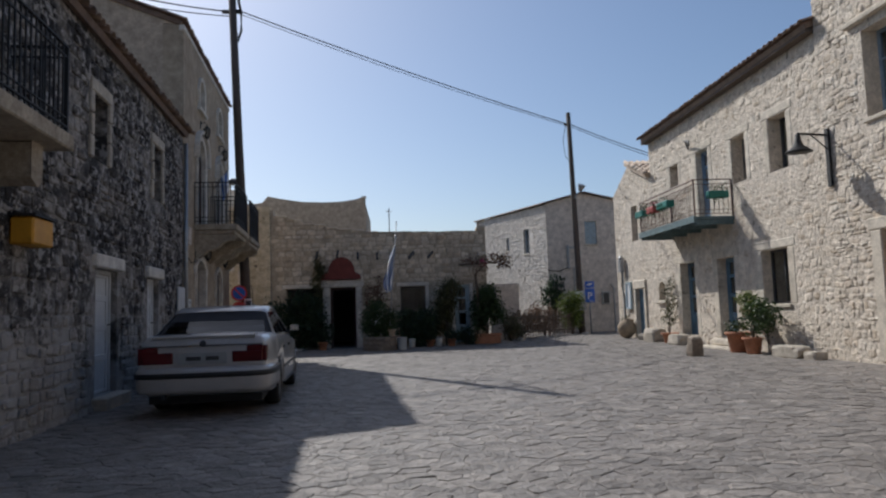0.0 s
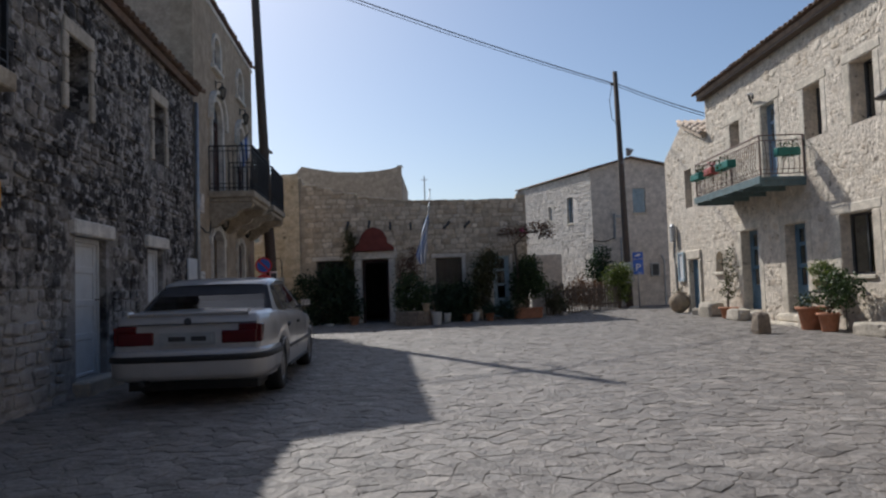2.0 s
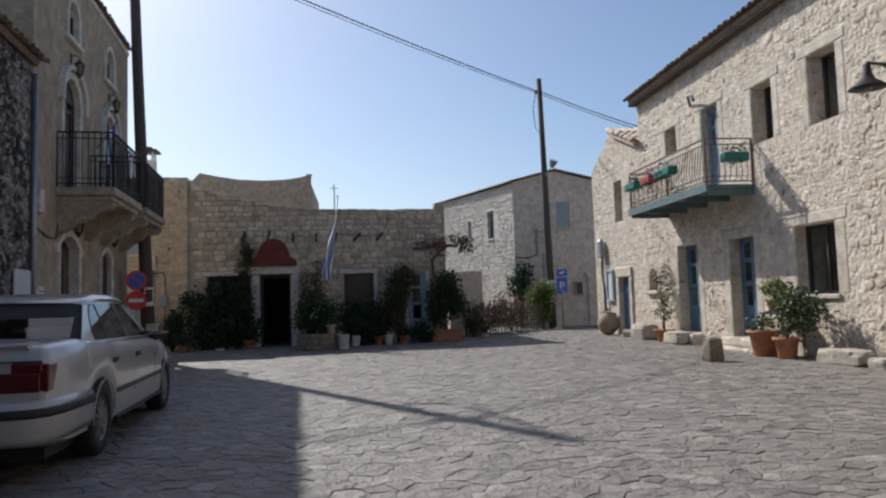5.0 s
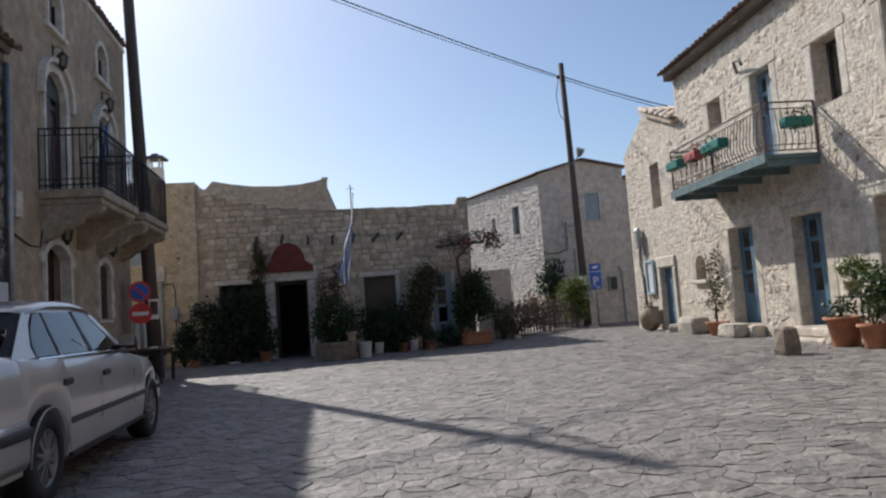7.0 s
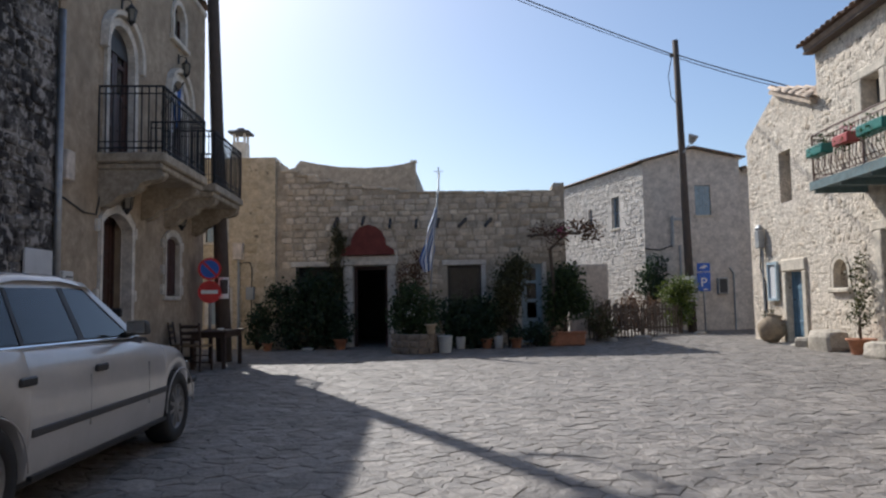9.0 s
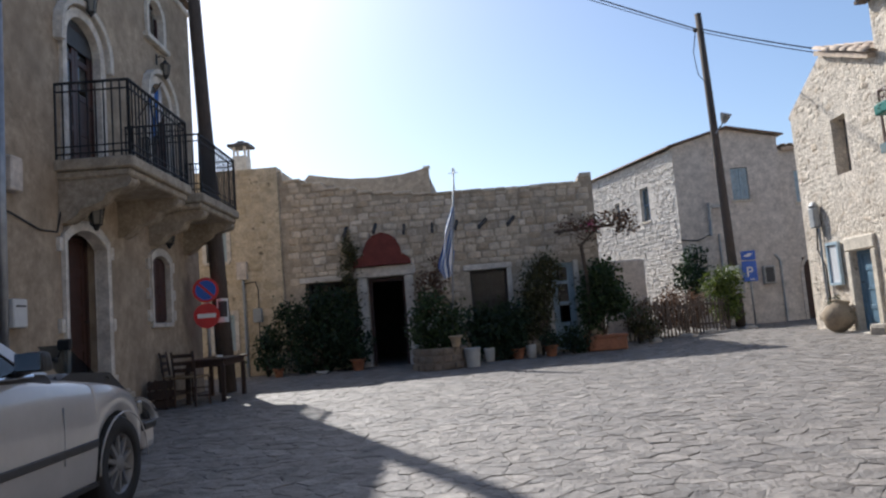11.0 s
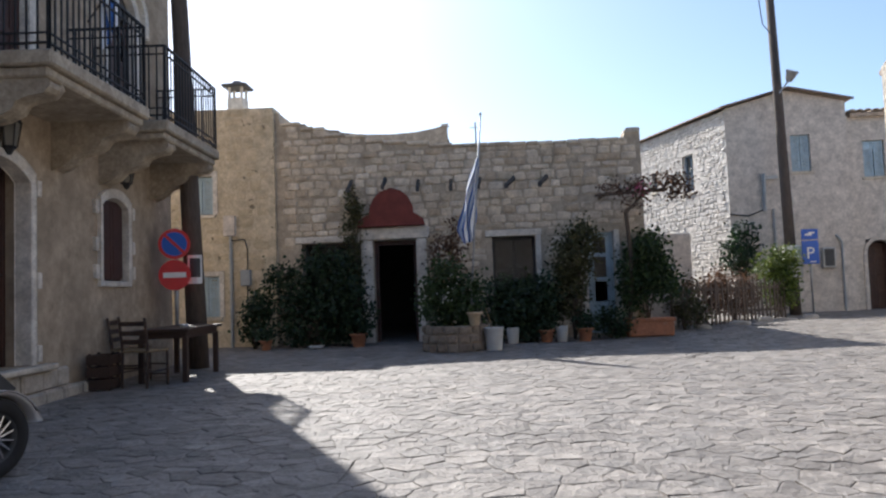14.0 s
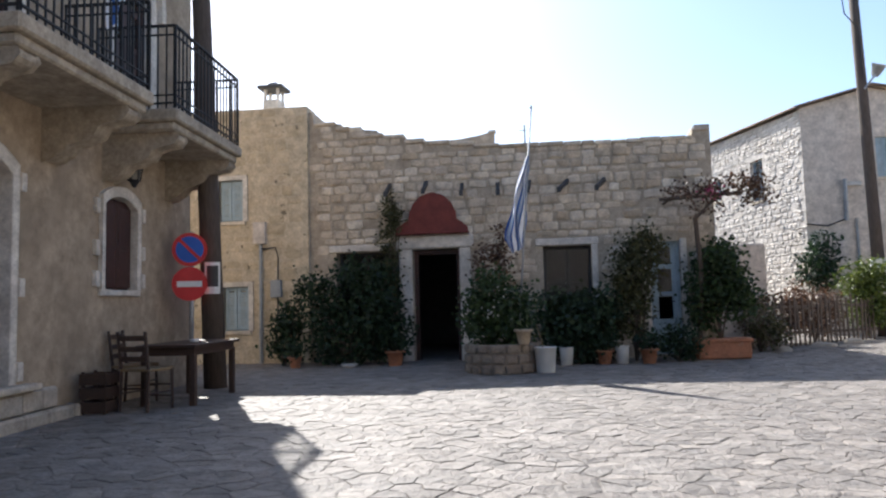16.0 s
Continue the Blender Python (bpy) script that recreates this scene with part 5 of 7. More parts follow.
part("cable_loop", Shape().tube([(-0.42, 0.1, 9.9), (-0.4, 0.6, 10.2), (-0.38, 1.0, 10.7), (-0.38, 1.0, 11.3), (-0.42, 0.5, 11.8), (-0.46, 0.1, 12.1)], 0.045, 6), "cable", near_pole)
part("poster", Shape().add([(0.03 + 0.19 * math.cos(a) - 0.05, 0.19 * math.sin(a), z) for z in (1.4, 1.85) for a in (-1.9, -1.5, -1.1, -0.7)], [(0, 1, 5, 4), (1, 2, 6, 5), (2, 3, 7, 6)]), "sign_white", near_pole, "torn paper notice")
part("poster_picture", Shape().add([(0.03 + 0.194 * math.cos(a) - 0.05, 0.194 * math.sin(a), z) for z in (1.5, 1.8) for a in (-1.7, -1.4, -1.1, -0.85)], [(0, 1, 5, 4), (1, 2, 6, 5), (2, 3, 7, 6)]), "dark_grey", near_pole)
far_pole = thing("utility_pole", "dark wooden utility pole with a small floodlight", "utility pole", (8.84, 31.37, -0.2))
part("shaft", Shape().tube([(0, 0, -0.1), (-0.05, 0, 3), (-0.1, 0, 6), (-0.18, 0, 9.95)], 0.15, 12, 0.1), "pole_wood", far_pole, smooth=True)
fl = part("floodlight", Shape(pose(0.22, -0.1, 6.55, 25, 15, 0)).lathe([(0.06, -0.16), (0.1, -0.1), (0.16, 0.1), (0.17, 0.14)], 12), "galvanised", far_pole)
part("arm", Shape().tube([(-0.1, -0.1, 6.1), (0.05, -0.16, 6.3), (0.22, -0.12, 6.5)], 0.025, 6), "galvanised", far_pole)
part("insulator", Shape().lathe([(0.03, 0), (0.06, 0.03), (0.06, 0.1), (0.03, 0.14)], 8, (-0.34, -0.05, 9.35)).tube([(-0.14, 0, 9.5), (-0.34, -0.05, 9.4)], 0.02, 5), "dark_grey", far_pole)
part("drop_wire", Shape().tube([(-0.34, -0.06, 9.35), (-0.48, -0.1, 8.7), (-0.42, -0.1, 8.0), (-0.16, -0.14, 7.6), (-0.12, -0.15, 6.4)], 0.014, 5), "cable", far_pole)
part("junction_box", Shape().box((-0.3, -0.3, 1.72), (0.22, -0.16, 2.02)), "white_plastic", far_pole, bevel=0.02)
part("number_plate", Shape().box((-0.2, -0.19, 1.2), (0.18, -0.16, 1.6)), "galvanised", far_pole)
cable_run("overhead_cable", (-4.15, 22.95, 11.05), (8.55, 31.3, 9.4), 0.12, 0.019, "black overhead cable bundle between the two poles")
cable_run("overhead_cable", (8.65, 31.3, 9.4), (13.2, 27.2, 6.3), 0.12, 0.02, "black overhead cable from the pole to the cottage")
cable_run("overhead_cable", (-4.15, 22.95, 10.95), (8.55, 31.3, 9.32), 0.14, 0.011, "thin black overhead cable between the two poles")
cable_run("overhead_cable", (8.65, 31.3, 9.3), (13.2, 27.2, 6.2), 0.13, 0.014, "thin black overhead cable from the pole to the cottage")
cable_run("overhead_cable", (-4.1, 22.95, 10.9), (-9.0, 18.6, 10.4), 0.2, 0.02, "black overhead cable above the ochre house")
cable_run("overhead_cable", (-4.1, 22.95, 10.75), (-9.0, 18.7, 10.15), 0.2, 0.015, "black overhead cable above the ochre house")

# ---- signs ----
post = thing("sign_post", "two round road signs on a steel post", "road sign", (-3.83, 22.55, 0))
part("post", Shape().tube([(0, 0.06, -0.05), (0, 0.06, 2.2)], 0.035, 8), "galvanised", post, smooth=True)
FACE = pose(0, 0, 0, 0, 0, 22)


def disc(s, r, z, d0, d1, n=28, squash=1.0):
    return s.prism([(r * math.cos(2 * math.pi * i / n), z + r * squash * math.sin(2 * math.pi * i / n)) for i in range(n)], d0, d1)


np_sign = part("no_parking_disc", disc(Shape(FACE), 0.235, 1.95, 0.0, 0.02), "sign_red", post)
part("blue_field", disc(Shape(FACE), 0.185, 1.95, -0.003, 0.004), "sign_blue", np_sign)
part("bar", Shape(FACE @ Matrix.Translation((0, 0, 1.95)) @ pose(0, 0, 0, 0, 45, 0)).box((-0.19, -0.007, -0.022), (0.19, 0.0, 0.022)), "sign_red", np_sign)
ne = part("no_entry_disc", disc(Shape(FACE), 0.235, 1.47, 0.0, 0.02), "sign_red", post)
part("bar", Shape(FACE).box((-0.165, -0.005, 1.43), (0.165, 0.002, 1.51)), "sign_white", ne)
park = thing("parking_sign", "blue parking sign with a white letter on a post", "road sign", (9.12, 30.9, 0))
part("post", Shape().tube([(0, 0.05, -0.05), (0, 0.05, 2.2)], 0.03, 8), "galvanised", park, smooth=True)
pl = part("plate", Shape().box((-0.21, 0.0, 1.32), (0.21, 0.02, 1.92)), "sign_blue", park, bevel=0.008)
part("upper_plate", Shape().box((-0.21, 0.0, 1.95), (0.21, 0.02, 2.22)), "sign_blue", park, bevel=0.008)
part("pictogram", Shape().box((-0.12, -0.005, 2.05), (0.05, 0.001, 2.1)).box((-0.03, -0.005, 2.1), (0.12, 0.001, 2.14)), "sign_white", park)
part("arrow", Shape().box((-0.02, -0.005, 1.36), (0.12, 0.001, 1.39)), "sign_white", pl)
fc = bpy.data.curves.new("letter", "FONT")
fc.body, fc.size, fc.extrude, fc.align_x = "P", 0.42, 0.002, "CENTER"
dg = bpy.data.objects.new("letter", fc)
scene.collection.objects.link(dg)
bpy.context.view_layer.update()
lm = bpy.data.meshes.new_from_object(dg)
bpy.data.objects.remove(dg)
lm.materials.clear()
lm.materials.append(MATS["sign_white"])
lo = new("letter", lm)
lo.parent = pl
lo.matrix_basis = pose(-0.01, -0.006, 1.46, 90, 0, 0)

# ---- parked car ----
def interp(table, x):
    for (a, va), (b2, vb) in zip(table, table[1:]):
        if x <= b2:
            return va + (vb - va) * max(0.0, (x - a)) / (b2 - a)
    return table[-1][1]


def wheel(name, parent, at, r, width, spokes, rim_mat="alloy", label="", thin=1.0):
    """Wheel with its axle along x."""
    m = pose(*at, 0, 90, 0)
    t = part(name, Shape(m).lathe([(r * 0.62, -width / 2), (r * 0.93, -width / 2), (r, -width / 2 + 0.03), (r, width / 2 - 0.03), (r * 0.93, width / 2), (r * 0.62, width / 2), (r * 0.6, 0.0), (r * 0.62, -width / 2)], 28, caps=False), "tyre", parent, label, smooth=True)
    side = 1 if at[0] > 0 else -1
    z = side * (width / 2 - 0.02)
    part("rim", Shape(m).lathe([(r * 0.5, z - 0.09 * side), (r * 0.64, z), (r * 0.66, z + 0.012 * side), (r * 0.6, z + 0.012 * side), (r * 0.56, z - 0.03 * side), (r * 0.5, z - 0.09 * side)], 24, caps=False), rim_mat if thin == 1.0 else "dark_grey", t, smooth=True)
    part("drum", Shape(m).lathe([(r * 0.5, z - 0.1 * side), (r * 0.5, z - 0.07 * side)], 20), "dark_grey", t)
    for k in range(spokes):
        a = 2 * math.pi * k / spokes
        mm = m @ pose(0, 0, z, 0, 0, math.degrees(a))
        part("spoke", Shape(mm).add([(0.03, -0.022 * thin, -0.02 * side), (r * 0.6, -0.016 * thin, -0.012 * side), (r * 0.6, 0.016 * thin, -0.012 * side), (0.03, 0.022 * thin, -0.02 * side), (0.03, -0.016 * thin, 0.012 * side), (r * 0.6, -0.01 * thin, 0.004 * side), (r * 0.6, 0.01 * thin, 0.004 * side), (0.03, 0.016 * thin, 0.012 * side)], [(0, 1, 2, 3), (4, 5, 6, 7), (0, 1, 5, 4), (1, 2, 6, 5), (2, 3, 7, 6), (3, 0, 4, 7)]), rim_mat, t)
    part("hub_cap", Shape(m).lathe([(r * 0.2, z - 0.04 * side), (r * 0.2, z + 0.005 * side), (r * 0.12, z + 0.018 * side)], 14), rim_mat, t, smooth=True)
    return t


car = thing("saloon_car", "old white four-door saloon car parked in the shade", "car", (-1.57, 10.21, 0), turn=4.0)
WID = [(0, 0.70), (0.1, 0.77), (0.5, 0.835), (1.5, 0.875), (3.2, 0.875), (3.9, 0.86), (4.4, 0.80), (4.62, 0.72), (4.72, 0.60)]
DECK = [(0, 0.56), (0.05, 0.60), (0.10, 0.62), (0.115, 0.90), (0.15, 0.97), (0.2, 1.0), (0.8, 1.025), (1.2, 0.99), (3.05, 0.95), (3.5, 0.905), (4.0, 0.83), (4.35, 0.755), (4.55, 0.68), (4.64, 0.58), (4.72, 0.5)]
LOW = [(0, 0.36), (0.15, 0.28), (0.5, 0.22), (4.2, 0.2), (4.6, 0.26), (4.72, 0.34)]
SECTION = [(0.0, 0.0), (0.86, 0.0), (0.965, 0.06), (0.985, 0.2), (1.0, 0.42), (1.0, 0.6), (0.985, 0.78), (0.955, 0.93), (0.90, 0.985), (0.8, 1.0), (0.0, 1.018)]
AXLES = (1.23, 3.99)
stations = sorted({round(0.06 * k, 3) for k in range(79)} | {q[0] for q in DECK} | {a + d for a in AXLES for d in (-0.345, -0.34, 0.34, 0.345)})
vs, fs = [], []
for s0 in stations:
    w, top, lo = interp(WID, s0), interp(DECK, s0), interp(LOW, s0)
    for a in AXLES:
        if abs((s0 if s0 < 3.84 else 3.84 + (s0 - 3.84) * 0.97) - a) < 0.343:
            lo = max(lo, 0.30 + math.sqrt(0.343 ** 2 - ((s0 if s0 < 3.84 else 3.84 + (s0 - 3.84) * 0.97) - a) ** 2))
    lo = min(lo, top - 0.02)
    half = [(w * fx, lo + (top - lo) * fz) for fx, fz in SECTION]
    s1 = s0 if s0 < 3.84 else 3.84 + (s0 - 3.84) * 0.97
    row = [(-x, s1, z) for x, z in half[::-1]] + [(x, s1, z) for x, z in half[1:-1]]
    vs += row
n = len(row)
for k in range(len(stations) - 1):
    fs += [(k * n + i, k * n + (i + 1) % n, (k + 1) * n + (i + 1) % n, (k + 1) * n + i) for i in range(n)]
fs += [tuple(range(n)), tuple(range((len(stations) - 1) * n, len(stations) * n))]
body = part("body", Shape().add(vs, fs), "car_white", car, smooth=True)
body.modifiers.new("edge", "EDGE_SPLIT").split_angle = radians(38)


def side_x(z):
    return 0.80 - (z - 0.96) * 0.47


CABIN = [(0.86, 1.0), (1.42, 1.345), (1.8, 1.395), (2.3, 1.4), (2.66, 1.365), (3.24, 0.95)]
vs, fs = [], []
cs = [0.86, 1.0, 1.2, 1.42, 1.6, 1.8, 2.1, 2.3, 2.5, 2.66, 2.8, 3.0, 3.24]
for s0 in cs:
    top = interp(CABIN, s0) - 0.012
    zs = [0.9, min(0.96, top), top - 0.035 if top > 1.05 else top, top]
    row = [(-side_x(z) + (0.05 if k == 3 else 0.012), s0, z) for k, z in enumerate(zs)]
    vs += row + [(-x, y, z) for x, y, z in row[::-1]]
for k in range(len(cs) - 1):
    fs += [(k * 8 + i, k * 8 + i + 1, (k + 1) * 8 + i + 1, (k + 1) * 8 + i) for i in range(7)]
part("cabin", Shape().add(vs, fs), "car_cloth", car)
vs, fs = [], []
rs2 = [1.36, 1.42, 1.6, 1.8, 2.1, 2.3, 2.5, 2.66, 2.72]
for s0 in rs2:
    top = interp(CABIN, s0)
    vs += [(x, s0, top + dz) for x, dz in ((-0.655, -0.045), (-0.63, -0.012), (-0.56, 0.004), (-0.3, 0.014), (0, 0.018), (0.3, 0.014), (0.56, 0.004), (0.63, -0.012), (0.655, -0.045))]
for k in range(len(rs2) - 1):
    fs += [(k * 9 + i, k * 9 + i + 1, (k + 1) * 9 + i + 1, (k + 1) * 9 + i) for i in range(8)]
part("roof", Shape().add(vs, fs), "car_white", car, smooth=True)


def side_panel(name, pts, side, off, material, parent=car):
    outer = [(side * (side_x(z) + off), y, z) for y, z in pts]
    inner = [(side * (side_x(z) + off - 0.006), y, z) for y, z in pts]
    n2 = len(pts)
    return part(name, Shape().add(outer + inner, [tuple(range(n2)), tuple(range(2 * n2 - 1, n2 - 1, -1))] + [(i, (i + 1) % n2, n2 + (i + 1) % n2, n2 + i) for i in range(n2)]), material, parent)


for side in (1, -1):
    side_panel("rear_pillar", [(0.84, 0.99), (1.36, 1.30), (1.5, 1.345), (1.66, 1.345), (1.5, 1.30), (1.36, 1.22), (1.2, 1.06), (1.2, 0.985)], side, 0.004, "car_white")
    side_panel("front_pillar", [(3.22, 0.95), (2.68, 1.34), (2.56, 1.358), (2.62, 1.318), (3.06, 0.968)], side, 0.004, "car_white")
    side_panel("roof_rail", [(1.5, 1.30), (1.66, 1.355), (2.58, 1.36), (2.63, 1.315)], side, 0.004, "car_white")
    side_panel("centre_pillar", [(2.26, 0.97), (2.27, 1.315), (2.33, 1.315), (2.34, 0.97)], side, 0.005, "black_rubber")
    side_panel("door_divider", [(1.6, 0.975), (1.66, 1.305), (1.69, 1.305), (1.64, 0.975)], side, 0.005, "black_rubber")
    side_panel("quarter_window", [(1.23, 0.99), (1.24, 1.06), (1.38, 1.2), (1.52, 1.29), (1.65, 1.30), (1.59, 0.985)], side, 0.002, "car_glass")
    side_panel("rear_side_window", [(1.65, 0.985), (1.7, 1.303), (2.265, 1.31), (2.255, 0.98)], side, 0.002, "car_glass")
    side_panel("front_side_window", [(2.345, 0.98), (2.335, 1.315), (2.6, 1.308), (3.02, 0.972)], side, 0.002, "car_glass")
    part("belt_trim", Shape().tube([(side * 0.806, 1.2, 0.972), (side * 0.81, 2.2, 0.965), (side * 0.805, 3.08, 0.956)], 0.01, 6), "chrome", car)
    part("side_moulding", Shape().box((side * 0.868, 1.59, 0.48) if side > 0 else (-0.882, 1.59, 0.48), (0.882, 3.63, 0.528) if side > 0 else (-0.868, 3.63, 0.528)), "dark_grey", car, bevel=0.008)
    part("sill_moulding", Shape().box((0.845 if side > 0 else -0.875, 1.6, 0.25), (0.875 if side > 0 else -0.845, 3.62, 0.275)), "black_rubber", car)
    for y in (1.45, 2.33):
        part("door_handle", Shape().box((0.868 if side > 0 else -0.892, y, 0.765), (0.89 if side > 0 else -0.868, y + 0.17, 0.815)), "black_rubber", car, bevel=0.01)
    for y in (2.28, 3.25):
        part("door_gap", Shape().box((0.866 if side > 0 else -0.8765, y, 0.44), (0.8765 if side > 0 else -0.866, y + 0.004, 0.76)), "grey_plastic", car)
    mr = part("wing_mirror", Shape(pose(side * 0.93, 2.88, 1.03)).box((-0.08, -0.05, -0.05), (0.08, 0.06, 0.055), 0.8), "black_rubber", car, bevel=0.03, segments=2)
    part("mirror_foot", Shape().tube([(side * 0.79, 2.95, 0.97), (side * 0.9, 2.89, 1.0)], 0.025, 6), "black_rubber", mr)
    part("mirror_glass", Shape(pose(side * 0.93, 2.825, 1.035)).box((-0.065, -0.004, -0.04), (0.065, 0.0, 0.045)), "chrome", mr)
    # rear lights: a low strip with a raised outer block
    t = part("tail_light", Shape().box((0.36 if side > 0 else -0.735, 0.085, 0.67), (0.735 if side > 0 else -0.36, 0.125, 0.81)).box((0.54 if side > 0 else -0.745, 0.088, 0.805), (0.745 if side > 0 else -0.54, 0.14, 0.88)), "tail_red", car, "dark red tail light", bevel=0.01)
    part("side_lens", Shape().box((0.73 if side > 0 else -0.787, 0.1, 0.67), (0.787 if side > 0 else -0.73, 0.28, 0.87)), "tail_red", t, bevel=0.01)
    part("head_light", Shape().lathe([(0.07, 0), (0.085, 0.03), (0.06, 0.05)], 14).add([], []), "lamp_glass", car).matrix_basis = pose(side * 0.55, 4.56, 0.62, -90, 0, 0)
    part("indicator", Shape().box((0.66 if side > 0 else -0.76, 4.5, 0.56), (0.74 if side > 0 else -0.66, 4.58, 0.66)), "lamp_glass", car, bevel=0.01)
    for k, a in enumerate(AXLES):
        wheel("wheel", car, (side * 0.745, a, 0.31), 0.31, 0.2, 10)
        part("arch_lip", Shape().tube([(side * 0.872, a + 0.343 * math.cos(q), 0.30 + 0.343 * math.sin(q)) for q in [math.pi * i / 14 for i in range(15)]], 0.006, 5), "car_white", car, smooth=True)


def slanted(name, y0, z0, hw0, y1, z1, hw1, off, material, label=""):
    nrm = Vector((0, -(z1 - z0), (y1 - y0))).normalized()
    if nrm.z < 0:
        nrm = -nrm
    o = nrm * off
    i2 = nrm * (off - 0.006)
    pts = [(-hw0, y0, z0), (hw0, y0, z0), (hw1, y1, z1), (-hw1, y1, z1)]
    return part(name, Shape().add([tuple(Vector(q) + o) for q in pts] + [tuple(Vector(q) + i2) for q in pts], [(0, 1, 2, 3), (7, 6, 5, 4), (0, 1, 5, 4), (1, 2, 6, 5), (2, 3, 7, 6), (3, 0, 4, 7)]), material, car, label)


slanted("rear_window", 0.90, 1.022, 0.68, 1.41, 1.307, 0.585, 0.006, "car_glass", "tinted rear window")
slanted("windscreen", 3.22, 0.965, 0.71, 2.72, 1.322, 0.58, 0.006, "car_glass")


def wrap(name, path, section, material, parent, label=""):
    """A moulding swept round the tail: path of (x, y), section of (out, z)."""
    pts = [Vector((x, y, 0)) for x, y in path]
    vs, n5 = [], len(section)
    for k, q in enumerate(pts):
        d = (pts[min(k + 1, len(pts) - 1)] - pts[max(k - 1, 0)]).normalized()
        o = Vector((d.y, -d.x, 0))
        vs += [tuple(q + o * out + Vector((0, 0, z))) for out, z in section]
    fs = [(k * n5 + i, k * n5 + (i + 1) % n5, (k + 1) * n5 + (i + 1) % n5, (k + 1) * n5 + i) for k in range(len(pts) - 1) for i in range(n5)]
    return part(name, Shape().add(vs, fs + [tuple(range(n5)), tuple(range((len(pts) - 1) * n5, len(pts) * n5))]), material, parent, label, smooth=True)


half = [(0.868, 0.87), (0.852, 0.45), (0.825, 0.2), (0.785, 0.07), (0.71, 0.0), (0.6, -0.03), (0.3, -0.05)]
TAIL = [(-x, y) for x, y in half] + [(0, -0.055)] + half[::-1]
bp = wrap("rear_bumper", TAIL, [(-0.1, 0.31), (-0.02, 0.31), (0.005, 0.36), (0.012, 0.5), (0.012, 0.565), (0.0, 0.6), (-0.03, 0.615), (-0.1, 0.615)], "car_white", car)
wrap("bumper_strip", TAIL, [(0.0, 0.5), (0.024, 0.5), (0.03, 0.52), (0.03, 0.55), (0.024, 0.565), (0.0, 0.565)], "black_rubber", bp)
part("front_bumper", Shape().box((-0.76, 4.54, 0.3), (0.76, 4.74, 0.5)), "car_white", car, bevel=0.05, segments=3)
part("front_strip", Shape().box((-0.77, 4.53, 0.44), (0.77, 4.75, 0.5)), "black_rubber", car, bevel=0.012)
part("boot_spoiler", Shape().prism([(0.16, 0.97), (0.34, 1.0), (0.28, 1.016), (0.14, 1.02), (0.12, 1.0)], -0.64, 0.64), "car_white", car, bevel=0.012).matrix_basis = pose(0, 0, 0, 0, 0, 90) @ Matrix.Scale(-1, 4, (0, 1, 0))
part("boot_gap", Shape().box((-0.74, 0.095, 0.885), (0.74, 0.117, 0.893)), "black_rubber", car)
pn = part("plate_panel", Shape().box((-0.295, 0.084, 0.66), (0.295, 0.118, 0.80)), "grey_plastic", car)
plt = part("licence_plate", Shape().box((-0.26, 0.075, 0.675), (0.26, 0.086, 0.785)), "grey_plastic", pn)
part("plate_bar", Shape().box((-0.2, 0.072, 0.705), (-0.02, 0.0755, 0.755)).box((0.04, 0.072, 0.705), (0.2, 0.0755, 0.755)), "dark_grey", plt)
part("badge", Shape(pose(0, 0.106, 0.915, 78, 0, 0)).lathe([(0.04, -0.004), (0.04, 0.008), (0.03, 0.012)], 18), "dark_grey", car)
part("exhaust", Shape().tube([(-0.45, -0.03, 0.27), (-0.45, 0.4, 0.28)], 0.03, 10), "dark_grey", car)
part("underbody", Shape().box((-0.7, 0.3, 0.16), (0.7, 4.3, 0.26)), "black_rubber", car)

# ---- three-wheeled motorcycle ----
trike = thing("three_wheeler", "white three-wheeled motorcycle with chrome-spoked wheels", "motorcycle", (-2.72, 16.5, 0), turn=-12.0)
for side in (1, -1):
    wheel("front_wheel", trike, (side * 0.62, 0, 0.26), 0.26, 0.17, 14, "chrome", thin=0.5)
    pts_o = [(0.325 * math.cos(a), 0.25 + 0.315 * math.sin(a)) for a in [math.pi * (0.08 + 0.86 * i / 12) for i in range(13)]]
    pts_i = [(0.295 * math.cos(a), 0.25 + 0.285 * math.sin(a)) for a in [math.pi * (0.08 + 0.86 * i / 12) for i in range(13)]]
    mm = along((side * 0.62, 0, 0), (0, 1, 0), (1, 0, 0))
    part("fender", Shape(mm).band(pts_i, pts_o, -0.11, 0.11), "car_white", trike, "white front mudguard", bevel=0.012, smooth=True)
    part("suspension_arm", Shape().tube([(side * 0.2, -0.1, 0.36), (side * 0.55, 0.0, 0.3)], 0.02, 6).tube([(side * 0.2, 0.12, 0.36), (side * 0.55, 0.0, 0.3)], 0.02, 6).tube([(side * 0.22, 0, 0.55), (side * 0.5, 0.0, 0.32)], 0.025, 6), "black_iron", trike)
    part("mirror", Shape(pose(side * 0.4, -0.5, 1.12)).box((-0.08, -0.02, -0.05), (0.08, 0.02, 0.05)), "black_rubber", trike, bevel=0.015)
    part("mirror_stem", Shape().tube([(side * 0.3, -0.5, 0.98), (side * 0.38, -0.5, 1.1)], 0.008, 5), "black_iron", trike)
    part("side_panel", Shape(along((side * 0.2, 0, 0), (0, 1, 0), (1, 0, 0))).prism([(0.35, 0.38), (0.5, 0.5), (0.2, 0.78), (-0.3, 0.82), (-0.75, 0.62), (-0.6, 0.4)], -0.06, 0.06), "dark_grey", trike, bevel=0.03, segments=2)
wheel("rear_wheel", trike, (0.001, -1.35, 0.3), 0.3, 0.22, 14, "chrome", thin=0.5)
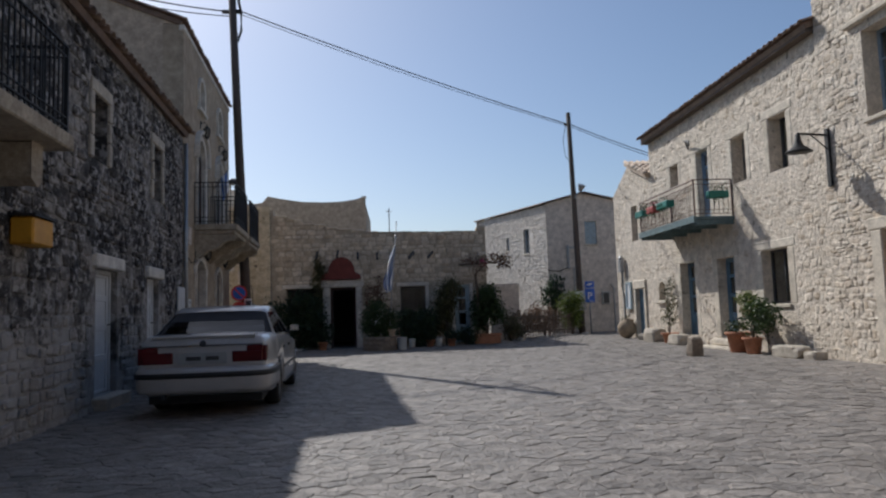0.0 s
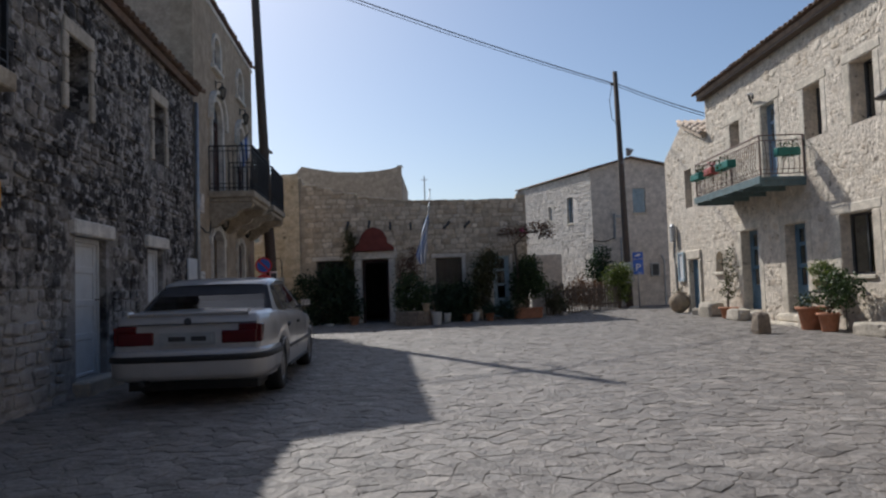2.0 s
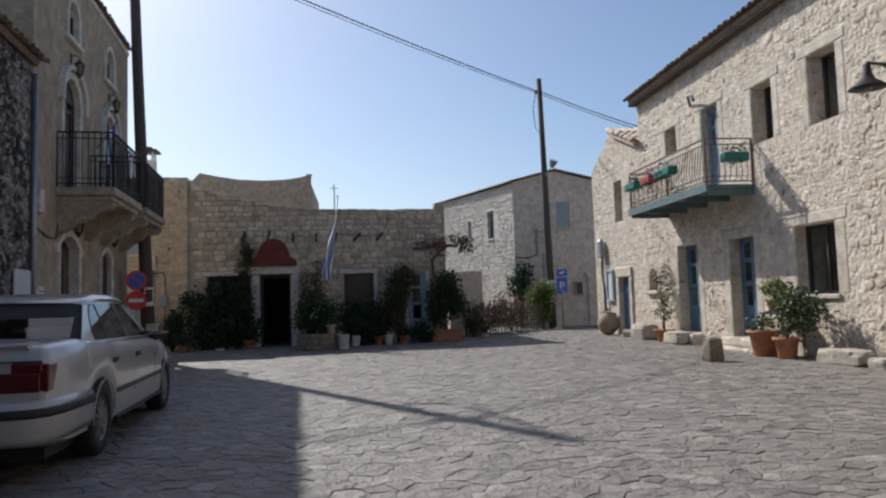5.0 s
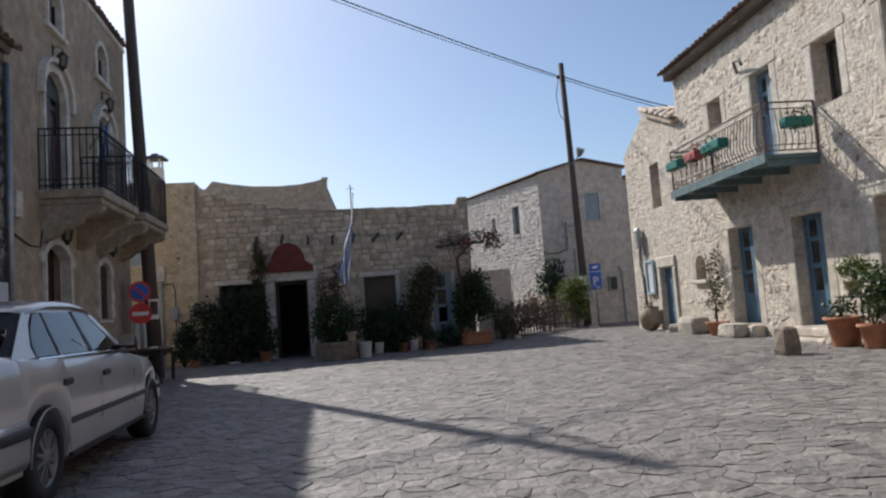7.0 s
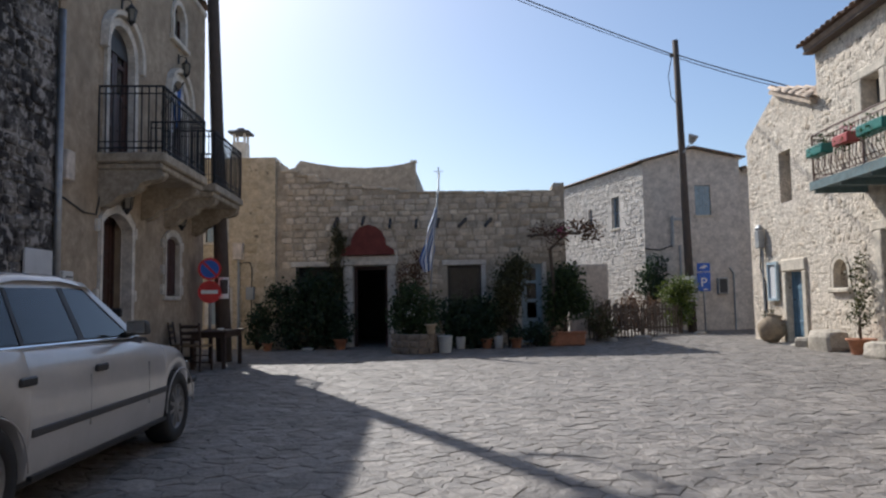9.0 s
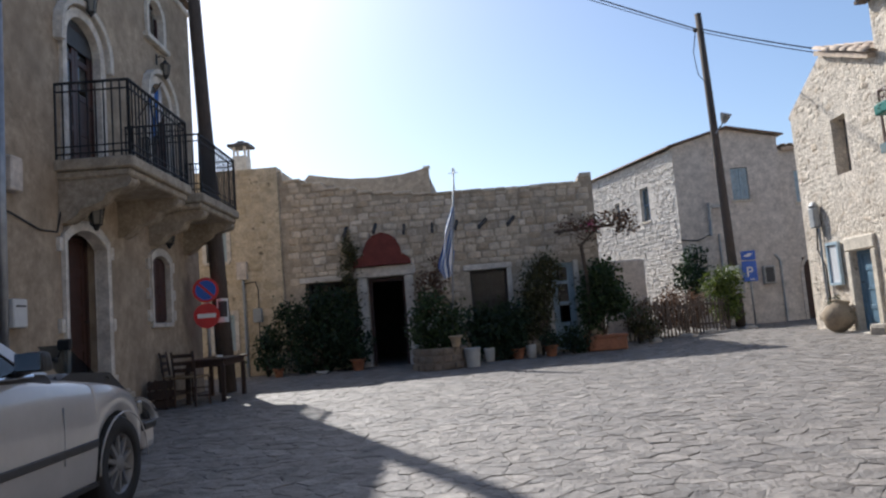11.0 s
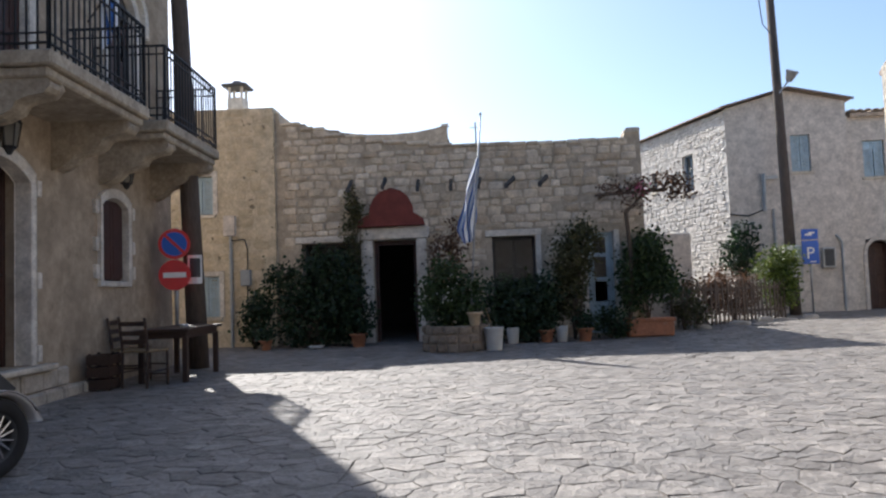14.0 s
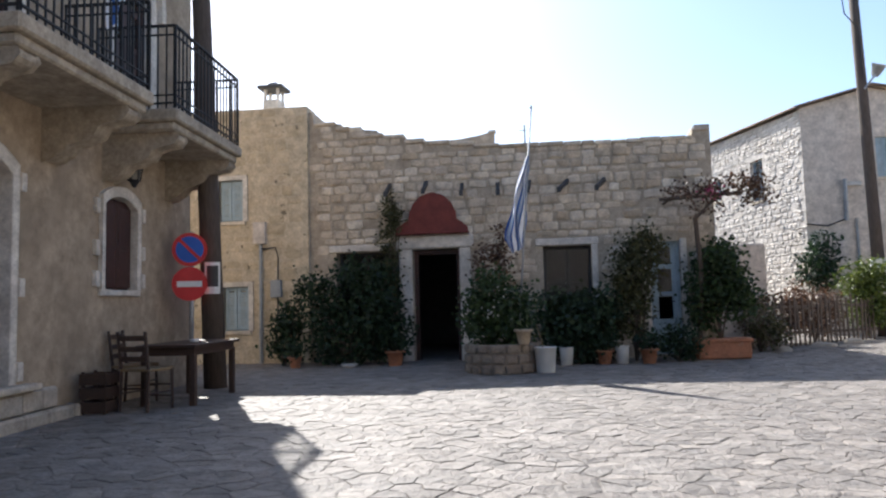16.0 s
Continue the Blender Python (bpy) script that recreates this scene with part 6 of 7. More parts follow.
part("nose", Shape().add([(-0.2, 0.2, 0.35), (0.2, 0.2, 0.35), (0.22, 0.2, 0.75), (-0.22, 0.2, 0.75), (-0.1, 0.62, 0.4), (0.1, 0.62, 0.4), (0.12, 0.5, 0.62), (-0.12, 0.5, 0.62), (-0.24, -0.35, 0.35), (0.24, -0.35, 0.35), (0.24, -0.35, 0.86), (-0.24, -0.35, 0.86)], [(4, 5, 6, 7), (0, 1, 5, 4), (1, 2, 6, 5), (2, 3, 7, 6), (3, 0, 4, 7), (0, 1, 9, 8), (1, 2, 10, 9), (2, 3, 11, 10), (3, 0, 8, 11), (8, 9, 10, 11)]), "car_white", trike, bevel=0.05, segments=2, smooth=True)
part("windscreen", Shape().add([(-0.22, 0.05, 0.82), (0.22, 0.05, 0.82), (0.16, -0.25, 1.12), (-0.16, -0.25, 1.12), (-0.22, 0.042, 0.82), (0.22, 0.042, 0.82), (0.16, -0.258, 1.12), (-0.16, -0.258, 1.12)], [(0, 1, 2, 3), (7, 6, 5, 4), (0, 1, 5, 4), (1, 2, 6, 5), (2, 3, 7, 6), (3, 0, 4, 7)]), "car_glass", trike)
part("seat", Shape().box((-0.17, -1.35, 0.72), (0.17, -0.5, 0.84)), "seat_black", trike, bevel=0.06, segments=2)
part("tail", Shape().box((-0.18, -1.58, 0.6), (0.18, -1.1, 0.74), 0.8), "car_white", trike, bevel=0.05, segments=2)
part("engine", Shape().box((-0.2, -1.1, 0.2), (0.2, 0.1, 0.5)), "dark_grey", trike, bevel=0.04)
part("swing_arm", Shape().tube([(0.15, -0.9, 0.35), (0.15, -1.35, 0.3)], 0.03, 6).tube([(-0.15, -0.9, 0.35), (-0.15, -1.35, 0.3)], 0.03, 6), "black_iron", trike)
part("handlebar", Shape().tube([(-0.42, -0.62, 0.98), (-0.3, -0.5, 1.0), (-0.1, -0.42, 0.95), (0.1, -0.42, 0.95), (0.3, -0.5, 1.0), (0.42, -0.62, 0.98)], 0.016, 8), "black_iron", trike)
part("head_lamp", Shape(pose(0, 0.56, 0.53, -80, 0, 0)).lathe([(0.09, 0), (0.08, 0.04), (0.04, 0.06)], 12), "lamp_glass", trike)


# ---- tavern table and chairs by the ochre house ----
def tavern_chair(at, turn, label):
    t = thing("tavern_chair", label, "chair", at, "chairs by the table", turn=turn)
    for x in (-0.19, 0.19):
        part("leg", Shape().tube([(x, 0.19, 0), (x, 0.18, 0.46)], 0.018, 6), "table_wood", t)
        part("back_post", Shape().tube([(x, -0.2, 0), (x, -0.18, 0.45), (x * 1.02, -0.24, 0.88)], 0.019, 6), "table_wood", t)
        part("stretcher", Shape().tube([(x, -0.19, 0.2), (x, 0.19, 0.2)], 0.011, 5), "table_wood", t)
    for z in (0.14, 0.27):
        part("stretcher", Shape().tube([(-0.19, 0.19, z), (0.19, 0.19, z)], 0.011, 5), "table_wood", t)
    for z in (0.58, 0.69, 0.81):
        part("back_slat", Shape().box((-0.19, -0.225 - (z - 0.58) * 0.1, z - 0.03), (0.19, -0.205 - (z - 0.58) * 0.1, z + 0.03)), "table_wood", t, bevel=0.006)
    part("seat", Shape().box((-0.21, -0.2, 0.44), (0.21, 0.21, 0.475)), "straw", t, "woven rush seat", bevel=0.012)
    return t


table = thing("wooden_table", "dark wooden tavern table beside the house wall", "table", (-3.36, 21.72, 0), turn=4.7)
part("tabletop", Shape().box((-0.36, -0.7, 0.67), (0.36, 0.72, 0.71)), "table_wood", table, bevel=0.008)
part("apron", Shape().box((-0.31, -0.62, 0.58), (0.31, 0.64, 0.67)), "table_wood", table)
for x in (-0.29, 0.29):
    for y in (-0.6, 0.62):
        part("leg", Shape().box((x - 0.035, y - 0.035, 0), (x + 0.035, y + 0.035, 0.6)), "table_wood", table, bevel=0.006)
tavern_chair((-3.42, 20.85, 0), -12, "dark ladder-back chair with a rush seat at the table")
tavern_chair((-3.88, 21.35, 0), -80, "dark ladder-back chair with a rush seat against the wall")
crate = thing("wooden_crate", "dark wooden crate standing against the house wall", "crate", (-3.84, 20.62, 0), turn=5)
for z in (0.02, 0.17, 0.32):
    part("slat", Shape().box((-0.15, -0.15, z), (0.15, -0.13, z + 0.12)).box((-0.15, 0.13, z), (0.15, 0.15, z + 0.12)).box((-0.15, -0.13, z), (-0.13, 0.13, z + 0.12)).box((0.13, -0.13, z), (0.15, 0.13, z + 0.12)), "table_wood", crate)
for x in (-0.12, 0.12):
    part("corner_post", Shape().box((x - 0.015, -0.13, 0), (x + 0.015, -0.11, 0.46)).box((x - 0.015, 0.11, 0), (x + 0.015, 0.13, 0.46)), "table_wood", crate)
jug = tagged(part("ashtray", Shape().lathe([(0.05, 0), (0.06, 0.04), (0.055, 0.04), (0.045, 0.01)], 12, (-3.25, 21.6, 0.781)), "sign_white", None, smooth=True), "small white dish on the wooden table", "dish")


# ---- plants ----
def pot_shape(r, h, rim=0.03):
    return [(r * 0.68, 0), (r * 0.72, 0.02), (r * 0.95, h * 0.86), (r + rim, h * 0.87), (r + rim, h), (r, h), (r * 0.92, h * 0.93)]


def potted(name, at, r, h, blobs, n, size, leaf, label, pot_mat="terracotta", seed=1, stem_tips=(), category="potted plant"):
    t = thing(name, label, category, at)
    p2 = part("pot", Shape().lathe(pot_shape(r, h), 22), pot_mat, t, smooth=True)
    part("soil", Shape().lathe([(r * 0.9, h * 0.9), (r * 0.5, h * 0.93)], 14), "soil", p2)
    stems(t, (0, 0, h * 0.9), stem_tips or [(b2[0], b2[1], b2[2]) for b2 in blobs], 0.016)
    leaves("crown", blobs, n, size, leaf, t, seed)
    return t


def bush(at, blobs, n, size, leaf, label, seed, r=0.03):
    t = thing("shrub", label, "shrub", at)
    stems(t, (0, 0, 0), [(b2[0], b2[1], b2[2]) for b2 in blobs] + [(b2[0] + b2[3] * 0.5, b2[1], b2[2] + b2[5] * 0.5) for b2 in blobs], r)
    leaves("crown", blobs, n, size, leaf, t, seed)
    return t


# along the taverna front
bush((-2.75, 26.55, 0), [(0, 0, 0.6, 0.75, 0.42, 0.6), (-0.45, 0.05, 1.15, 0.4, 0.35, 0.45), (0.55, 0.05, 1.3, 0.45, 0.35, 0.6), (0.75, 0.0, 0.7, 0.5, 0.4, 0.6), (0.2, 0.05, 1.65, 0.45, 0.3, 0.45), (-0.8, 0.05, 1.55, 0.22, 0.2, 0.3)], 7000, 0.085, "leaf_dark", "dense dark green shrub hiding the taverna window", 101)
bush((-4.0, 26.5, 0), [(0, 0, 0.55, 0.28, 0.25, 0.4), (0.15, 0.1, 0.95, 0.2, 0.18, 0.25)], 1300, 0.08, "leaf_dark", "small dark shrub by the cream wall", 102)
bush((-1.95, 26.85, 0), [(0, 0, 1.6, 0.16, 0.12, 0.5), (-0.05, 0.15, 2.4, 0.16, 0.1, 0.4), (-0.05, 0.22, 3.1, 0.13, 0.08, 0.35), (0.08, 0.22, 2.75, 0.15, 0.08, 0.3)], 1700, 0.06, "leaf_olive", "thin climbing vine beside the doorway", 103, 0.02)
bush((1.55, 26.2, 0), [(0, 0, 0.55, 0.6, 0.4, 0.5), (0.3, 0, 0.95, 0.4, 0.35, 0.35), (-0.4, 0, 0.8, 0.35, 0.3, 0.4)], 5200, 0.085, "leaf_dark", "rounded dark shrub under the taverna window", 104)
bush((2.6, 26.5, 0), [(0, 0, 1.6, 0.4, 0.3, 0.65), (-0.15, 0, 0.9, 0.38, 0.3, 0.5), (0.25, 0, 2.0, 0.3, 0.25, 0.4)], 4200, 0.07, "leaf_olive", "tall straggly olive-green shrub by the blue door", 105)
bush((3.3, 26.35, 0), [(0, 0, 0.35, 0.35, 0.25, 0.3)], 900, 0.07, "leaf_dark", "low dark plant by the blue door", 106)
bush((0.05, 26.6, 0), [(0, 0, 1.75, 0.3, 0.2, 0.5), (0.1, 0, 2.3, 0.25, 0.15, 0.3)], 800, 0.07, "leaf_dry", "thin reddish shrub against the taverna wall", 107)
trough = thing("planter_box", "long terracotta planter with a tall green shrub", "planter", (4.12, 26.75, 0))
part("trough", Shape().box((-0.46, -0.2, 0), (0.46, 0.2, 0.36)), "terracotta", trough, bevel=0.03)
part("rim", Shape().box((-0.49, -0.23, 0.3), (0.49, 0.23, 0.37)), "terracotta", trough, bevel=0.015)
stems(trough, (0, 0, 0.3), [(0.1, 0, 1.5), (-0.2, 0, 1.3), (0.25, 0.05, 1.2), (0.0, 0, 1.8)], 0.022)
leaves("crown", [(0, 0, 1.45, 0.5, 0.35, 0.5), (0.3, 0, 1.1, 0.35, 0.3, 0.4), (-0.25, 0, 0.9, 0.3, 0.25, 0.4), (0.05, 0, 1.85, 0.32, 0.25, 0.25)], 5200, 0.075, "leaf_mid", trough, 108)
# pergola vine by the corner
pergola = thing("vine_pergola", "rough wooden pergola with a thin climbing vine", "pergola", (0, 0, 0))
part("beam", Shape().tube([(3.1, 26.3, 2.86), (4.0, 26.3, 2.9), (4.5, 26.3, 2.92)], 0.035, 6), "bark", pergola)
part("beam", Shape().tube([(4.2, 27.2, 2.92), (4.2, 26.1, 2.92)], 0.03, 6), "bark", pergola)
part("beam", Shape().tube([(3.3, 27.2, 2.9), (3.3, 26.1, 2.88)], 0.03, 6), "bark", pergola)
part("post", Shape().tube([(3.75, 26.85, 0.0), (3.8, 26.6, 1.6), (3.7, 26.35, 2.5), (4.1, 26.3, 2.9)], 0.045, 7), "bark", pergola)
leaves("vine", [(3.5, 26.3, 3.0, 0.5, 0.3, 0.1), (4.3, 26.3, 3.05, 0.45, 0.3, 0.14), (4.75, 26.3, 2.95, 0.25, 0.25, 0.3), (3.9, 26.4, 2.7, 0.35, 0.2, 0.2)], 1300, 0.06, "leaf_dry", pergola, 109)
leaves("blossom", [(3.95, 26.25, 2.98, 0.12, 0.1, 0.06)], 70, 0.05, "flower_pink", pergola, 110)

# stone planter with the flag
planter = thing("stone_planter", "low rubble stone planter filled with green plants", "planter", (0, 0.25, 0))
pb = part("wall", Shape().lathe([(0.56, -0.05), (0.56, 0.45), (0.42, 0.45), (0.42, 0.3)], 28, (0.3, 24.6, 0), caps=False), "planter_stone", planter)
part("soil", Shape().lathe([(0.43, 0.3), (0.43, 0.39), (0.2, 0.41)], 20, (0.3, 24.6, 0)), "soil", planter)
r5 = random.Random(81)
for row in range(3):
    a5 = r5.uniform(0, 0.3)
    while a5 < 6.2:
        w5 = min(r5.uniform(0.26, 0.46), 6.45 - a5)
        c5 = a5 + w5 / 2
        m5 = along((0.3 + 0.555 * math.cos(c5), 24.6 + 0.555 * math.sin(c5), 0.075 + 0.155 * row), (math.sin(c5), -math.cos(c5), 0), (math.cos(c5), math.sin(c5), 0))
        ob = new("stone", stone_mesh(r5.randrange(len(STONES)), "planter_stone", False))
        ob.parent = pb
        ob.matrix_basis = m5 @ Matrix.LocRotScale(None, Euler((0, r5.uniform(-0.08, 0.08), 0)), (w5 * 0.55, r5.uniform(0.025, 0.05), r5.uniform(0.13, 0.16)))
        a5 += w5
leaves("foliage", [(0.0, 24.55, 0.85, 0.3, 0.3, 0.45), (0.45, 24.55, 0.75, 0.32, 0.3, 0.4), (0.2, 24.6, 1.25, 0.28, 0.25, 0.35), (0.6, 24.55, 1.05, 0.2, 0.2, 0.3)], 3600, 0.075, "leaf_mid", planter, 111)
leaves("blossom", [(0.3, 24.4, 1.1, 0.3, 0.2, 0.3)], 40, 0.05, "flower_white", planter, 112)
small_pot = tagged(part("flower_pot", Shape().lathe(pot_shape(0.12, 0.22), 16, (0.68, 24.37, 0.532)), "pale_clay", None, smooth=True), "pale clay flower pot on the planter wall", "flower pot")
flag_thing = thing("flagpole", "striped blue and white flag hanging on a leaning pole", "flag", (0.58, 24.75, 0.38))
part("pole", Shape().tube([(0, 0, 0), (0.155, 0, 1.9), (0.33, 0, 3.85)], 0.016, 8), "galvanised", flag_thing, smooth=True)
part("finial", Shape().lathe([(0.012, 0), (0.028, 0.03), (0.012, 0.07)], 8, (0.33, 0, 3.84)), "galvanised", flag_thing, smooth=True)
FW, FH = 9, 18
for colour, pick in (("flag_blue", 0), ("flag_white", 1)):
    for j in range(pick, FW, 2):
        vs = []
        for i in range(FH + 1):
            f = i / FH
            for e in (0, 1):
                g2 = (j + e + (-0.2 if (j + e) % 2 else 0.12)) / FW
                z = 3.1 - 1.5 * f - 0.1 * g2
                wide = 0.08 + 0.26 * math.sin(math.pi * 0.5 * min(1, f * 1.25)) ** 2 - 0.16 * max(0, f - 0.82) / 0.18 + 0.03 * math.sin(7 * f)
                x = 0.084 * z - 0.02 - wide * g2 + 0.03 + 0.02 * math.sin(11 * f + g2 * 9)
                y = 0.09 * math.sin(g2 * 14.0 + f * 2.5) * (0.5 + 0.5 * f)
                vs.append((x, y, z))
        s2 = Shape().add(vs, [(2 * i, 2 * i + 1, 2 * i + 3, 2 * i + 2) for i in range(FH)])
        part("cloth_stripe", s2, colour, flag_thing, smooth=True)
pail = thing("bucket", "white plastic bucket with a stick in it", "bucket", (1.0, 24.55, 0))
part("shell", Shape().lathe([(0.135, 0), (0.14, 0.01), (0.17, 0.38), (0.18, 0.385), (0.18, 0.4), (0.165, 0.4), (0.13, 0.03)], 22), "white_plastic", pail, smooth=True)
part("stick", Shape().tube([(0.05, 0, 0.04), (-0.12, 0.0, 0.75)], 0.01, 6), "straw", pail)
tub = thing("bucket", "pale plastic pot beside the taverna shrubs", "bucket", (2.3, 25.95, 0))
part("shell", Shape().lathe([(0.1, 0), (0.12, 0.3), (0.125, 0.31), (0.11, 0.31), (0.09, 0.03)], 18), "white_plastic", tub, smooth=True)
tub2 = copy_thing(tub, pose(1.35, 25.8, ground_z(1.35)))
dish = tagged(part("bowl", Shape().lathe([(0.08, 0), (0.16, 0.06), (0.155, 0.065), (0.07, 0.015)], 16, (-2.55, 25.95, 0.07)), "white_plastic", None, smooth=True), "shallow white bowl on the paving", "bowl")
for x, y, q in ((-1.75, 26.2, 0.16), (-3.6, 26.0, 0.12), (2.0, 25.95, 0.14), (2.75, 26.0, 0.15)):
    potted("potted_plant", (x, y, 0), q, q * 1.7, [(0, 0, q * 2.6, q * 1.3, q * 1.3, q)], 350, 0.06, "leaf_dark", "small terracotta pot with dark leaves by the taverna", seed=int(x * 10) + 200)

# ---- fence, scrub and bushes before the gabled house ----
fence = thing("picket_fence", "weathered thin wooden picket fence", "fence", (0, 0, 0.03))
FA, FB = Vector((5.0, 28.7, 0)), Vector((8.3, 30.55, 0))
FD = (FB - FA).normalized()
FL = (FB - FA).length
fm = along(FA, FD, (FD.y, -FD.x, 0))
for z in (0.25, 0.8):
    part("rail", Shape(fm).box((0, 0.0, z), (FL, 0.03, z + 0.06)), "fence_wood", fence)
rf = random.Random(8)
for k in range(int(FL / 0.13)):
    x = 0.05 + k * 0.13 + rf.uniform(-0.02, 0.02)
    hgt = rf.uniform(0.9, 1.08)
    part("picket", Shape(fm @ pose(x, 0.03, 0, 0, rf.uniform(-3, 3), 0)).box((-0.025, 0, 0), (0.025, 0.02, hgt)).box((-0.025, 0, hgt), (0.025, 0.02, hgt + 0.04), 0.3), "fence_wood", fence)
bush((5.9, 29.9, 0), [(0, 0, 0.6, 0.7, 0.5, 0.5), (0.6, 0.2, 0.7, 0.5, 0.4, 0.45)], 2200, 0.07, "leaf_dry", "dry brown shrub behind the fence", 120)
bush((7.0, 30.5, 0), [(0, 0, 0.7, 0.6, 0.4, 0.55), (-0.3, 0, 1.1, 0.25, 0.25, 0.25)], 1900, 0.07, "leaf_dry", "dry brown shrub behind the fence", 121)
bush((5.2, 28.3, 0), [(0, 0, 0.7, 0.35, 0.3, 0.5), (0.2, 0, 0.35, 0.4, 0.3, 0.3)], 1300, 0.06, "leaf_olive", "thin grey-green shrub at the taverna corner", 122)
leaves_ob = bush((8.25, 30.75, 0), [(0, 0, 0.8, 0.4, 0.35, 0.55), (0.1, 0, 1.4, 0.38, 0.3, 0.35), (-0.3, 0, 1.3, 0.28, 0.25, 0.3)], 2700, 0.085, "leaf_bright", "bright yellow-green shrub at the foot of the pole", 123)
bush((7.85, 32.3, 0), [(0, 0, 1.7, 0.45, 0.3, 0.6), (0.1, 0, 2.2, 0.3, 0.2, 0.35)], 1300, 0.1, "leaf_dark", "dark leafy shrub against the gable", 124)
for x, y, a, b2, c2 in ((5.6, 28.2, 0.2, 0.14, 0.1), (6.6, 28.9, 0.25, 0.16, 0.09), (7.4, 29.5, 0.18, 0.14, 0.1), (8.6, 29.9, 0.3, 0.2, 0.1)):
    s = Shape(pose(x, y, ground_z(x) - 0.01, 0, 0, x * 50))
    s.add([(p3[0] * 2 * a, p3[2] * 2 * b2, p3[1] * c2) for p3 in STONES[int(x * 3) % 14][0]], STONES[int(x * 3) % 14][1])
    tagged(part("rock", s, "loose_stone", None, smooth=True), "pale rock lying along the fence", "rock")

# ---- along the right-hand houses ----
def boulder(at, size, turn, label, k=0, material="loose_stone"):
    s = Shape(pose(at[0], at[1], ground_z(at[0]) - 0.01, 0, 0, turn))
    r3 = random.Random(k)
    n = 12
    vs = []
    prof = [(0.92, 0.0), (1.0, 0.2), (0.99, 0.66), (0.9, 0.93), (0.55, 1.0)]
    for q, z in prof:
        for i in range(n):
            a = 2 * math.pi * i / n
            e = 0.4
            x = math.copysign(abs(math.cos(a)) ** e, math.cos(a)) * q * r3.uniform(0.86, 1.05)
            y = math.copysign(abs(math.sin(a)) ** e, math.sin(a)) * q * r3.uniform(0.86, 1.05)
            vs.append((x * size[0] / 2, y * size[1] / 2, z * size[2] * r3.uniform(0.95, 1.04)))
    s.add(vs, [(j * n + i, j * n + (i + 1) % n, (j + 1) * n + (i + 1) % n, (j + 1) * n + i) for j in range(4) for i in range(n)] + [tuple(range(48, 60)), tuple(range(12))[::-1]])
    return tagged(part("stone_block", s, material, None), label, "stone")


boulder((8.82, 22.62, 0), (0.55, 0.85, 0.43), 4, "large rounded pale boulder against the cottage", 1)
boulder((8.75, 20.55, 0), (0.5, 0.75, 0.3), 6, "rounded pale boulder beside the blue door", 2)
boulder((7.41, 16.45, 0), (0.3, 0.3, 0.42), 12, "upright rough brown stone block standing in the square", 3, "brown_stone")
boulder((8.75, 17.2, 0), (0.34, 0.4, 0.27), 5, "square pale stone beside the step", 4)
boulder((8.75, 14.95, 0), (0.45, 0.95, 0.25), 3, "long flat-topped pale stone along the wall", 5)
boulder((8.8, 14.2, 0), (0.34, 0.4, 0.17), 3, "small pale stone along the wall", 6)
boulder((8.9, 23.85, 0), (0.35, 0.35, 0.22), 40, "small pale stone by the cottage door", 7)
jar = thing("clay_jar", "big-bellied brown clay jar leaning by the cottage", "jar", (8.72, 25.25, 0))
part("belly", Shape(pose(0, 0, 0.02, 0, 14, 0)).lathe([(0.1, 0), (0.2, 0.06), (0.31, 0.24), (0.33, 0.36), (0.27, 0.5), (0.17, 0.58), (0.15, 0.62), (0.19, 0.66), (0.18, 0.67), (0.13, 0.62)], 24), "old_clay", jar, smooth=True)
part("lug", Shape(pose(0, 0, 0.02, 0, 14, 0)).tube([(0.1, -0.28, 0.44), (0.14, -0.34, 0.52), (0.1, -0.22, 0.57)], 0.02, 6), "old_clay", jar, smooth=True)
tagged(leaves("weed", [(0.02, -0.02, 0.68, 0.1, 0.1, 0.05)], 60, 0.05, "leaf_olive", jar, 130), kind="stuff")
potted("potted_plant", (8.85, 21.5, 0), 0.23, 0.3, [(0.0, 0.05, 0.75, 0.16, 0.2, 0.3), (0.12, 0.15, 1.25, 0.14, 0.22, 0.35), (0.15, 0.3, 1.75, 0.1, 0.25, 0.22)], 700, 0.055, "leaf_olive", "thin climbing plant in a red clay pot", seed=131)
potted("potted_plant", (8.62, 16.85, 0), 0.27, 0.46, [(0, 0, 0.56, 0.2, 0.22, 0.1)], 300, 0.055, "leaf_mid", "large terracotta pot with low green leaves", seed=132)
bushy = potted("potted_plant", (8.62, 16.2, 0), 0.2, 0.36, [(0, -0.05, 0.6, 0.18, 0.24, 0.18), (0.05, -0.15, 0.95, 0.18, 0.26, 0.26), (0.1, -0.45, 0.8, 0.2, 0.26, 0.3), (0.1, 0.1, 1.1, 0.1, 0.14, 0.2)], 1500, 0.06, "leaf_mid", "large terracotta pot with a bushy green plant", seed=133)
leaves("young_leaves", [(0, -0.05, 0.9, 0.28, 0.32, 0.3)], 90, 0.06, "leaf_bright", bushy, 134)
stand = thing("iron_plant_stand", "black iron stand with a clipped ball plant in a pale urn", "plant stand", (8.93, 16.75, 0))
part("table_plate", Shape().box((-0.24, -0.35, 0.74), (0.2, 0.35, 0.77)), "black_iron", stand)
for x in (-0.2, 0.16):
    for y in (-0.31, 0.31):
        part("leg", Shape().tube([(x, y, 0), (x, y, 0.74)], 0.012, 6), "black_iron", stand)
urn = potted("potted_plant", (8.88, 16.9, 0.772), 0.14, 0.24, [(0, 0, 0.42, 0.19, 0.19, 0.15)], 900, 0.04, "leaf_bright", "clipped ball-shaped plant in a pale clay pot", "pale_clay", 135)

# ---- rubble laid on the walls ----
for job in LATER:
    lay_rubble(*job)

# ---- flagstones ----
import functools

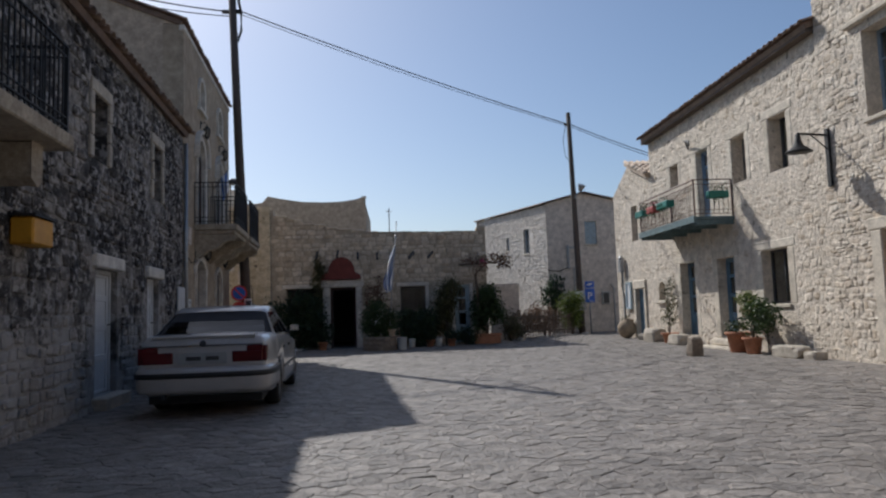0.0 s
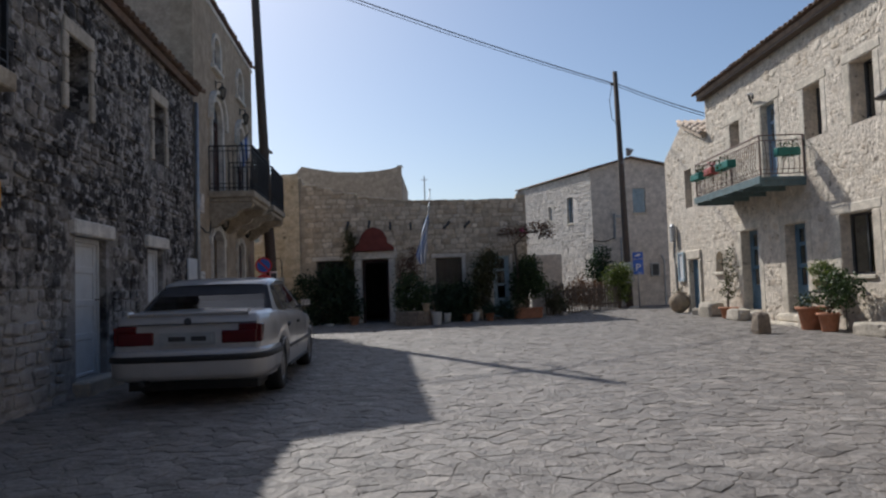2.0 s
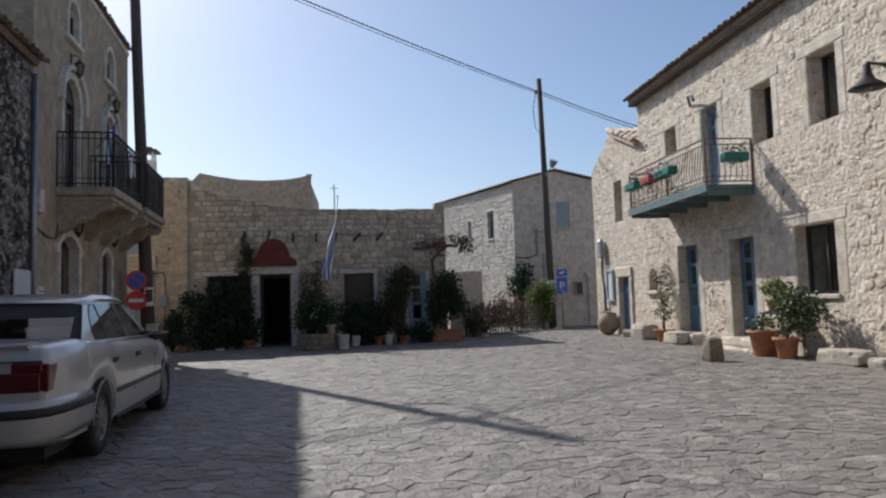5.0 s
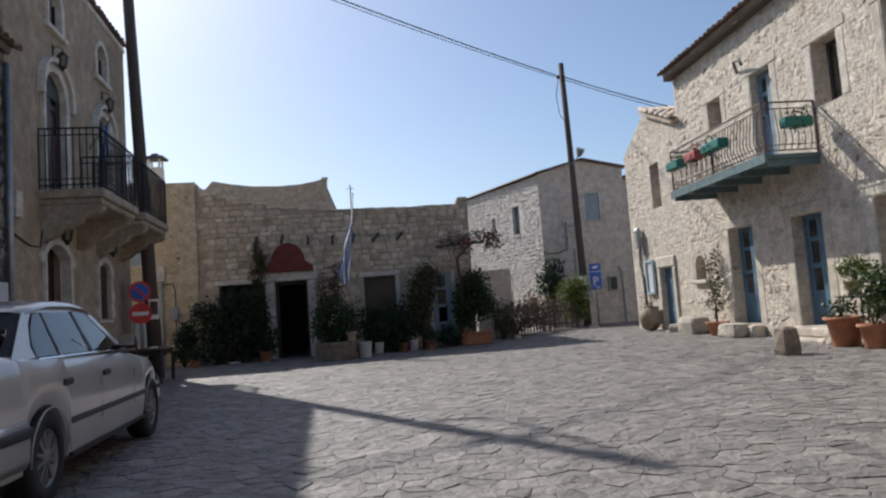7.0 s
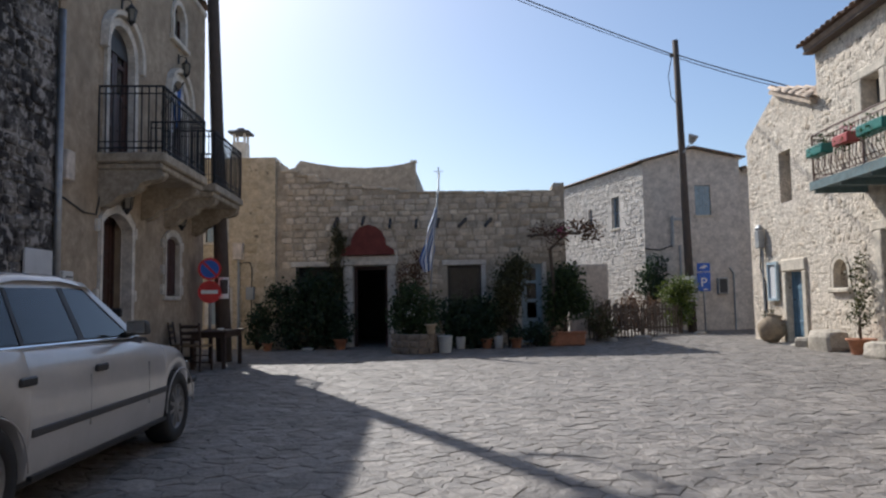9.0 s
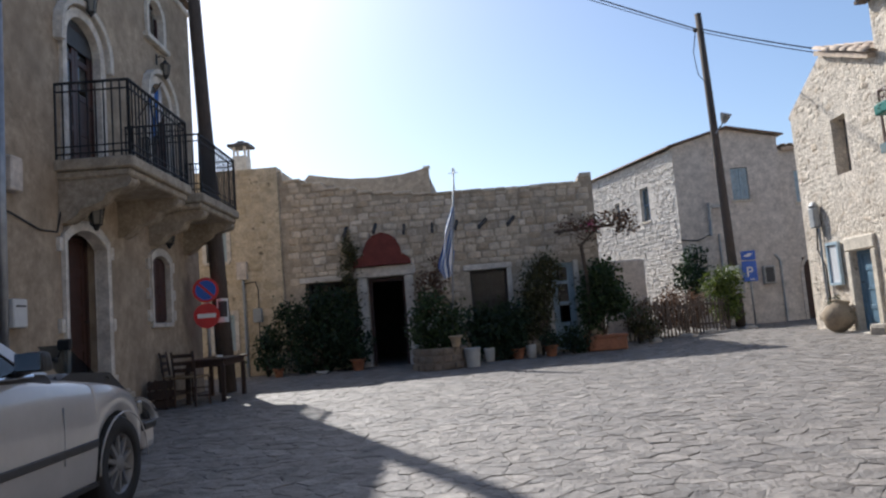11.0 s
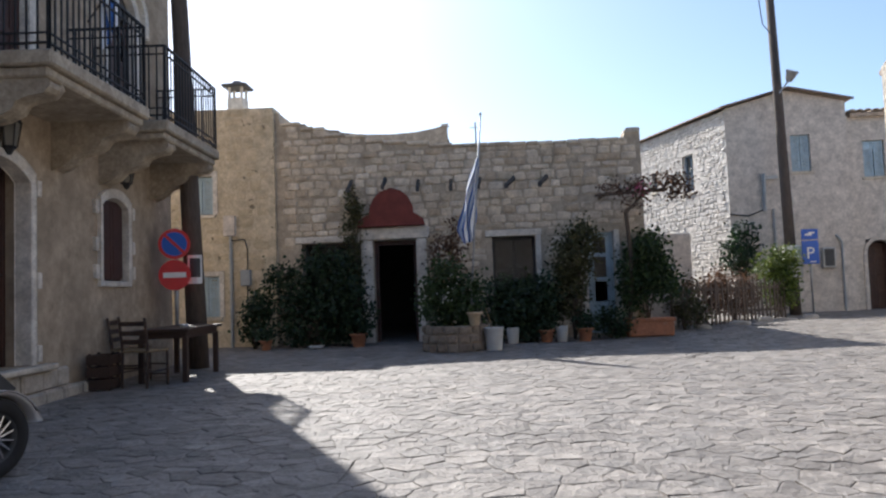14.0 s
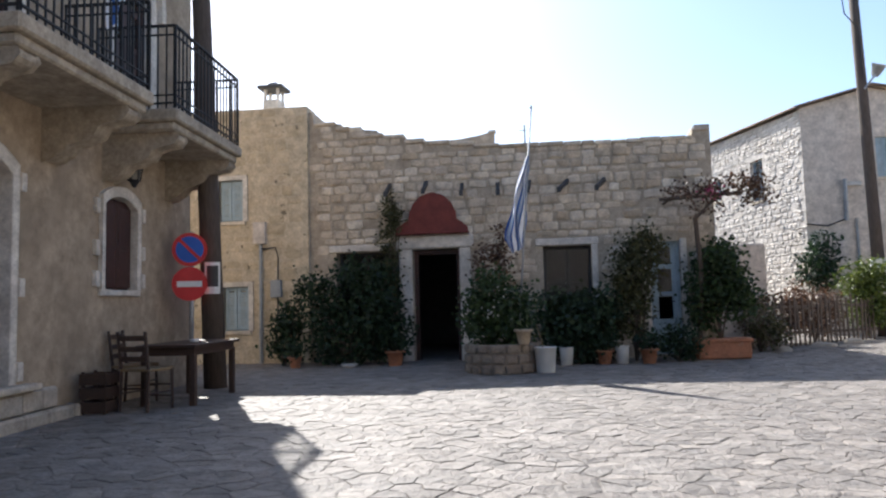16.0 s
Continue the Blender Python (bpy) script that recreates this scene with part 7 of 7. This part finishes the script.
rg = random.Random(3)
STEP_X, STEP_Y = 0.21, 0.155


@functools.lru_cache(maxsize=None)
def seed_at(i, j):
    """Middle of the flag in cell (i, j), or nothing where a neighbour takes the room."""
    r = random.Random(i * 7919 + j * 104729)
    if r.random() < 0.05:
        return None
    return (i + 0.5 * (j % 2) + r.uniform(-0.36, 0.36)) * STEP_X, (j + r.uniform(-0.36, 0.36)) * STEP_Y


def flag(i, j):
    """Corners of the irregular flag round the middle of cell (i, j)."""
    c = seed_at(i, j)
    if c is None:
        return None
    poly = [(c[0] - 0.6, c[1] - 0.5), (c[0] + 0.6, c[1] - 0.5), (c[0] + 0.6, c[1] + 0.5), (c[0] - 0.6, c[1] + 0.5)]
    for dj in (0, -1, 1, -2, 2):
        for di in (-1, 1, 0, -2, 2):
            o = seed_at(i + di, j + dj) if di or dj else None
            if o is None:
                continue
            nx, ny = o[0] - c[0], o[1] - c[1]
            k = (nx * (o[0] + c[0]) + ny * (o[1] + c[1])) / 2
            side = [x * nx + y * ny - k for x, y in poly]
            if max(side) <= 0:
                continue
            cut = []
            for q in range(len(poly)):
                p0, p1, s0, s1 = poly[q - 1], poly[q], side[q - 1], side[q]
                if (s0 > 0) != (s1 > 0):
                    f = s0 / (s0 - s1)
                    cut.append((p0[0] + (p1[0] - p0[0]) * f, p0[1] + (p1[1] - p0[1]) * f))
                if s1 <= 0:
                    cut.append(p1)
            poly = cut
    out = [q for n, q in enumerate(poly) if math.hypot(q[0] - poly[n - 1][0], q[1] - poly[n - 1][1]) > 0.02]
    return out if len(out) > 2 else None


def flag_geometry(pts, r):
    n = len(pts)
    cx, cy = sum(q[0] for q in pts) / n, sum(q[1] for q in pts) / n
    h, tx, ty = r.uniform(-0.001, 0.005), r.uniform(-0.028, 0.028), r.uniform(-0.03, 0.03)

    def ring(inset, z):
        out = []
        for x, y in pts:
            d = math.hypot(x - cx, y - cy)
            q = max(0.3, (d - inset) / d)
            out.append(((x - cx) * q, (y - cy) * q, z + h + ((x - cx) * tx + (y - cy) * ty) * q))
        return out

    vs = ring(0.002, -0.03) + ring(0.004, -0.003) + ring(0.014, 0.0)
    fs = [(k, (k + 1) % n, n + (k + 1) % n, n + k) for k in range(n)] + [(n + k, n + (k + 1) % n, 2 * n + (k + 1) % n, 2 * n + k) for k in range(n)] + [tuple(range(2 * n, 3 * n))]
    return (cx, cy), vs, fs


flags = []
for j in range(int(-3 / STEP_Y), int(33 / STEP_Y)):
    for i in range(int(-7.5 / STEP_X), int(14 / STEP_X)):
        pts = flag(i, j)
        if not pts:
            continue
        x, y = pts[0]
        wall_x = -2.416 - 0.082 * y
        if not (-7.0 < x < 13.0):
            continue
        if (y < 23.7 and x < wall_x - 0.3) or (x > 9.3 and y < 27.2) or (y > 27.4 and x < 4.5) or y > 32.8:
            continue
        flags.append((abs(x - 2.0) * 1.2 + abs(y - 6.5), pts))
flags.sort(key=lambda q: q[0])
vs_all, fs_all, k = [], [], 0
for n, (_, pts) in enumerate(flags):
    (cx, cy), vs, fs = flag_geometry(pts, rg)
    if n < 300:
        me = bpy.data.meshes.new("flagstone")
        me.from_pydata(vs, [], fs)
        me.materials.append(MATS["flagstone"])
        ob = new("flagstone", me)
        ob.parent = ground
        ob.location = (cx, cy, ground_z(cx))
    else:
        vs_all += [(x + cx, y + cy, z + ground_z(cx)) for x, y, z in vs]
        fs_all += [tuple(q + k for q in f) for f in fs]
        k += len(vs)
me = bpy.data.meshes.new("paving")
me.from_pydata(vs_all, [], fs_all)
me.materials.append(MATS["flagstone"])
ob = tagged(new("paving", me), kind="stuff")
ob.parent = ground
